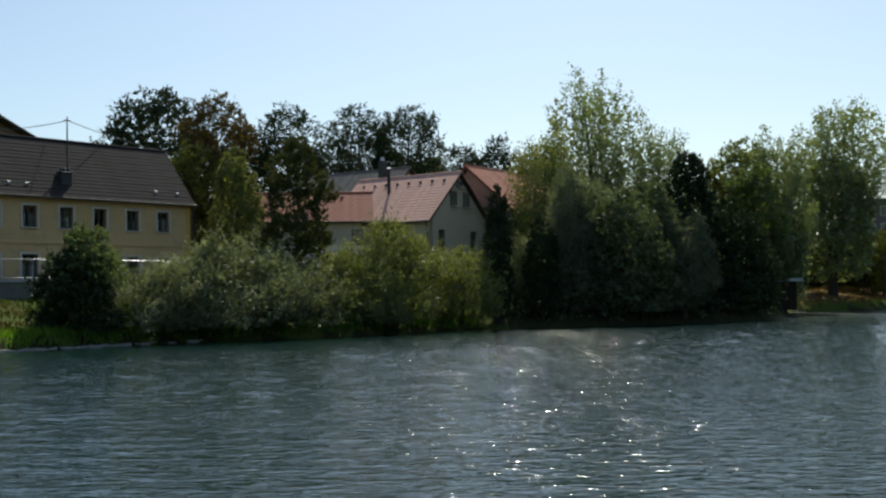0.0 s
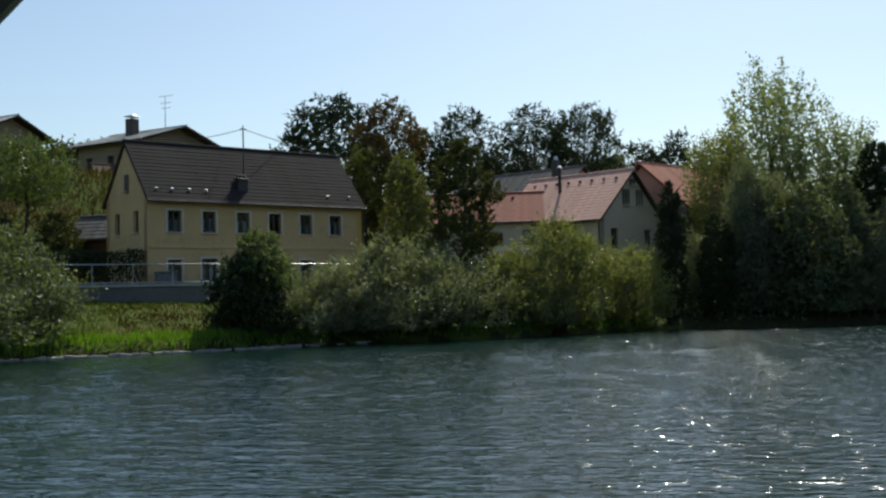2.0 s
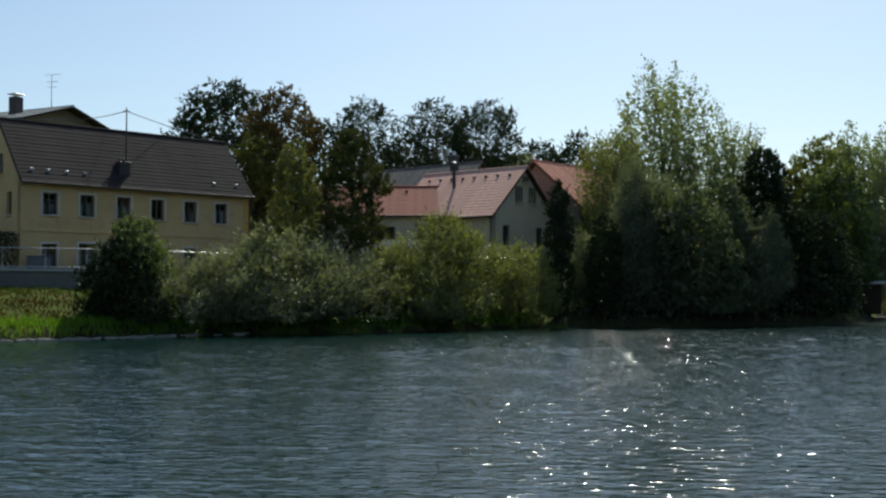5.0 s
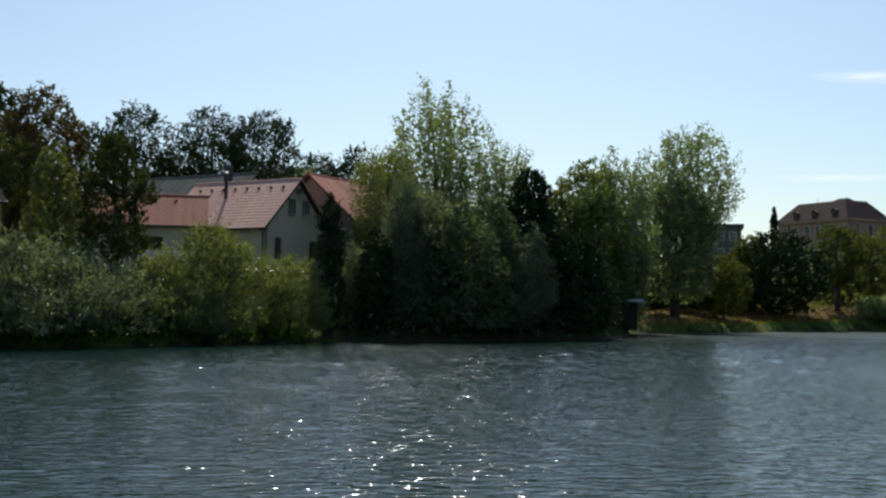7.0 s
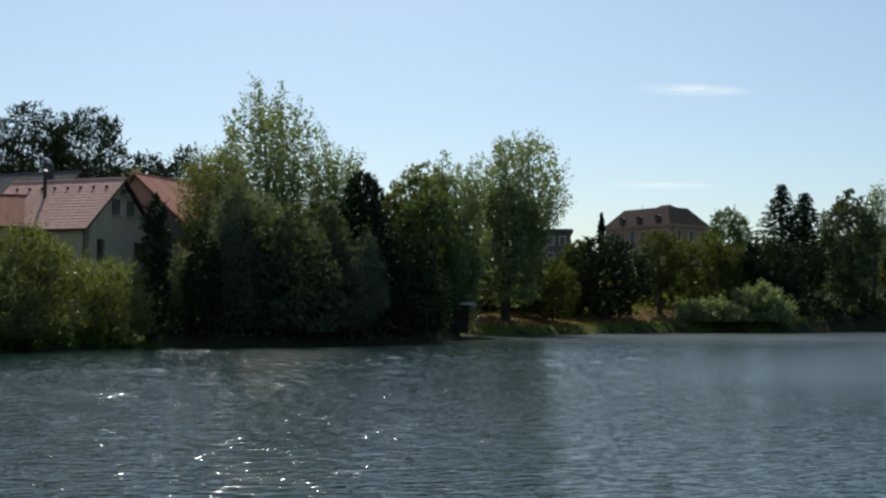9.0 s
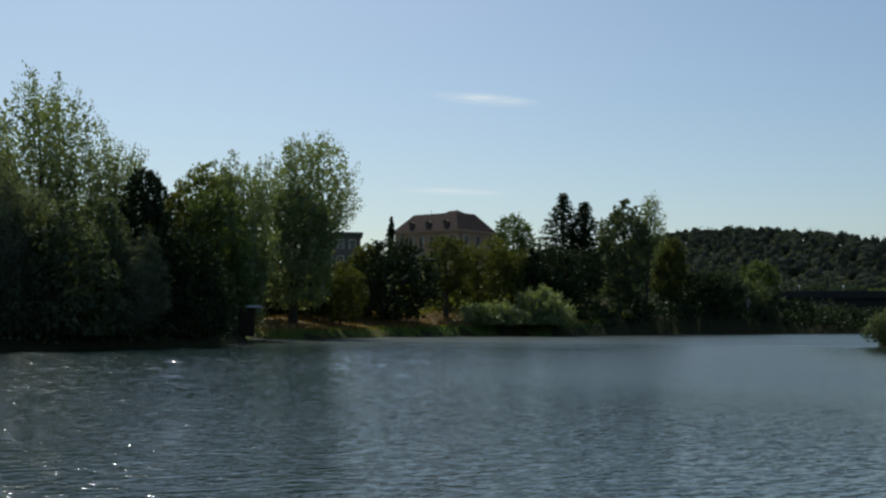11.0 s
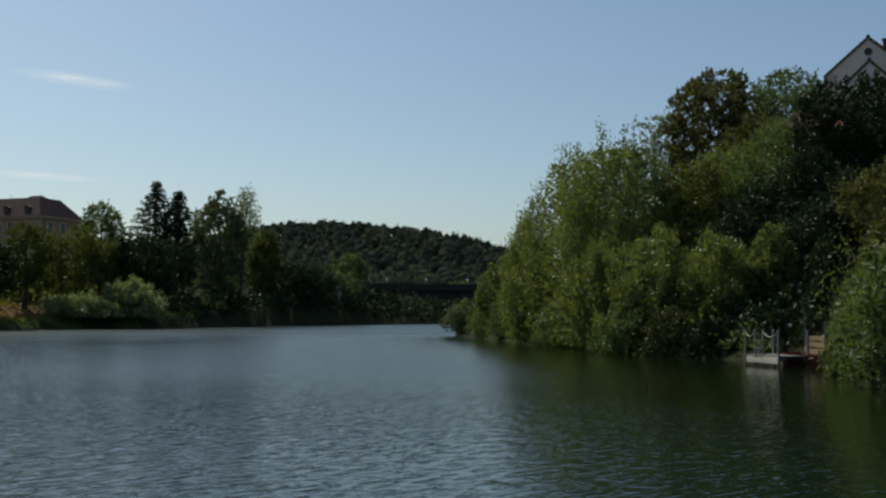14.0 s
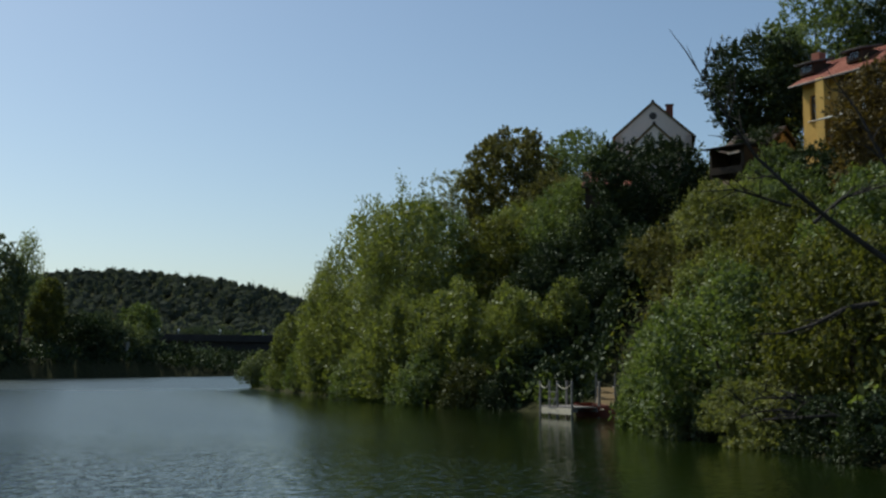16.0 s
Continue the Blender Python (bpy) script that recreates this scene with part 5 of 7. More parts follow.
tree("poplar", 104.0, 138.5, 21.8, 2.6, "flame", L_POPLAR, "wispy wind-bent poplar top", 94, fan=0.4, leaf=0.45, stem=0.5, cover=0.9, limbs=18, lobes=0.45, group="poplars", lean=(1.4, 0), **POP)
tree("tree", 114.5, 146.0, 15.7, 2.6, "round", L_OLIVE, "olive-yellow tree at the river bend", 95, leaf=0.55, stem=0.1, cover=1.4)

far_trees = ((122, 148, 10.5, 4.5, L_DARK), (129, 153, 11.6, 4.6, L_FAR_HAZE), (140, 158, 10.2, 4.6, L_GREYGREEN), (148, 164, 9.4, 4.6, L_FAR_HAZE), (157, 172, 14.8, 3.8, L_GREEN), (161, 168, 6.6, 4.2, L_DARK),
             (170, 174, 6.2, 4.2, L_FAR_HAZE), (182, 176, 5.8, 4.2, L_DARK), (194, 182, 5.8, 4.6, L_DARK), (150, 184, 12.0, 4.5, L_BROWN), (205, 182, 5.6, 4.4, L_DARK), (216, 186, 5.6, 4.4, L_FAR_HAZE),
             (196, 226, 13.5, 6, L_GREEN), (214, 214, 12.6, 5.4, L_FAR_HAZE), (229, 206, 11.6, 5, L_GREEN), (250, 208, 12.4, 6, L_FAR_HAZE), (238, 228, 13.6, 6, L_FAR_HAZE), (172, 208, 12.6, 6, L_FAR_HAZE), (142, 190, 13.0, 5, L_FAR_HAZE), (118, 165, 13.0, 5, L_DARK), (132, 178, 12.4, 5, L_FAR_HAZE))
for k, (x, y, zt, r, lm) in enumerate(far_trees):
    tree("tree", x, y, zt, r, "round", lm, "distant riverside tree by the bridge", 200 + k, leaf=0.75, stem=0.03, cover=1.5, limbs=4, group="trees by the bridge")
tree("shrub", 190.5, 171.5, 4.6, 1.5, "dome", L_YELLOW, "sunlit yellow-green shrub below the bridge", 230, leaf=0.6, stem=0.02, cover=1.5, category="shrub")

# woods on the hill
rng = np.random.default_rng(300)
bm = bmesh.new()
bmesh.ops.create_icosphere(bm, subdivisions=2, radius=1)
bm.verts.ensure_lookup_table()
ball = np.array([v.co[:] for v in bm.verts])
ball_faces = np.array([[v.index for v in f.verts] for f in bm.faces])
bm.free()
lumps, lump_faces, chunks, first = [], [], [], 0
for dist in np.linspace(400, 720, 27):
    for a in np.radians(np.linspace(26, 64, 72)):
        d, aa = dist + rng.uniform(-8, 8), a + rng.uniform(-0.006, 0.006)
        x, y = d * math.sin(aa), d * math.cos(aa)
        z0 = height(x, y)
        grove = 0.5 + 0.5 * math.sin(x * 0.021 + 2 * math.sin(y * 0.017)) * math.cos(y * 0.026)
        tall, r = rng.uniform(5.5, 8.0) + 2.5 * grove, rng.uniform(2.4, 3.8)
        conifer = rng.random() < 0.12
        c = np.array([x, y, z0 + tall * 0.5])
        v = ball * (1 + rng.normal(size=(len(ball), 1)) * 0.16)
        v = v * (r, r, tall * 0.5)
        if conifer:
            v[:, :2] *= np.clip(0.95 - v[:, 2:3] / tall * 1.5, 0.12, 1.2) * 0.75
            v[:, 2] *= 1.15
        lumps.append(v * 0.86 + c)
        lump_faces.append(ball_faces + first)
        first += len(ball)
        n = 44
        k = rng.integers(0, len(ball), n)
        p = v[k] * rng.uniform(0.84, 1.06, (n, 1)) + rng.normal(size=(n, 3)) * 0.45 + c
        chunks.append(leaf_shreds(rng, p, rng.uniform(0.7, 1.5, n))[:, :3])
tagged(new("woods", mesh_np("woods", np.concatenate(lumps), np.concatenate(lump_faces), L_WOODS_HAZE)), "mixed woods covering the far hill, haze put into their greyed greens", "woods", kind="stuff")
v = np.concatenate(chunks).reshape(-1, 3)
tagged(new("woods_foliage", mesh_np("woods_foliage", v, np.arange(len(v)).reshape(-1, 3), L_WOODS_HAZE)), "ragged leafy tops of the far woods", "woods", kind="stuff")

# near bank: willows at the water and trees up the hill
NB = dict(group="trees on the near hill")
NW = dict(lift=0.35, spread=0.75, slender=0.34, droop=0.05)
tree("willow_shrub", 80.6, 71.3, 3.4, 2.3, "dome", L_GREYGREEN, "dark low shrub on the tip of the wooded bank", 100, leaf=0.3, stem=0.02, cover=1.8, stems=4, category="shrub")
tree("willow", 75.88, 64.04, 6.6, 1.7, "dome", L_WILLOW, "green willow at the end of the wooded bank", 101, leaf=0.3, stem=0.02, cover=1.7, **NW, **NB)
tree("willow", 71.18, 56.91, 9.6, 2.2, "dome", L_WILLOW, "green willow at the water", 102, fan=0.32, leaf=0.28, stem=0.02, cover=1.7, **NW, **NB)
tree("willow", 63.98, 46.91, 14.2, 4.2, "dome", L_WILLOW, "tall willow with feathery upright shoots", 103, fan=0.36, clump=0.17, leaf=0.27, stem=0.04, cover=1.7, **NW, **NB)
tree("willow", 60.6, 41.8, 14.2, 4.4, "dome", L_WILLOW, "tall willow with feathery upright shoots", 104, fan=0.36, clump=0.17, leaf=0.26, stem=0.06, cover=1.7, **NW, **NB)
tree("willow", 65.14, 51.23, 10.4, 2.6, "dome", L_WILLOW, "yellowish willow between taller ones", 105, fan=0.36, leaf=0.27, stem=0.03, cover=1.7, **NW, **NB)
tree("willow", 56.9, 39.2, 6.9, 3.3, "dome", L_WILLOW, "bushy willow over the dark water", 106, fan=0.32, clump=0.18, leaf=0.25, stem=0.02, cover=1.7, **NW, **NB)
tree("willow", 55.9, 35.2, 7.3, 3.1, "dome", L_WILLOW, "grey-green bushy willow at the water", 107, fan=0.32, clump=0.18, leaf=0.24, stem=0.02, cover=1.6, **NW, **NB)
tree("willow", 56.6, 31.6, 6.9, 2.9, "dome", L_WILLOW, "bushy willow beside the landing stage", 108, fan=0.32, clump=0.18, leaf=0.24, stem=0.04, cover=1.6, **NW, **NB)
tree("poplar", 56.9, 28.8, 6.9, 1.3, "flame", L_WILLOW, "young silvery shoots beside the landing stage", 109, leaf=0.24, stem=0.05, cover=1.4, **POP)
tree("willow_shrub", 53.8, 35.6, 3.0, 2.0, "dome", L_GREEN, "low leafy shrub dipping into the water", 110, leaf=0.24, stem=0.02, cover=1.8, stems=4, category="shrub")
# duller leaves stand for the dark gap beside the landing stage
tree("willow_shrub", 52.6, 32.2, 2.6, 1.7, "dome", L_DUSK, "low leafy shrub dipping into the water", 111, leaf=0.24, stem=0.02, cover=1.8, stems=4, category="shrub")
tree("willow_shrub", 59.4, 43.2, 3.4, 2.4, "dome", L_GREEN, "low leafy shrub dipping into the water", 112, leaf=0.25, stem=0.02, cover=1.8, stems=4, category="shrub")
tree("willow_shrub", 64.98, 50.14, 4.0, 2.2, "dome", L_WILLOW, "low willow shrub at the water", 113, leaf=0.26, stem=0.02, cover=1.7, stems=4, category="shrub")
tree("willow_shrub", 72.05, 58.66, 4.2, 2.0, "dome", L_GREEN, "low green shrub at the water", 114, leaf=0.28, stem=0.02, cover=1.7, stems=4, category="shrub")
tree("tree", 66.5, 44.0, 13.6, 3.7, "round", L_GREEN, "green tree on the wooded slope", 115, leaf=0.3, stem=0.1, cover=1.6, **NB)
tree("tree", 86.4, 54.3, 20.0, 3.0, "round", L_SILVER, "pale airy tree on the hill crest", 116, leaf=0.36, stem=0.1, cover=1.0, lobes=0.4, **NB)
tree("tree", 86.2, 48.2, 23.0, 3.9, "round", L_RUST, "rounded tree turning brown on the hill crest", 117, clump=0.18, lobes=0.1, leaf=0.34, stem=0.12, cover=2.4, **NB)
tree("tree", 84.0, 44.0, 18.6, 3.6, "dome", L_RUST, "olive tree below the brown crest tree", 118, leaf=0.33, stem=0.05, cover=1.7, **NB)
tree("tree", 102.0, 49.6, 26.0, 3.6, "round", L_GREEN, "rounded green tree behind the crest", 119, leaf=0.4, stem=0.2, cover=1.6, **NB)
tree("tree", 70.8, 29.6, 17.3, 3.6, "round", L_DARK, "dense dark green tree below the white house", 120, lobes=0.15, clump=0.18, leaf=0.3, stem=0.06, cover=2.4, **NB)
tree("tree", 78.5, 38.6, 16.6, 3.4, "dome", L_GREEN, "green tree on the slope below the crest", 121, leaf=0.32, stem=0.05, cover=1.7, **NB)
tree("tree", 71.0, 36.5, 13.0, 3.3, "dome", L_GREEN, "light green tree on the slope", 122, leaf=0.3, stem=0.03, cover=1.7, **NB)
# these three and seed 141: shade of the hollow put into dark leaves
tree("tree", 65.0, 33.2, 10.4, 2.8, "dome", L_DARK, "undergrowth on the slope, leaves darkened for the gully's shade", 123, leaf=0.28, stem=0.03, cover=1.7, **NB)
tree("tree", 63.5, 26.4, 10.5, 2.4, "round", L_DARK, "tree in the hollow, its shade put into dark leaves", 124, leaf=0.27, stem=0.12, cover=1.5, **NB)
tree("tree", 61.5, 28.2, 8.2, 2.6, "dome", L_DARK, "undergrowth behind the landing stage, gully shade put into dark leaves", 125, leaf=0.26, stem=0.03, cover=1.9, **NB)
tree("tree", 60.2, 22.0, 12.2, 2.2, "dome", L_YELLOW, "yellow-green bush high on the slope", 126, leaf=0.26, stem=0.04, cover=1.6, **NB)
tree("tree", 57.2, 17.8, 10.2, 2.6, "dome", L_OLIVE, "yellowish bush on the slope", 127, leaf=0.25, stem=0.03, cover=1.6, **NB)
tree("tree", 52.0, 18.6, 7.8, 2.2, "dome", L_WILLOW, "light green bush on the slope", 128, leaf=0.23, stem=0.03, cover=1.6, **NB)
tree("tree", 78.6, 24.4, 25.6, 3.8, "round", L_DARK, "tall dark tree beside the ochre house", 129, leaf=0.3, stem=0.15, cover=2.4, **NB)
tree("tree", 80.0, 20.8, 28.6, 3.8, "round", L_GREEN, "tall green tree above the ochre house", 130, leaf=0.3, stem=0.15, cover=1.8, **NB)
tree("tree", 82.5, 15.5, 29.0, 3.8, "round", L_DARK, "tall dark tree above the ochre house", 131, leaf=0.3, stem=0.15, cover=1.7, **NB)
tree("tree", 70.2, 21.8, 17.0, 2.0, "round", L_DARK, "dark tree before the ochre house", 132, leaf=0.28, stem=0.1, cover=1.8, **NB)
tree("shrub", 44.5, 18.0, 3.9, 1.8, "dome", L_GREEN, "leafy green shrub bending over the water", 133, leaf=0.19, stem=0.02, cover=1.9, stems=5, category="shrub", **NB)
tree("shrub", 40.5, 15.8, 4.7, 2.4, "dome", L_GREEN, "leafy green shrub bending over the water", 134, leaf=0.18, stem=0.02, cover=1.9, stems=5, category="shrub", **NB)
tree("shrub", 36.6, 13.2, 5.4, 2.8, "dome", L_GREEN, "leafy green shrub behind the dead tree", 135, leaf=0.17, stem=0.02, cover=1.8, stems=5, category="shrub", **NB)
tree("shrub", 34.6, 9.2, 6.2, 2.7, "dome", L_OLIVE, "leafy green shrub behind the dead tree", 136, leaf=0.17, stem=0.02, cover=1.8, stems=5, category="shrub", **NB)
tree("shrub", 33.6, 11.6, 1.9, 1.3, "dome", L_YELLOW, "bright yellow-green shrub at the water's edge", 137, leaf=0.15, stem=0.02, cover=1.7, stems=5, category="shrub", **NB)
tree("tree", 46.5, 13.4, 9.0, 2.6, "dome", L_OLIVE, "yellow-green bush up the slope", 138, leaf=0.22, stem=0.03, cover=1.7, **NB)
tree("tree", 43.0, 9.5, 9.6, 2.6, "dome", L_GREEN, "green bush up the slope", 139, leaf=0.2, stem=0.03, cover=1.7, **NB)
tree("tree", 55.3, 11.6, 16.2, 2.6, "round", L_BROWN, "brown bush before the ochre house", 140, leaf=0.25, stem=0.06, cover=1.7, **NB)
tree("tree", 66.5, 31.0, 12.5, 2.4, "dome", L_DARK, "bush in the hollow, dark leaves standing for its shade", 141, leaf=0.27, stem=0.05, cover=1.4, **NB)
tree("tree", 65.42, 19.86, 14.93, 2.0, "dome", L_GREEN, "green bush beside the garden shed", 142, leaf=0.25, stem=0.03, cover=1.7, **NB)
tree("tree", 61.17, 20.15, 12.57, 1.8, "dome", L_WILLOW, "light green bush below the garden shed", 143, leaf=0.25, stem=0.03, cover=1.7, **NB)
tree("willow", 56.6, 37.2, 6.5, 3.0, "dome", L_WILLOW, "rounded yellow-green willow over the water", 180, fan=0.32, leaf=0.24, stem=0.03, cover=1.7, clump=0.18, **NW, **NB)
tree("tree", 59.9, 24.0, 9.9, 1.9, "column", L_RUST, "brownish shrub beside the shaded gully", 181, leaf=0.25, stem=0.03, cover=1.6, **NB)
tree("tree", 56.4, 21.4, 8.0, 1.9, "dome", L_RUST, "olive-brown shrub above the landing stage", 182, leaf=0.24, stem=0.03, cover=1.6, **NB)
tree("tree", 64.2, 17.0, 14.4, 2.4, "dome", L_DARK, "dark bush below the ochre house", 183, leaf=0.26, stem=0.03, cover=1.9, **NB)
tree("tree", 59.9, 17.4, 12.6, 2.2, "dome", L_GREEN, "green bush on the slope below the ochre house", 184, leaf=0.25, stem=0.03, cover=1.7, **NB)
tree("tree", 75.0, 41.5, 14.6, 3.4, "dome", L_WILLOW, "yellow-green tree on the wooded slope", 185, leaf=0.3, stem=0.04, cover=1.7, **NB)
tree("tree", 69.0, 40.0, 12.8, 3.4, "dome", L_OLIVE, "olive tree on the wooded slope", 186, leaf=0.29, stem=0.04, cover=1.7, **NB)
tree("tree", 153.09, 176.74, 11.6, 3.4, "round", L_RED, "dark red ornamental tree by the bridge", 144, leaf=0.7, stem=0.05, cover=1.5)
# the L_DARK ones carry the shadow at the water's edge in their leaf colour
for k, (x, y, zt, r, lm) in enumerate(((42.8, 18.1, 2.2, 1.4, L_GREEN), (41.2, 17.3, 2.5, 1.6, L_GREEN), (38.4, 15.5, 2.4, 1.5, L_GREEN), (36.0, 13.9, 2.1, 1.4, L_GREYGREEN), (33.0, 10.9, 1.7, 1.2, L_YELLOW), (31.4, 9.0, 1.6, 1.2, L_DARK), (29.6, 7.5, 1.7, 1.3, L_DARK), (51.6, 29.6, 2.0, 1.2, L_DARK))):
    tree("shrub", x, y, zt, r, "dome", lm, "leafy shrub dipping into the dark water", 150 + k, leaf=0.17, stem=0.02, cover=1.7, stems=4, ground_z=-0.15, category="shrub", group="shrubs at the near waterline")
tree("shrub", -40.11, 67.09, 8.67, 2.8, "dome", L_DARK, "dark shrub on the dry garden slope", 160, leaf=0.28, stem=0.03, cover=1.8, stems=4, category="shrub")
tree("shrub", -41.74, 63.64, 8.16, 2.6, "dome", L_DARK, "dark shrub on the dry garden slope", 161, leaf=0.28, stem=0.03, cover=1.8, stems=4, category="shrub")
tree("shrub", -40.4, 55.0, 8.9, 2.4, "dome", L_DUSK, "dull olive shrub on the dry garden slope", 163, leaf=0.26, stem=0.03, cover=1.7, stems=4, category="shrub")
tree("shrub", -31.2, 58.6, 7.6, 1.5, "dome", L_DUSK, "dull olive shrub beside the garden shed", 164, leaf=0.24, stem=0.03, cover=1.7, stems=4, category="shrub")
tree("shrub", -40.6, 61.0, 9.6, 2.4, "dome", L_DARK, "dark shrub behind the fruit tree", 165, leaf=0.26, stem=0.03, cover=1.8, stems=4, category="shrub")
tree("shrub", -36.82, 66.72, 9.3, 1.6, "dome", L_DARK, "dark shrub on the dry garden slope", 162, leaf=0.28, stem=0.03, cover=1.8, stems=4, category="shrub")


# ---- hedge, grass and undergrowth ----
def leaf_quads(rng, pos, leaf, slender=0.5, rise=0.5):
    n = len(pos)
    ax = rng.normal(size=(n, 3))
    ax[:, 2] = np.abs(ax[:, 2]) + rise
    ax /= np.linalg.norm(ax, axis=1, keepdims=True)
    sd = np.cross(ax, rng.normal(size=(n, 3)) + (0, 0, 0.4))
    sd /= np.linalg.norm(sd, axis=1, keepdims=True) + 1e-6
    s = (leaf * rng.uniform(0.6, 1.35, n))[:, None]
    v = np.stack([pos - ax * s * 0.5, pos + sd * s * slender * 0.5, pos + ax * s * 0.5, pos - sd * s * slender * 0.5], 1).reshape(-1, 3)
    return v, np.arange(n * 4).reshape(n, 4)


rng = np.random.default_rng(400)
hedge = thing("hedge", pose(0, 0, 0), "dark clipped hedge beside the yellow house", "hedge")
n = 17000
f = rng.random(n)
c = np.stack([-40 + f * 15.6, 46.2 + f * 8.9], 1)
p = np.stack([c[:, 0] + rng.uniform(-0.55, 0.55, n), c[:, 1] + rng.uniform(-0.55, 0.55, n), 3.1 + 1.85 * rng.random(n) ** 0.7 + 0.1 * np.sin(f * 40)], 1)
v, q = leaf_quads(rng, p, 0.15)
part_data("foliage", mesh_np("foliage", v, q, L_DARK), L_DARK, hedge)
for k in range(12):
    f = (k + 0.5) / 12
    part("stem", tube([(-40 + f * 15.6, 46.2 + f * 8.9, 2.9), (-40 + f * 15.6, 46.2 + f * 8.9, 4.2)], [0.05, 0.02], 6), BARK, hedge)


def blades(rng, x, y, tall, width):
    """Grass blades: thin bent triangles at places on the ground."""
    z = heights(x, y)
    n = len(x)
    a = rng.random(n) * math.tau
    t = tall * rng.uniform(0.5, 1.4, n)
    w = width * rng.uniform(0.6, 1.4, n)
    bend = t * rng.uniform(0.1, 0.6, n)
    b = rng.random(n) * math.tau
    v = np.stack([np.stack([x - np.cos(a) * w, y - np.sin(a) * w, z - 0.03], 1), np.stack([x + np.cos(a) * w, y + np.sin(a) * w, z - 0.03], 1), np.stack([x + np.cos(b) * bend, y + np.sin(b) * bend, z + t], 1)], 1)
    return v.reshape(-1, 3), np.arange(n * 3).reshape(n, 3)


def scatter(rng, n, x0, x1, y0, y1, line, d0, d1, left=True):
    """Random places between two distances from a line, on one side of it."""
    x, y = rng.uniform(x0, x1, n), rng.uniform(y0, y1, n)
    d, side = to_line(x, y, line)
    ok = (d > d0) & (d < d1) & (side == left)
    return x[ok], y[ok]


x, y = scatter(rng, 230000, -45, 2, 22, 66, FAR_BANK, 0.1, 1.5)
v, q = blades(rng, x, y, 0.34, 0.03)
tagged(new("shore_grass", mesh_np("shore_grass", v, q, L_GRASS)), "long bright green grass along the waterline", "grass", kind="stuff")
x, y = scatter(rng, 150000, -45, 0, 22, 68, FAR_BANK, 1.4, 11)
keep = ~to_line(x, y, WALL_LINE)[1]
x, y = x[keep], y[keep]
dry = (np.sin(x * 0.55) + np.cos(y * 0.6 + x * 0.2) + rng.normal(size=len(x)) * 0.5) > 0.8
for name, sel, mat, label in (("meadow_grass", ~dry, L_MEADOW, "short dull green grass on the bank slope"), ("dry_grass", dry, L_STRAW, "dry straw-coloured grass on the bank slope")):
    v, q = blades(rng, x[sel], y[sel], 0.13, 0.045)
    tagged(new(name, mesh_np(name, v, q, mat)), label, "grass", kind="stuff")
x, y = scatter(rng, 22000, 27, 90, 92, 130, FAR_BANK, 0.1, 1.2)
v, q = blades(rng, x, y, 0.32, 0.05)
tagged(new("shore_grass", mesh_np("park_shore_grass", v, q, L_GRASS)), "bright green grass along the park shore", "grass", kind="stuff")
x, y = scatter(rng, 70000, 27, 90, 92, 135, FAR_BANK, 0.7, 14)
v, q = blades(rng, x, y, 0.16, 0.07)
tagged(new("dry_grass", mesh_np("park_dry_grass", v, q, L_HAY)), "dry straw-coloured park grass under trees", "grass", kind="stuff")
x, y = scatter(rng, 26000, -60, -26, 44, 74, WALL_LINE, 4, 24)
v, q = blades(rng, x, y, 0.4, 0.05)
tagged(new("garden_grass", mesh_np("garden_grass", v, q, L_STRAW)), "dry garden grass on the slope", "grass", kind="stuff")


def undergrowth(name, x, y, low, high, leaf, mat, label):
    clear_ = np.hypot(x - 48.4, y - 22.7) > 2.7       # the way up from the landing stage
    x, y = x[clear_], y[clear_]
    n = len(x)
    z = heights(x, y)
    bush = 0.5 + 0.5 * np.sin(x * 1.1 + 1.7 * np.sin(y * 0.9)) * np.cos(y * 1.3 + 1.1 * np.sin(x * 0.7))
    p = np.stack([x, y, z + low + (high - low) * bush * rng.random(n) ** 0.7], 1)
    v, q = leaf_quads(rng, p, leaf, 0.5, 0.3)
    tagged(new(name, mesh_np(name, v, q, mat)), label, "undergrowth", kind="stuff")


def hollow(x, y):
    """The gully behind the landing stage; plants in it get its shade as leaf colour."""
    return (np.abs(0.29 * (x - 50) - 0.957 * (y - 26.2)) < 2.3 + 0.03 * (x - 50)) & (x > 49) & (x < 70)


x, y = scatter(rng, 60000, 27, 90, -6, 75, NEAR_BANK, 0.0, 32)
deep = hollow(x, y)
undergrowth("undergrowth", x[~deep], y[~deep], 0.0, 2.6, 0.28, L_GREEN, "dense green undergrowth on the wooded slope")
undergrowth("undergrowth", x[deep], y[deep], 0.0, 1.2, 0.3, L_DARK, "low plants in the gully, leaves darkened to stand for shade")
# extra dark leaves deepen the gully in place of shadow
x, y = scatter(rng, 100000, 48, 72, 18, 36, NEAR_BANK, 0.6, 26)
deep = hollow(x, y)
undergrowth("undergrowth", x[deep], y[deep], 0.0, 2.4, 0.3, L_DARK, "thicket filling the gully, near-black leaves standing for its shade")
x, y = scatter(rng, 30000, 27, 90, -6, 75, NEAR_BANK, 0.0, 32)
deep = hollow(x, y)
undergrowth("undergrowth", x[~deep], y[~deep], 0.0, 3.2, 0.30, L_OLIVE, "olive brambles on the wooded slope")
x, y = scatter(rng, 300000, 26, 86, -4, 76, NEAR_BANK, 0.0, 1.3)
undergrowth("bank_plants", x, y, -0.05, 1.7, 0.3, L_GREEN, "leafy plants along the near waterline")
x, y = scatter(rng, 50000, -14, 26, 50, 86, FAR_BANK, 0.2, 3.2)
undergrowth("bank_plants", x, y, 0.0, 1.5, 0.24, L_GREYGREEN, "grey-green plants under the far shrubs")
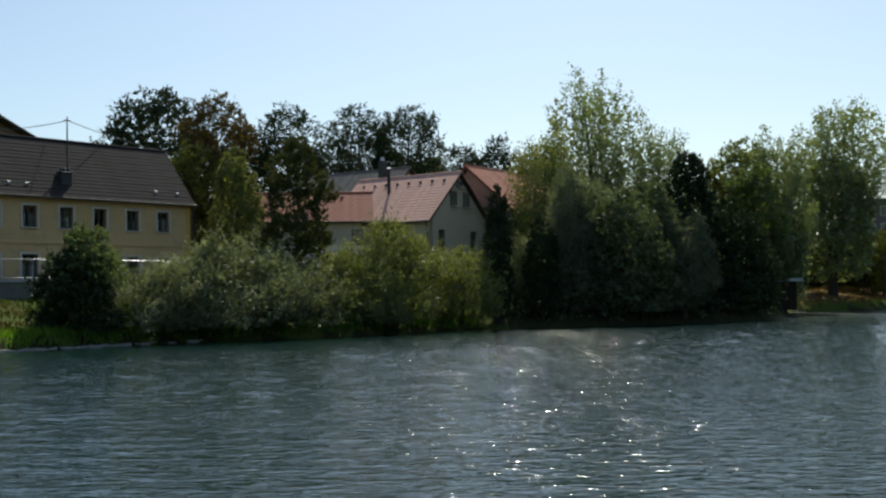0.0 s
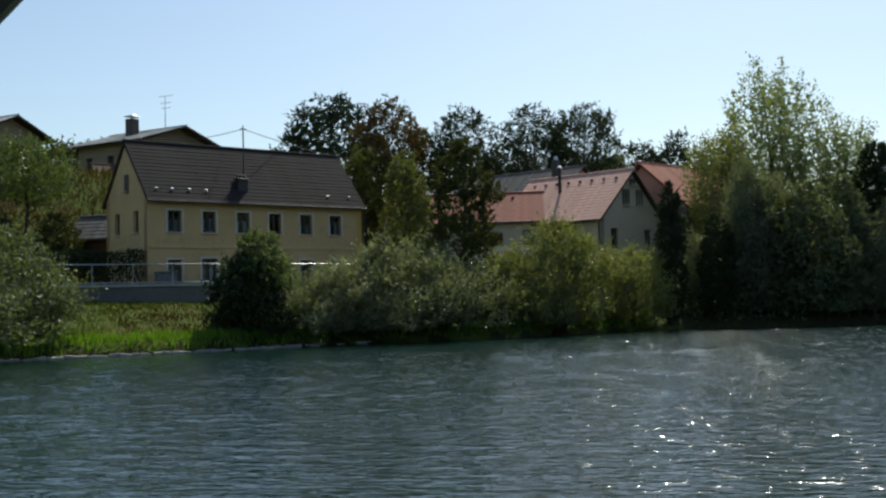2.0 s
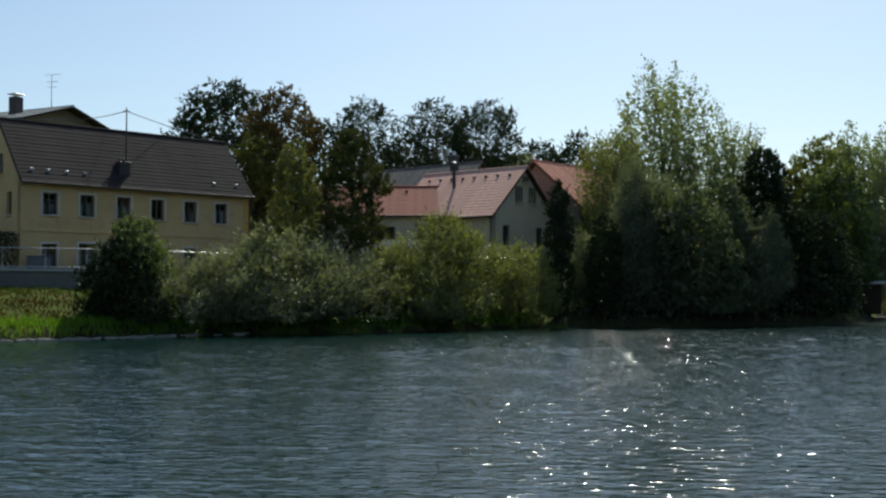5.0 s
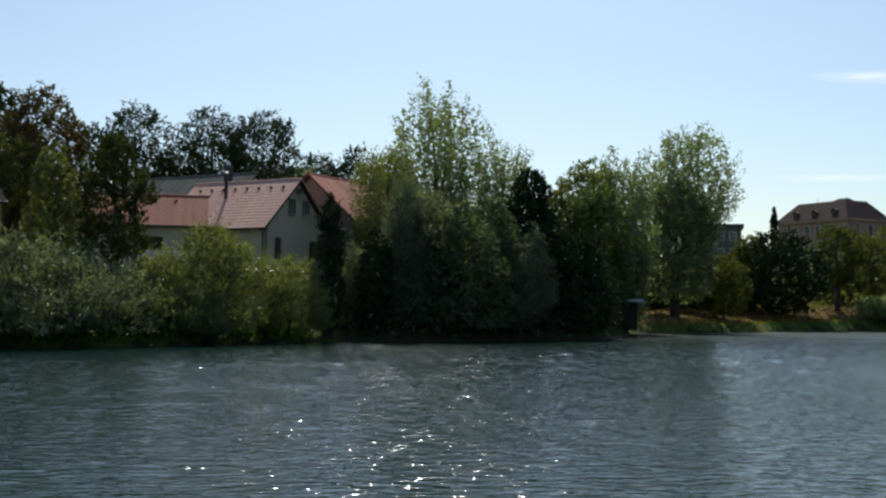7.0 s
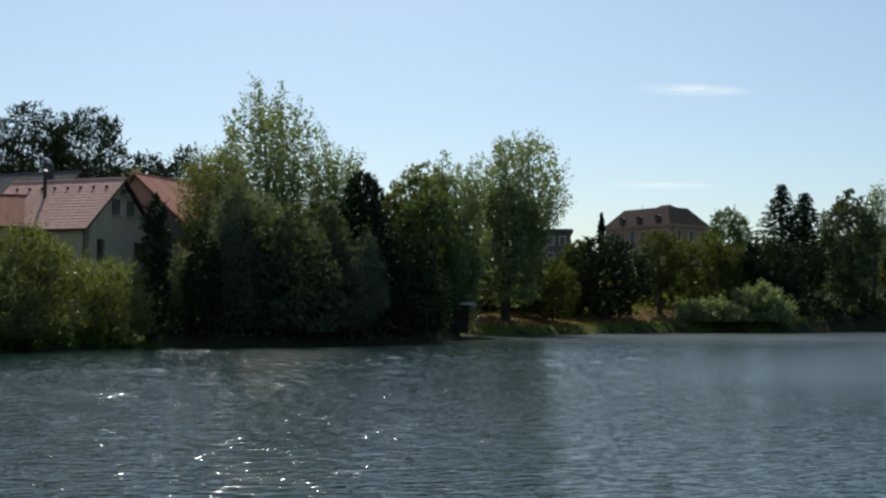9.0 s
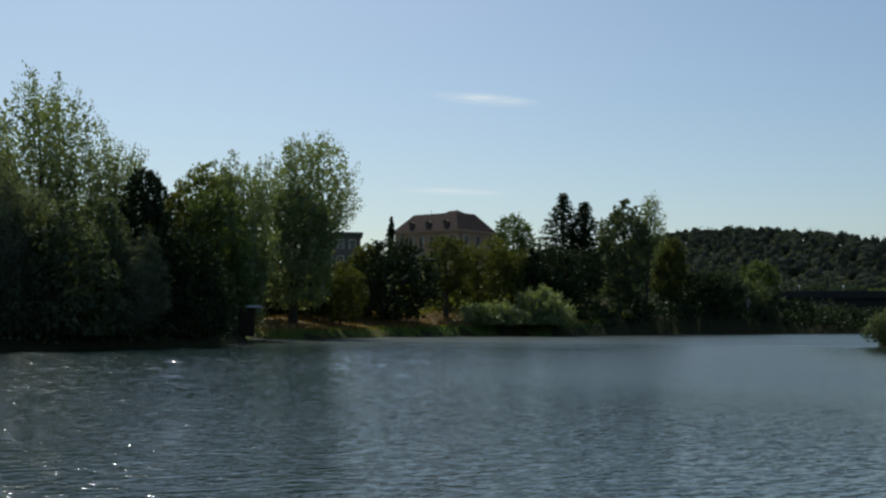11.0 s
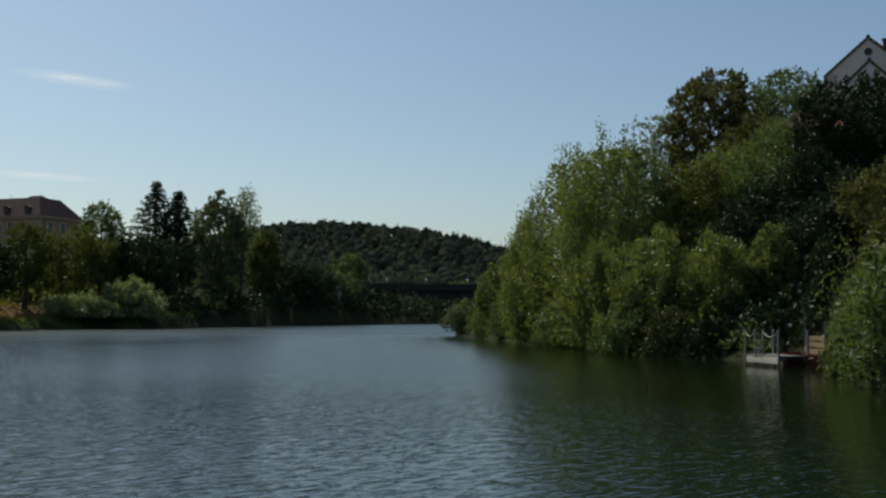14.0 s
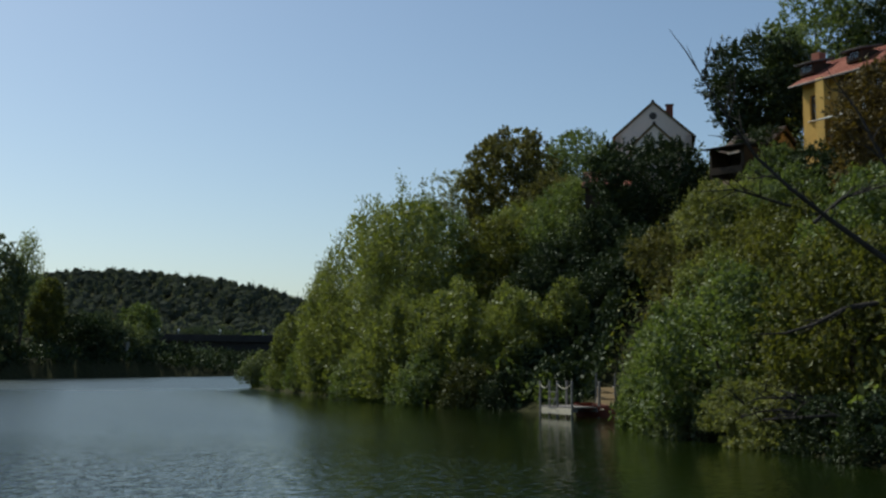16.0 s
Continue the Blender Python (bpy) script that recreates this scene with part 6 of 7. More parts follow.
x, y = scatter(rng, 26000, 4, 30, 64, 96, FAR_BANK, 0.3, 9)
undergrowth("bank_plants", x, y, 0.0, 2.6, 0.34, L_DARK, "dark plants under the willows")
x, y = scatter(rng, 14000, -12, 14, 64, 100, WALL_LINE, 0.5, 30)
undergrowth("garden_plants", x, y, 0.0, 1.6, 0.3, L_DARK, "dark garden plants round the red-roofed houses")
x, y = scatter(rng, 330000, 84, 262, 118, 230, FAR_BANK, 0.0, 5)
undergrowth("bank_plants", x, y, -0.2, 2.6, 0.6, L_DARK, "dark plants hanging over the water at the river bend")
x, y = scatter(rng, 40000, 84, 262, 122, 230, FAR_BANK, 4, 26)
undergrowth("bank_plants", x, y, 0.0, 5.0, 0.75, L_FAR_HAZE, "thicket along the river bend, haze greyed into its leaves")
x, y = scatter(rng, 12000, 44, 96, 108, 160, FAR_BANK, 6, 34)
undergrowth("bank_plants", x, y, 0.0, 3.0, 0.6, L_OLIVE, "olive bushes under the park trees")


# ---- far buildings ----
def block_windows(parent, face, xs, zs, w, h):
    for z in zs:
        for x in xs:
            window(parent, face @ pose(x, 0, z), w, h, 0, True, True)


mz = height(98, 200) - 0.5
mansion = thing("mansion", pose(93.0, 208.3, mz, 0, 0, -68.3), "large pinkish mansion with a brown mansard roof above the park", "building")
mh = 19.4 - mz
xs, zs = (1.8, 4.6, 7.4, 10.2, 13.0, 15.8), (mh - 3.0, mh - 6.6)
hl = [(x - 0.6, x + 0.6, z, z + 1.9) for x in xs for z in zs]
part("front_wall", wall_panel(17.5, -2, mh, hl, 0.5), PINK, mansion)
block_windows(mansion, Matrix(), xs, zs, 1.2, 1.9)
side_face = pose(17.5, 0.003, 0, 0, 0, 90)
xs = (2.0, 5.5, 9.0)
part("side_wall", wall_panel(11, -2, mh, [(x - 0.6, x + 0.6, z, z + 1.9) for x in xs for z in zs], 0.5), PINK, mansion, m=side_face)
block_windows(mansion, side_face, xs, zs, 1.2, 1.9)
part("back_wall", wall_panel(17.5, -2, mh, [], 0.5), PINK, mansion, m=pose(17.5, 11, 0, 0, 0, 180))
part("side_wall", wall_panel(11, -2, mh, [], 0.5), PINK, mansion, m=pose(0, 11, 0, 0, 0, -90))


def hipped(w, d, over, rise, inset):
    bm = bmesh.new()
    lo = [bm.verts.new(p) for p in ((-over, -over, 0), (w + over, -over, 0), (w + over, d + over, 0), (-over, d + over, 0))]
    hi = [bm.verts.new(p) for p in ((inset, inset, rise), (w - inset, inset, rise), (w - inset, d - inset, rise), (inset, d - inset, rise))]
    for i in range(4):
        bm.faces.new((lo[i], lo[(i + 1) % 4], hi[(i + 1) % 4], hi[i]))
    bm.faces.new(hi)
    bm.faces.new(lo[::-1])
    return bm


part("roof", hipped(17.0, 11, 0.5, 3.7, 2.7), MANSARD, mansion, m=pose(0, 0, mh))
part("cornice", strip([Vector(p) for p in ((-0.3, -0.3, 0), (17.8, -0.3, 0), (17.8, 11.3, 0))], -0.15, 0.3, mh - 0.45, mh - 0.02), PINK, mansion)
part("roof_cap", hipped(3.8, 2.4, 0.1, 0.7, 0.9), MANSARD, mansion, m=pose(9.2, 4.5, mh + 3.7))
for x in (4.0, 8.6, 13.4):
    dm = part("dormer", box((1.3, 2.0, 1.1), (x, 1.6, mh + 1.15), 0.03), MANSARD, mansion)
    part("dormer_roof", prism([(x - 0.85, mh + 1.7), (x + 0.85, mh + 1.7), (x, mh + 2.1)], 0.4, 3.0), OLDTILE, dm)
    part("dormer_window", box((0.8, 0.06, 0.8), (x, 0.58, mh + 1.15), 0.02), FRAMEWOOD, dm)
for x, y in ((5.0, 5.5), (12.0, 5.5)):
    part("finial", tube([(x, y, mh + 2.2), (x, y, mh + 4.8)], [0.1, 0.03], 6), DARKMETAL, mansion)

az_ = height(70, 181)
flats = thing("apartment_building", pose(67.4, 181.0, az_, 0, 0, -20), "grey apartment block with a dark flat roof", "building")
ah = 16.1 - az_
xs, zs = (1.2, 3.2, 5.2), (ah - 2.2, ah - 5.0)
part("front_wall", wall_panel(6.6, -2, ah, [(x - 0.5, x + 0.5, z, z + 1.4) for x in xs for z in zs], 0.4), DULLPLASTER, flats)
block_windows(flats, Matrix(), xs, zs, 1.0, 1.4)
part("side_wall", wall_panel(8, -2, ah, [], 0.4), DULLPLASTER, flats, m=pose(6.6, 0.003, 0, 0, 0, 90))
part("side_wall", wall_panel(8, -2, ah, [], 0.4), DULLPLASTER, flats, m=pose(0, 8, 0, 0, 0, -90))
part("back_wall", wall_panel(6.6, -2, ah, [], 0.4), DULLPLASTER, flats, m=pose(6.6, 8, 0, 0, 0, 180))
part("roof", box((7.4, 8.8, 0.6), (3.3, 4, ah + 0.3), 0.05), GREYTILE, flats)

# bridge
A, B = Vector((158, 229, 0)), Vector((236, 149, 0))
along = (B - A).normalized()
turn = math.degrees(math.atan2(along.y, along.x))
long = (B - A).length
bridge = thing("bridge", pose(A.x, A.y, 0, 0, 0, turn), "low concrete road bridge with a rail and lamps", "bridge")
part("deck", box((long, 7.5, 1.3), (long / 2, 0, 8.4), 0.05), DARKCONCRETE, bridge, "dark deck")
part("girder", box((long, 5.6, 2.6), (long / 2, 0, 6.5), 0.05), DARKCONCRETE, bridge, "dark deep girder")
part("parapet", box((long, 0.25, 0.4), (long / 2, -3.5, 9.25), 0.03), DARKCONCRETE, bridge)
part("parapet", box((long, 0.25, 0.35), (long / 2, 3.5, 9.23), 0.03), CONCRETE, bridge)
for x in (30, 56, 84):
    part("pier", box((1.6, 5.5, 10.5), (x, 0, 2.5), 0.3), CONCRETE, bridge)
for x in (42, 46.5, 56, 66):
    lamp = part("lamp_post", tube([(x, -3.5, 9.4), (x, -3.5, 10.15)], [0.08, 0.06], 8), STEEL, bridge)
    bm = bmesh.new()
    bmesh.ops.create_icosphere(bm, subdivisions=2, radius=0.28, matrix=Matrix.Translation((x, -3.5, 10.35)))
    part("lamp_globe", bm, LAMPGLASS, lamp, "white lamp globe")
part("mast", tube([(40.5, -3.4, 9.6), (40.5, -3.4, 12.4)], [0.1, 0.08], 8), STEEL, bridge)

marker = thing("river_marker", pose(138, 154.2, height(138, 154.2) - 0.2), "pale stone pillar on the far shore", "pillar")
part("shaft", box((0.75, 0.75, 3.6), (0, 0, 1.8), 0.08), STONE, marker)
part("cap", box((0.95, 0.95, 0.3), (0, 0, 3.75), 0.06), TRIM, marker)

hut = thing("hut", pose(27.9, 92.4, height(28.3, 93.4) - 0.3, 0, 0, -16), "small dark hut with a pale flat roof by the shore", "hut")
part("body", box((1.7, 2.0, 2.5), (0.85, 1.0, 1.2), 0.03), WOOD, hut)
part("fascia", box((2.6, 0.06, 0.22), (0.95, -0.3, 2.46), 0.01), CARPAINT, hut, "pale roof edge")
part("roof", box((2.2, 2.5, 0.12), (0.85, 1.0, 2.52), 0.02, None, pose(0, 0, 0, 3, 0, 0)), PALEROOF, hut, "pale flat sheet roof")
part("door", box((0.8, 0.06, 1.9), (0.85, -0.02, 1.0), 0.02), WOOD, hut)


# ---- street things ----
def car(m, label):
    c = thing("car", m, label, "car")
    body = [(-2.05, 0.32), (-2.1, 0.72), (-1.95, 0.86), (-1.1, 0.95), (1.25, 0.95), (1.95, 0.84), (2.1, 0.62), (2.08, 0.32)]
    bm = prism(body, -0.82, 0.82)
    bmesh.ops.bevel(bm, geom=list(bm.edges), offset=0.05, segments=2, affect="EDGES")
    part("body", bm, CARPAINT, c)
    bm = prism([(-1.75, 0.93), (-1.35, 1.36), (-0.95, 1.46), (0.35, 1.44), (1.15, 0.93)], -0.68, 0.68)
    bmesh.ops.bevel(bm, geom=list(bm.edges), offset=0.05, segments=2, affect="EDGES")
    part("cabin", bm, CARPAINT, c)
    for s in (-1, 1):
        part("side_window", prism([(-1.5, 0.98), (-1.25, 1.32), (0.3, 1.34), (0.85, 0.98)], s * 0.69 - 0.012, s * 0.69 + 0.012), GLASS, c)
    part("windscreen", box((0.85, 1.2, 0.02), (0.8, 0, 1.22), 0.005, None, pose(0, 0, 0, 0, 32, 0)), GLASS, c)
    for x in (-1.3, 1.3):
        for y in (-0.78, 0.78):
            bm = bmesh.new()
            bmesh.ops.create_cone(bm, cap_ends=True, segments=18, radius1=0.32, radius2=0.32, depth=0.2, matrix=Matrix.Translation((x, y, 0.32)) @ Matrix.Rotation(math.pi / 2, 4, "X"))
            wheel = part("wheel", bm, RUBBER, c)
            bm = bmesh.new()
            bmesh.ops.create_cone(bm, cap_ends=True, segments=14, radius1=0.19, radius2=0.19, depth=0.22, matrix=Matrix.Translation((x, y, 0.32)) @ Matrix.Rotation(math.pi / 2, 4, "X"))
            part("rim", bm, STEEL, wheel)
    for s in (-0.6, 0.6):
        part("headlight", box((0.08, 0.34, 0.14), (2.04, s, 0.7), 0.03), LAMPGLASS, c)
    return c


car(pose(-9.6, 67.1, 3.17, 0, 0, 42), "white parked car on the street behind the shrubs")
bin_ = thing("waste_bin", pose(-23.7, 54.9, 3.16, 0, 0, STREET), "dark plastic waste bin beside the house wall", "bin")
part("body", box((1.1, 0.5, 0.55), (0.6, -0.35, 0.3), 0.05), CANVAS, bin_)
part("lid", box((1.16, 0.56, 0.07), (0.6, -0.35, 0.61), 0.02), CANVAS, bin_)

# ---- near bank: landing stage, boat, houses, dead tree ----
F1, F2 = Vector((46.1, 24.75, 0)), Vector((44.9, 22.6, 0))
ax = (F2 - F1).normalized()
stage = thing("landing_stage", pose(F1.x, F1.y, 0, 0, 0, math.degrees(math.atan2(ax.y, ax.x))), "grey wooden landing stage with chains between posts", "landing stage")
W = (F2 - F1).length
for k in range(9):
    part("plank", box((W / 9 - 0.02, 1.5, 0.05), (W * (k + 0.5) / 9, 0.75, 0.43), 0.006), GREYWOOD, stage)
# paler wood than the rest stands for sun on the front
part("fascia", box((W - 0.25, 0.05, 0.26), (W / 2 + 0.12, -0.03, 0.26), 0.01), PALEWOOD, stage, "front board, sunlight put into its pale colour")
for y in (0.2, 1.3):
    part("beam", box((W, 0.14, 0.16), (W / 2, y, 0.32), 0.01), GREYWOOD, stage)
posts = (0.06, 0.78, 1.36, W - 0.06)
for x in posts:
    part("post", box((0.085, 0.085, 2.4), (x, 0.02, 0.3), 0.015), GREYWOOD, stage)
for x in (0.06, W - 0.06):
    part("post", box((0.1, 0.1, 2.4), (x, 1.4, 0.3), 0.015), GREYWOOD, stage)
for a, b in ((posts[0], posts[1]), (posts[2], posts[3])):
    pts = [(a + (b - a) * i / 10, 0.0, 1.42 - 0.9 * (i / 10) * (1 - i / 10)) for i in range(11)]
    part("chain", tube(pts, [0.022] * 11, 6), PALEWOOD, stage, "pale hanging rope chain")
for z in (0.15, 0.4, 0.75, 1.05):
    part("ladder_rung", tube([(posts[1], -0.05, z), (posts[2], -0.05, z)], [0.02, 0.02], 6), GREYWOOD, stage)
part("strut", tube([(1.05, 0.05, 0.45), (1.3, 0.05, 1.3)], [0.03, 0.03], 6), GREYWOOD, stage)

boat = thing("rowing_boat", pose(46.6, 21.95, 0.0, 0, 0, -118), "faded red wooden rowing boat beside the landing stage", "boat")
bm = bmesh.new()
ribs = []
for i in range(9):
    f = i / 8
    x = -1.5 + 3.0 * f
    w = 0.62 * math.sin(math.pi * min(1, 0.22 + 0.78 * f * 0.98)) ** 0.7 + 0.02
    ribs.append([bm.verts.new((x, s * w * k, z)) for s, k, z in ((-1, 1, 0.48 + 0.1 * (2 * f - 1) ** 2), (-1, 0.75, 0.0), (0, 0, -0.12), (1, 0.75, 0.0), (1, 1, 0.48 + 0.1 * (2 * f - 1) ** 2))])
for r, s in zip(ribs, ribs[1:]):
    for k in range(4):
        bm.faces.new((r[k], s[k], s[k + 1], r[k + 1]))
bm.faces.new(ribs[0])
bm.faces.new(ribs[-1][::-1])
bmesh.ops.solidify(bm, geom=list(bm.faces), thickness=0.04)
part("hull", bm, REDPAINT, boat)
for x in (-0.7, 0.5):
    part("bench", box((0.25, 1.05, 0.04), (x, 0, 0.36), 0.008), PALEWOOD, boat)
part("bow_deck", box((0.55, 0.5, 0.04), (1.1, 0, 0.5), 0.01), PALEWOOD, boat)

ramp_ = thing("ramp", pose(48.2, 22.6, 0.42, 0, 0, 24), "steep tan plank ramp from the landing stage up the bank", "ramp")
for k in range(3):
    part("plank", box((0.62, 0.8, 0.05), (0.5 + 0.66 * k, 0, 0.12 + 0.26 * k), 0.01, None, pose(0, 0, 0, 0, -21, 0)), TANWOOD, ramp_)
for s in (-0.5, 0.5):
    part("stringer", tube([(0.1, s * 0.72, -0.1), (2.3, s * 0.72, 0.78)], [0.06, 0.06], 6), GREYWOOD, ramp_)
    for k in (1, 2):
        part("post", box((0.08, 0.08, 1.0), (0.4 + 0.75 * k, s * 0.84, 0.3 + 0.3 * k), 0.01), GREYWOOD, ramp_)

white = gable_house("house", pose(78.9, 29.5, 15.75, 0, 0, 21.7), 9.0, 5.4, 3.1, 2.4, WHITEPLASTER, OLDTILE, "pale gabled house high above the river", over=0.2, rake=0.1, base=4, surround=False, holes_left=[(3.4, 2.0, 0.6, 0.9)])
part("oculus", tube([(-0.03, 2.7, 4.55), (0.02, 2.7, 4.55)], [0.27, 0.27], 16), DARKMETAL, white, "small round window")
part("chimney", box((0.5, 0.5, 1.3), (1.6, 1.5, 5.0), 0.02), DEEPRED, white, "red brick chimney")
part("chimney_cap", box((0.62, 0.62, 0.08), (1.6, 1.5, 5.68), 0.02), DARKMETAL, white)
annex = gable_house("house_annex", pose(75.2, 29.2, 14.6, 0, 0, 21.7), 3.6, 3.1, 2.75, 1.5, WHITEPLASTER, OLDTILE, "small pale gabled annex before the white house", over=0.15, rake=0.08, base=4, surround=False)
lowred = gable_house("outbuilding", pose(74.0, 35.6, 13.9, 0, 0, -70), 4.0, 3.0, 1.0, 1.0, WOOD, REDPAINT, "low outbuilding with a red tiled roof", over=0.3, rake=0.2, base=0.6, surround=False)

ochre = gable_house("house", pose(67.8, 18.8, 14.1, 0, 0, -116.7), 12.0, 5.4, 4.55, 1.55, OCHRE, DEEPRED, "ochre house with a red tiled roof on the hill", over=0.55, rake=0.5, base=4, surround=False,
                    holes_front=[(0.9, 2.2, 0.8, 1.5), (4.6, 2.0, 1.6, 1.9), (8.0, 2.0, 1.0, 1.5)])
part("bay_pillar", box((0.6, 0.5, 4.4), (1.75, -0.4, 2.2), 0.02), OCHRE, ochre, "bright ochre pillar")
part("awning", box((2.8, 1.6, 0.08), (3.7, -0.9, 1.95), 0.02, None, pose(0, 0, 0, 18, 0, 0)), PALEROOF, ochre, "pale tilted awning sheet")
# flat dark board painted in for a recess and its shade
part("loggia", box((1.7, 0.08, 1.5), (3.4, -0.03, 3.55), 0.02), WOOD, ochre, "dark board standing for the shaded loggia opening")
part("porch_wall", box((2.6, 1.2, 1.4), (4.2, -0.65, 0.6), 0.03), WOOD, ochre)
for x in (-0.1, 3.2):
    dm = part("dormer", box((1.0, 1.6, 0.8), (x, 1.3, 5.55), 0.02), WOOD, ochre)
    part("dormer_roof", box((1.4, 2.0, 0.1), (x, 1.2, 6.02), 0.02, None, pose(0, 0, 0, 14, 0, 0)), GREYTILE, dm)
    part("dormer_window", box((0.7, 0.04, 0.5), (x, 0.48, 5.55), 0.01), GLASS, dm)
part("chimney", box((0.6, 0.6, 1.1), (-0.2, 1.7, 6.1), 0.03), DEEPRED, ochre, "red brick chimney")
cottage = gable_house("cottage", pose(70.4, 24.5, 13.5, 0, 0, -112), 3.4, 3.0, 2.0, 1.1, TAN, OLDTILE, "low tan cottage with a brown tiled roof on the hill", over=0.4, rake=0.3, base=4, surround=False, holes_front=[(0.9, 0.7, 0.7, 1.0), (2.5, 0.7, 0.7, 1.0)])
for house_ in (white, annex):
    for o in house_.children:
        if o.name.startswith("roof_slope"):
            o.data.materials[0] = TANWOOD
hs2 = thing("garden_shed", pose(66.3, 23.9, 13.4, 0, 0, -105), "dark open wooden shed on the hill", "shed")
for x in (0.06, 2.14):
    for y in (0.06, 2.0):
        part("post", box((0.12, 0.12, 4.2), (x, y, -0.5), 0.01), WOOD, hs2)
part("back_wall", box((2.2, 0.06, 1.6), (1.1, 2.09, 0.8), 0.01), WOOD, hs2)
for x in (-0.04, 2.24):
    part("side_wall", box((0.06, 2.0, 1.6), (x, 1.05, 0.8), 0.01), WOOD, hs2)
part("front_board", box((2.2, 0.05, 0.4), (1.1, -0.04, 0.2), 0.01), WOOD, hs2)
part("roof", box((2.8, 2.9, 0.09), (1.1, 1.0, 1.72), 0.02, None, pose(0, 0, 0, 8, 0, 0)), BROWNTILE, hs2)

dead = thing("dead_tree", pose(33.4, 6.9, height(33.4, 6.9) - 0.2), "bare dead tree leaning over the water", "tree")
D0 = dead.matrix_basis.translation
part("trunk", tube([(0, 0, 0), (-0.1, 0.05, 1.2), (-0.4, 0.35, 2.6), (32.28 - D0.x, 7.98 - D0.y, 4.74 - D0.z)], [0.22, 0.18, 0.13, 0.095], 9), DEADBARK, dead)
main = [Vector(p) - D0 for p in ((32.28, 7.98, 4.74), (31.54, 9.09, 5.70), (30.84, 9.85, 6.44), (30.63, 10.6, 7.25), (29.96, 11.08, 8.17), (29.25, 11.6, 9.29), (29.17, 11.85, 9.94))]
part("bough", tube(main, [0.08, 0.062, 0.05, 0.038, 0.026, 0.015, 0.006], 8), DEADBARK, dead)
low_bough = [Vector(p) - D0 for p in ((32.9, 7.2, 3.2), (32.27, 8.01, 3.70), (32.10, 8.88, 3.57), (31.92, 9.66, 3.15), (31.74, 10.32, 2.94), (31.3, 11.0, 2.9))]
part("bough", tube(low_bough, [0.1, 0.085, 0.068, 0.048, 0.03, 0.009], 8), DEADBARK, dead)
pale_bough = [Vector(p) - D0 for p in ((34.99, 10.96, 6.62), (34.26, 11.7, 6.88), (33.7, 12.16, 7.02), (33.04, 12.9, 6.92))]
part("bough", tube(pale_bough, [0.05, 0.036, 0.025, 0.008], 7), DEADBARK, dead)
side_bough = [Vector(p) - D0 for p in ((35.14, 10.38, 6.13), (35.51, 9.68, 6.82), (35.73, 9.12, 7.03), (36.31, 8.17, 7.29))]
part("bough", tube(side_bough, [0.06, 0.05, 0.035, 0.01], 7), DEADBARK, dead)
high_bough = [Vector(p) - D0 for p in ((36.2, 7.2, 5.4), (36.3, 8.3, 7.2), (36.17, 8.93, 8.5), (36.1, 9.27, 9.34), (36.01, 9.7, 10.04), (35.9, 10.2, 10.9))]
part("bough", tube(high_bough, [0.07, 0.06, 0.048, 0.035, 0.022, 0.008], 7), DEADBARK, dead)
rnd = random.Random(77)
for path, count in ((main, 18), (low_bough, 14), (pale_bough, 7), (side_bough, 7), (high_bough, 9)):
    for k in range(count):
        i = rnd.randrange(0, len(path) - 2)
        a = path[i].lerp(path[i + 1], rnd.random())
        d = (path[i + 1] - path[i]).normalized()
        w = (d + Vector((rnd.uniform(-1, 1), rnd.uniform(-1, 1), rnd.uniform(-0.7, 0.8)))).normalized()
        ln = rnd.uniform(0.45, 1.3)
        b = a + w * ln * 0.5 + Vector((0, 0, rnd.uniform(-0.12, 0.15)))
        c = b + (w + Vector((rnd.uniform(-0.5, 0.5), rnd.uniform(-0.5, 0.5), rnd.uniform(-0.3, 0.5)))).normalized() * ln * 0.5
        tw = part("branch", tube([a, b, c], [0.022, 0.015, 0.006], 5), DEADBARK, dead)
        e = b + (c - b) * 0.4
        part("twig", tube([e, e + Vector((rnd.uniform(-0.3, 0.3), rnd.uniform(-0.3, 0.3), rnd.uniform(-0.2, 0.3)))], [0.012, 0.005], 4), DEADBARK, tw)

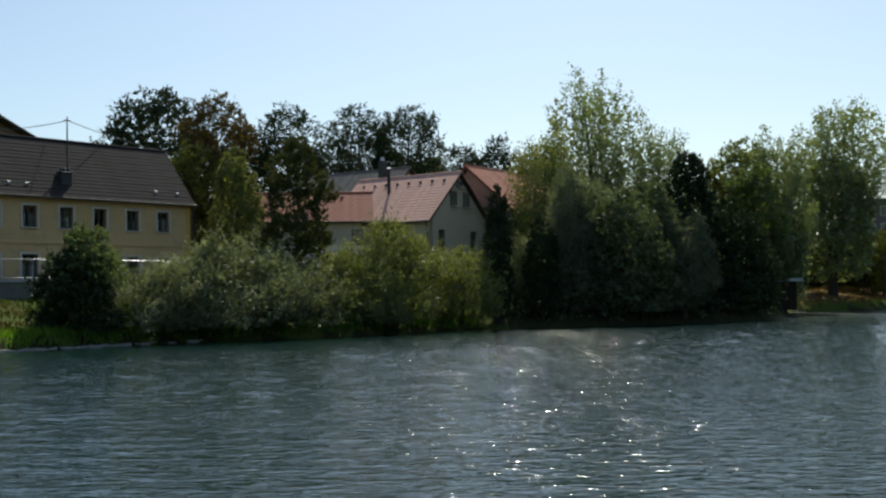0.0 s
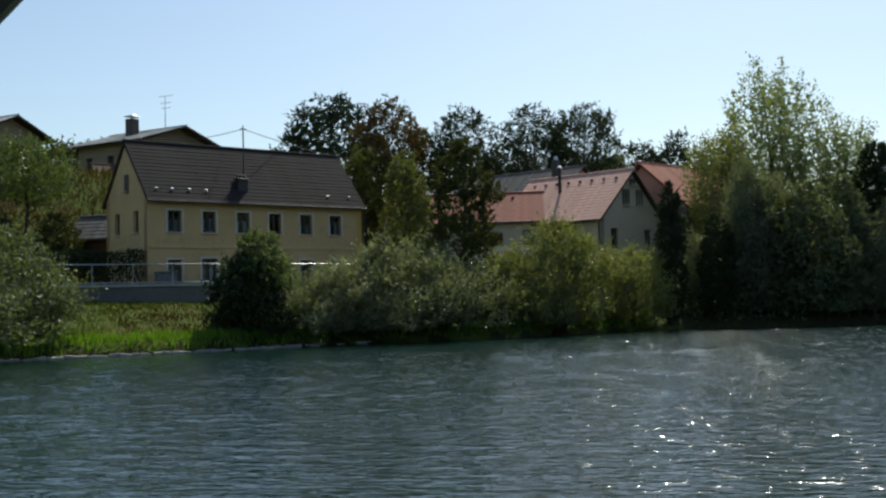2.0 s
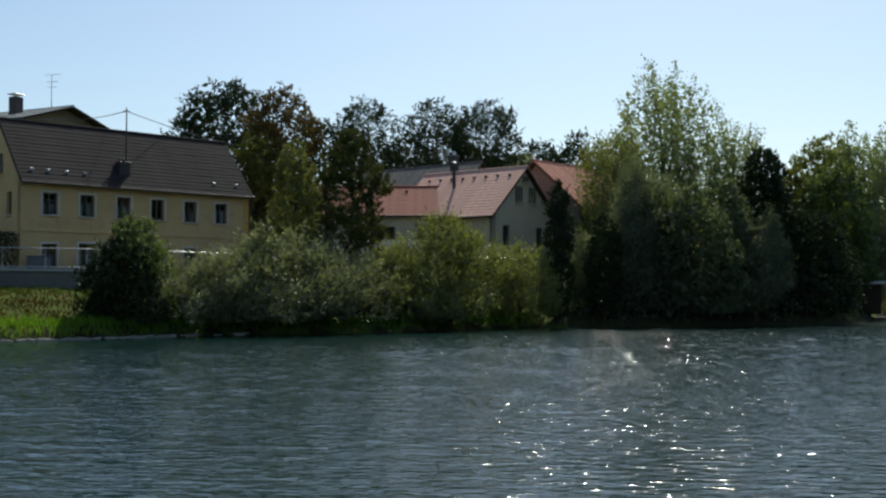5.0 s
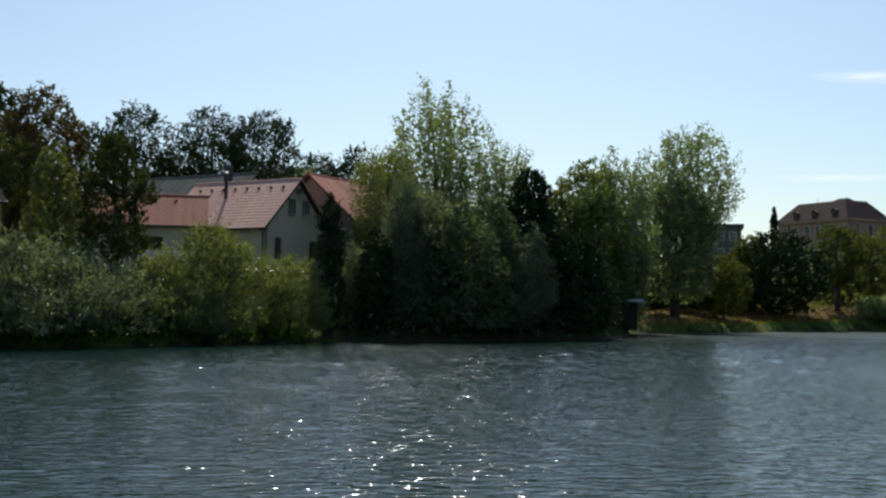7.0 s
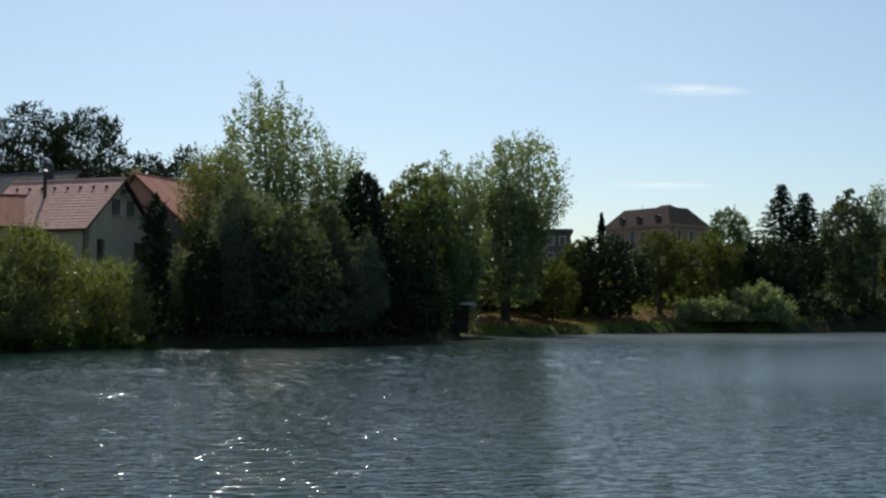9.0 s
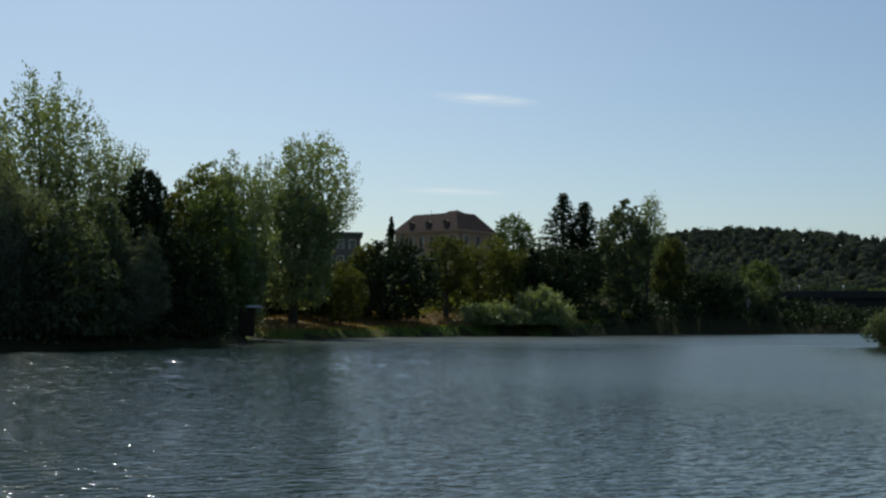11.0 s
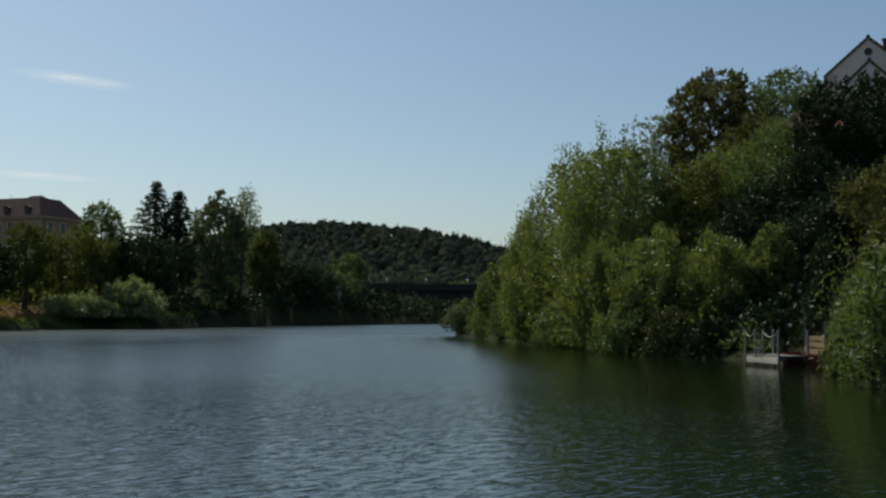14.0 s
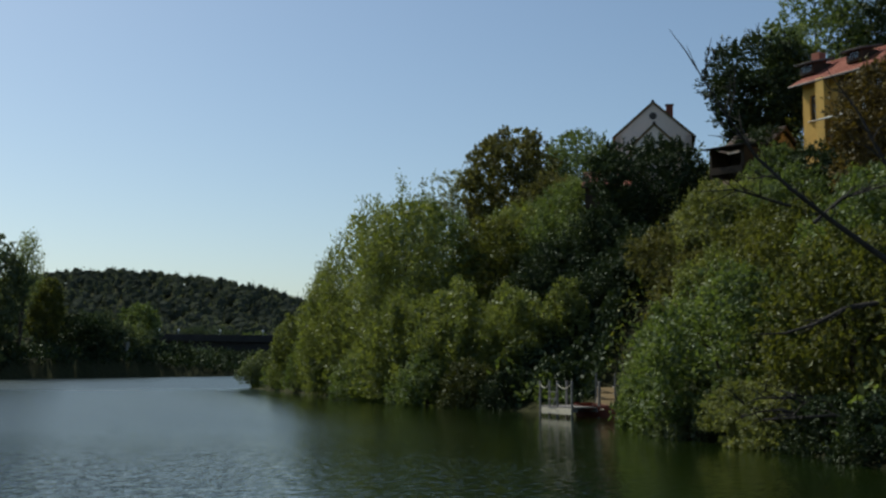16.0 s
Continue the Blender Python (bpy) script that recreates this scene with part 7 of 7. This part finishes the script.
# fallen dead boughs at the waterline
for k, (x, y, r, ln) in enumerate(((33.6, 9.4, 150, 3.4), (32.6, 8.2, 120, 2.8), (34.4, 10.4, 165, 2.6), (31.9, 8.9, 140, 3.2), (30.9, 7.9, 128, 3.0), (32.3, 9.6, 172, 2.4))):
    b = thing("fallen_branch", pose(x, y, max(0.15, height(x, y)), 0, 0, r), "grey dead branch lying over the waterline", "branch", "fallen branches")
    path = [Vector((ln * f, rnd.uniform(-0.22, 0.22), 0.1 + 0.45 * math.sin(2.2 * f) + rnd.uniform(-0.1, 0.1))) for f in (0, 0.2, 0.38, 0.6, 0.8, 1)]
    part("wood", tube(path, [0.07, 0.058, 0.045, 0.034, 0.02, 0.006], 7), DEADBARK, b)
    for j in range(9):
        i = rnd.randrange(1, 5)
        c = path[i].lerp(path[i + 1], rnd.random())
        d = Vector((rnd.uniform(0.1, 0.7), rnd.uniform(-0.5, 0.5), rnd.uniform(-0.25, 0.5)))
        part("twig", tube([c, c + d * 0.5 + Vector((0, 0, 0.06)), c + d * rnd.uniform(0.8, 1.3)], [0.018, 0.012, 0.004], 5), DEADBARK, b)

# canopy of the camera's own boat, built large and far off; posts added unseen
edge_a, edge_b = Vector((-11.3, 21.55, 8.62)), Vector((-20.1, 31.05, 8.62))
ex = (edge_b - edge_a).normalized()
canopy = thing("boat_canopy", pose(edge_a.x, edge_a.y, 0, 0, 0, math.degrees(math.atan2(ex.y, ex.x))), "dark canvas canopy of the camera's own boat, built far off", "canopy")
part("sheet", box((15.0, 8.0, 0.12), (7.2, 4.02, 8.68), 0.02), CANVAS, canopy)
part("edge_hem", tube([(-0.3, 0, 8.63), (14.7, 0, 8.63)], [0.08, 0.08], 8), STEEL, canopy, "pale metal edge rail")
for x, y in ((14.3, 0.4), (14.3, 7.6), (6.5, 7.7)):
    part("post", tube([(x, y, -2.5), (x, y, 8.65)], [0.09, 0.09], 8), STEEL, canopy)


# ---- thin clouds ----
def cloud(a, b, tall, label):
    a, b = Vector(a), Vector(b)
    u = b - a
    side = u.normalized()
    up = Vector((0, 0, 1)) - side * side.z
    m = Matrix.Translation((a + b) / 2) @ Matrix((side, up.normalized(), side.cross(up).normalized())).transposed().to_4x4()
    bm = bmesh.new()
    bmesh.ops.create_grid(bm, x_segments=16, y_segments=6, size=1, matrix=Matrix.Diagonal((u.length * 0.62, tall, 1, 1)))
    for v in bm.verts:
        v.co.z = 6 * math.sin(v.co.x * 0.02)
    ob = part("cloud", bm, CLOUD, None, m=m)
    return tagged(ob, label, "cloud", "clouds", "structure")


cloud((1298, 2708, 618), (1538, 2579, 594), 20, "small bright wisp of cloud in a clear sky")
cloud((1211, 2748, 354), (1474, 2617, 344), 12, "faint long wisp of cloud low in the sky")
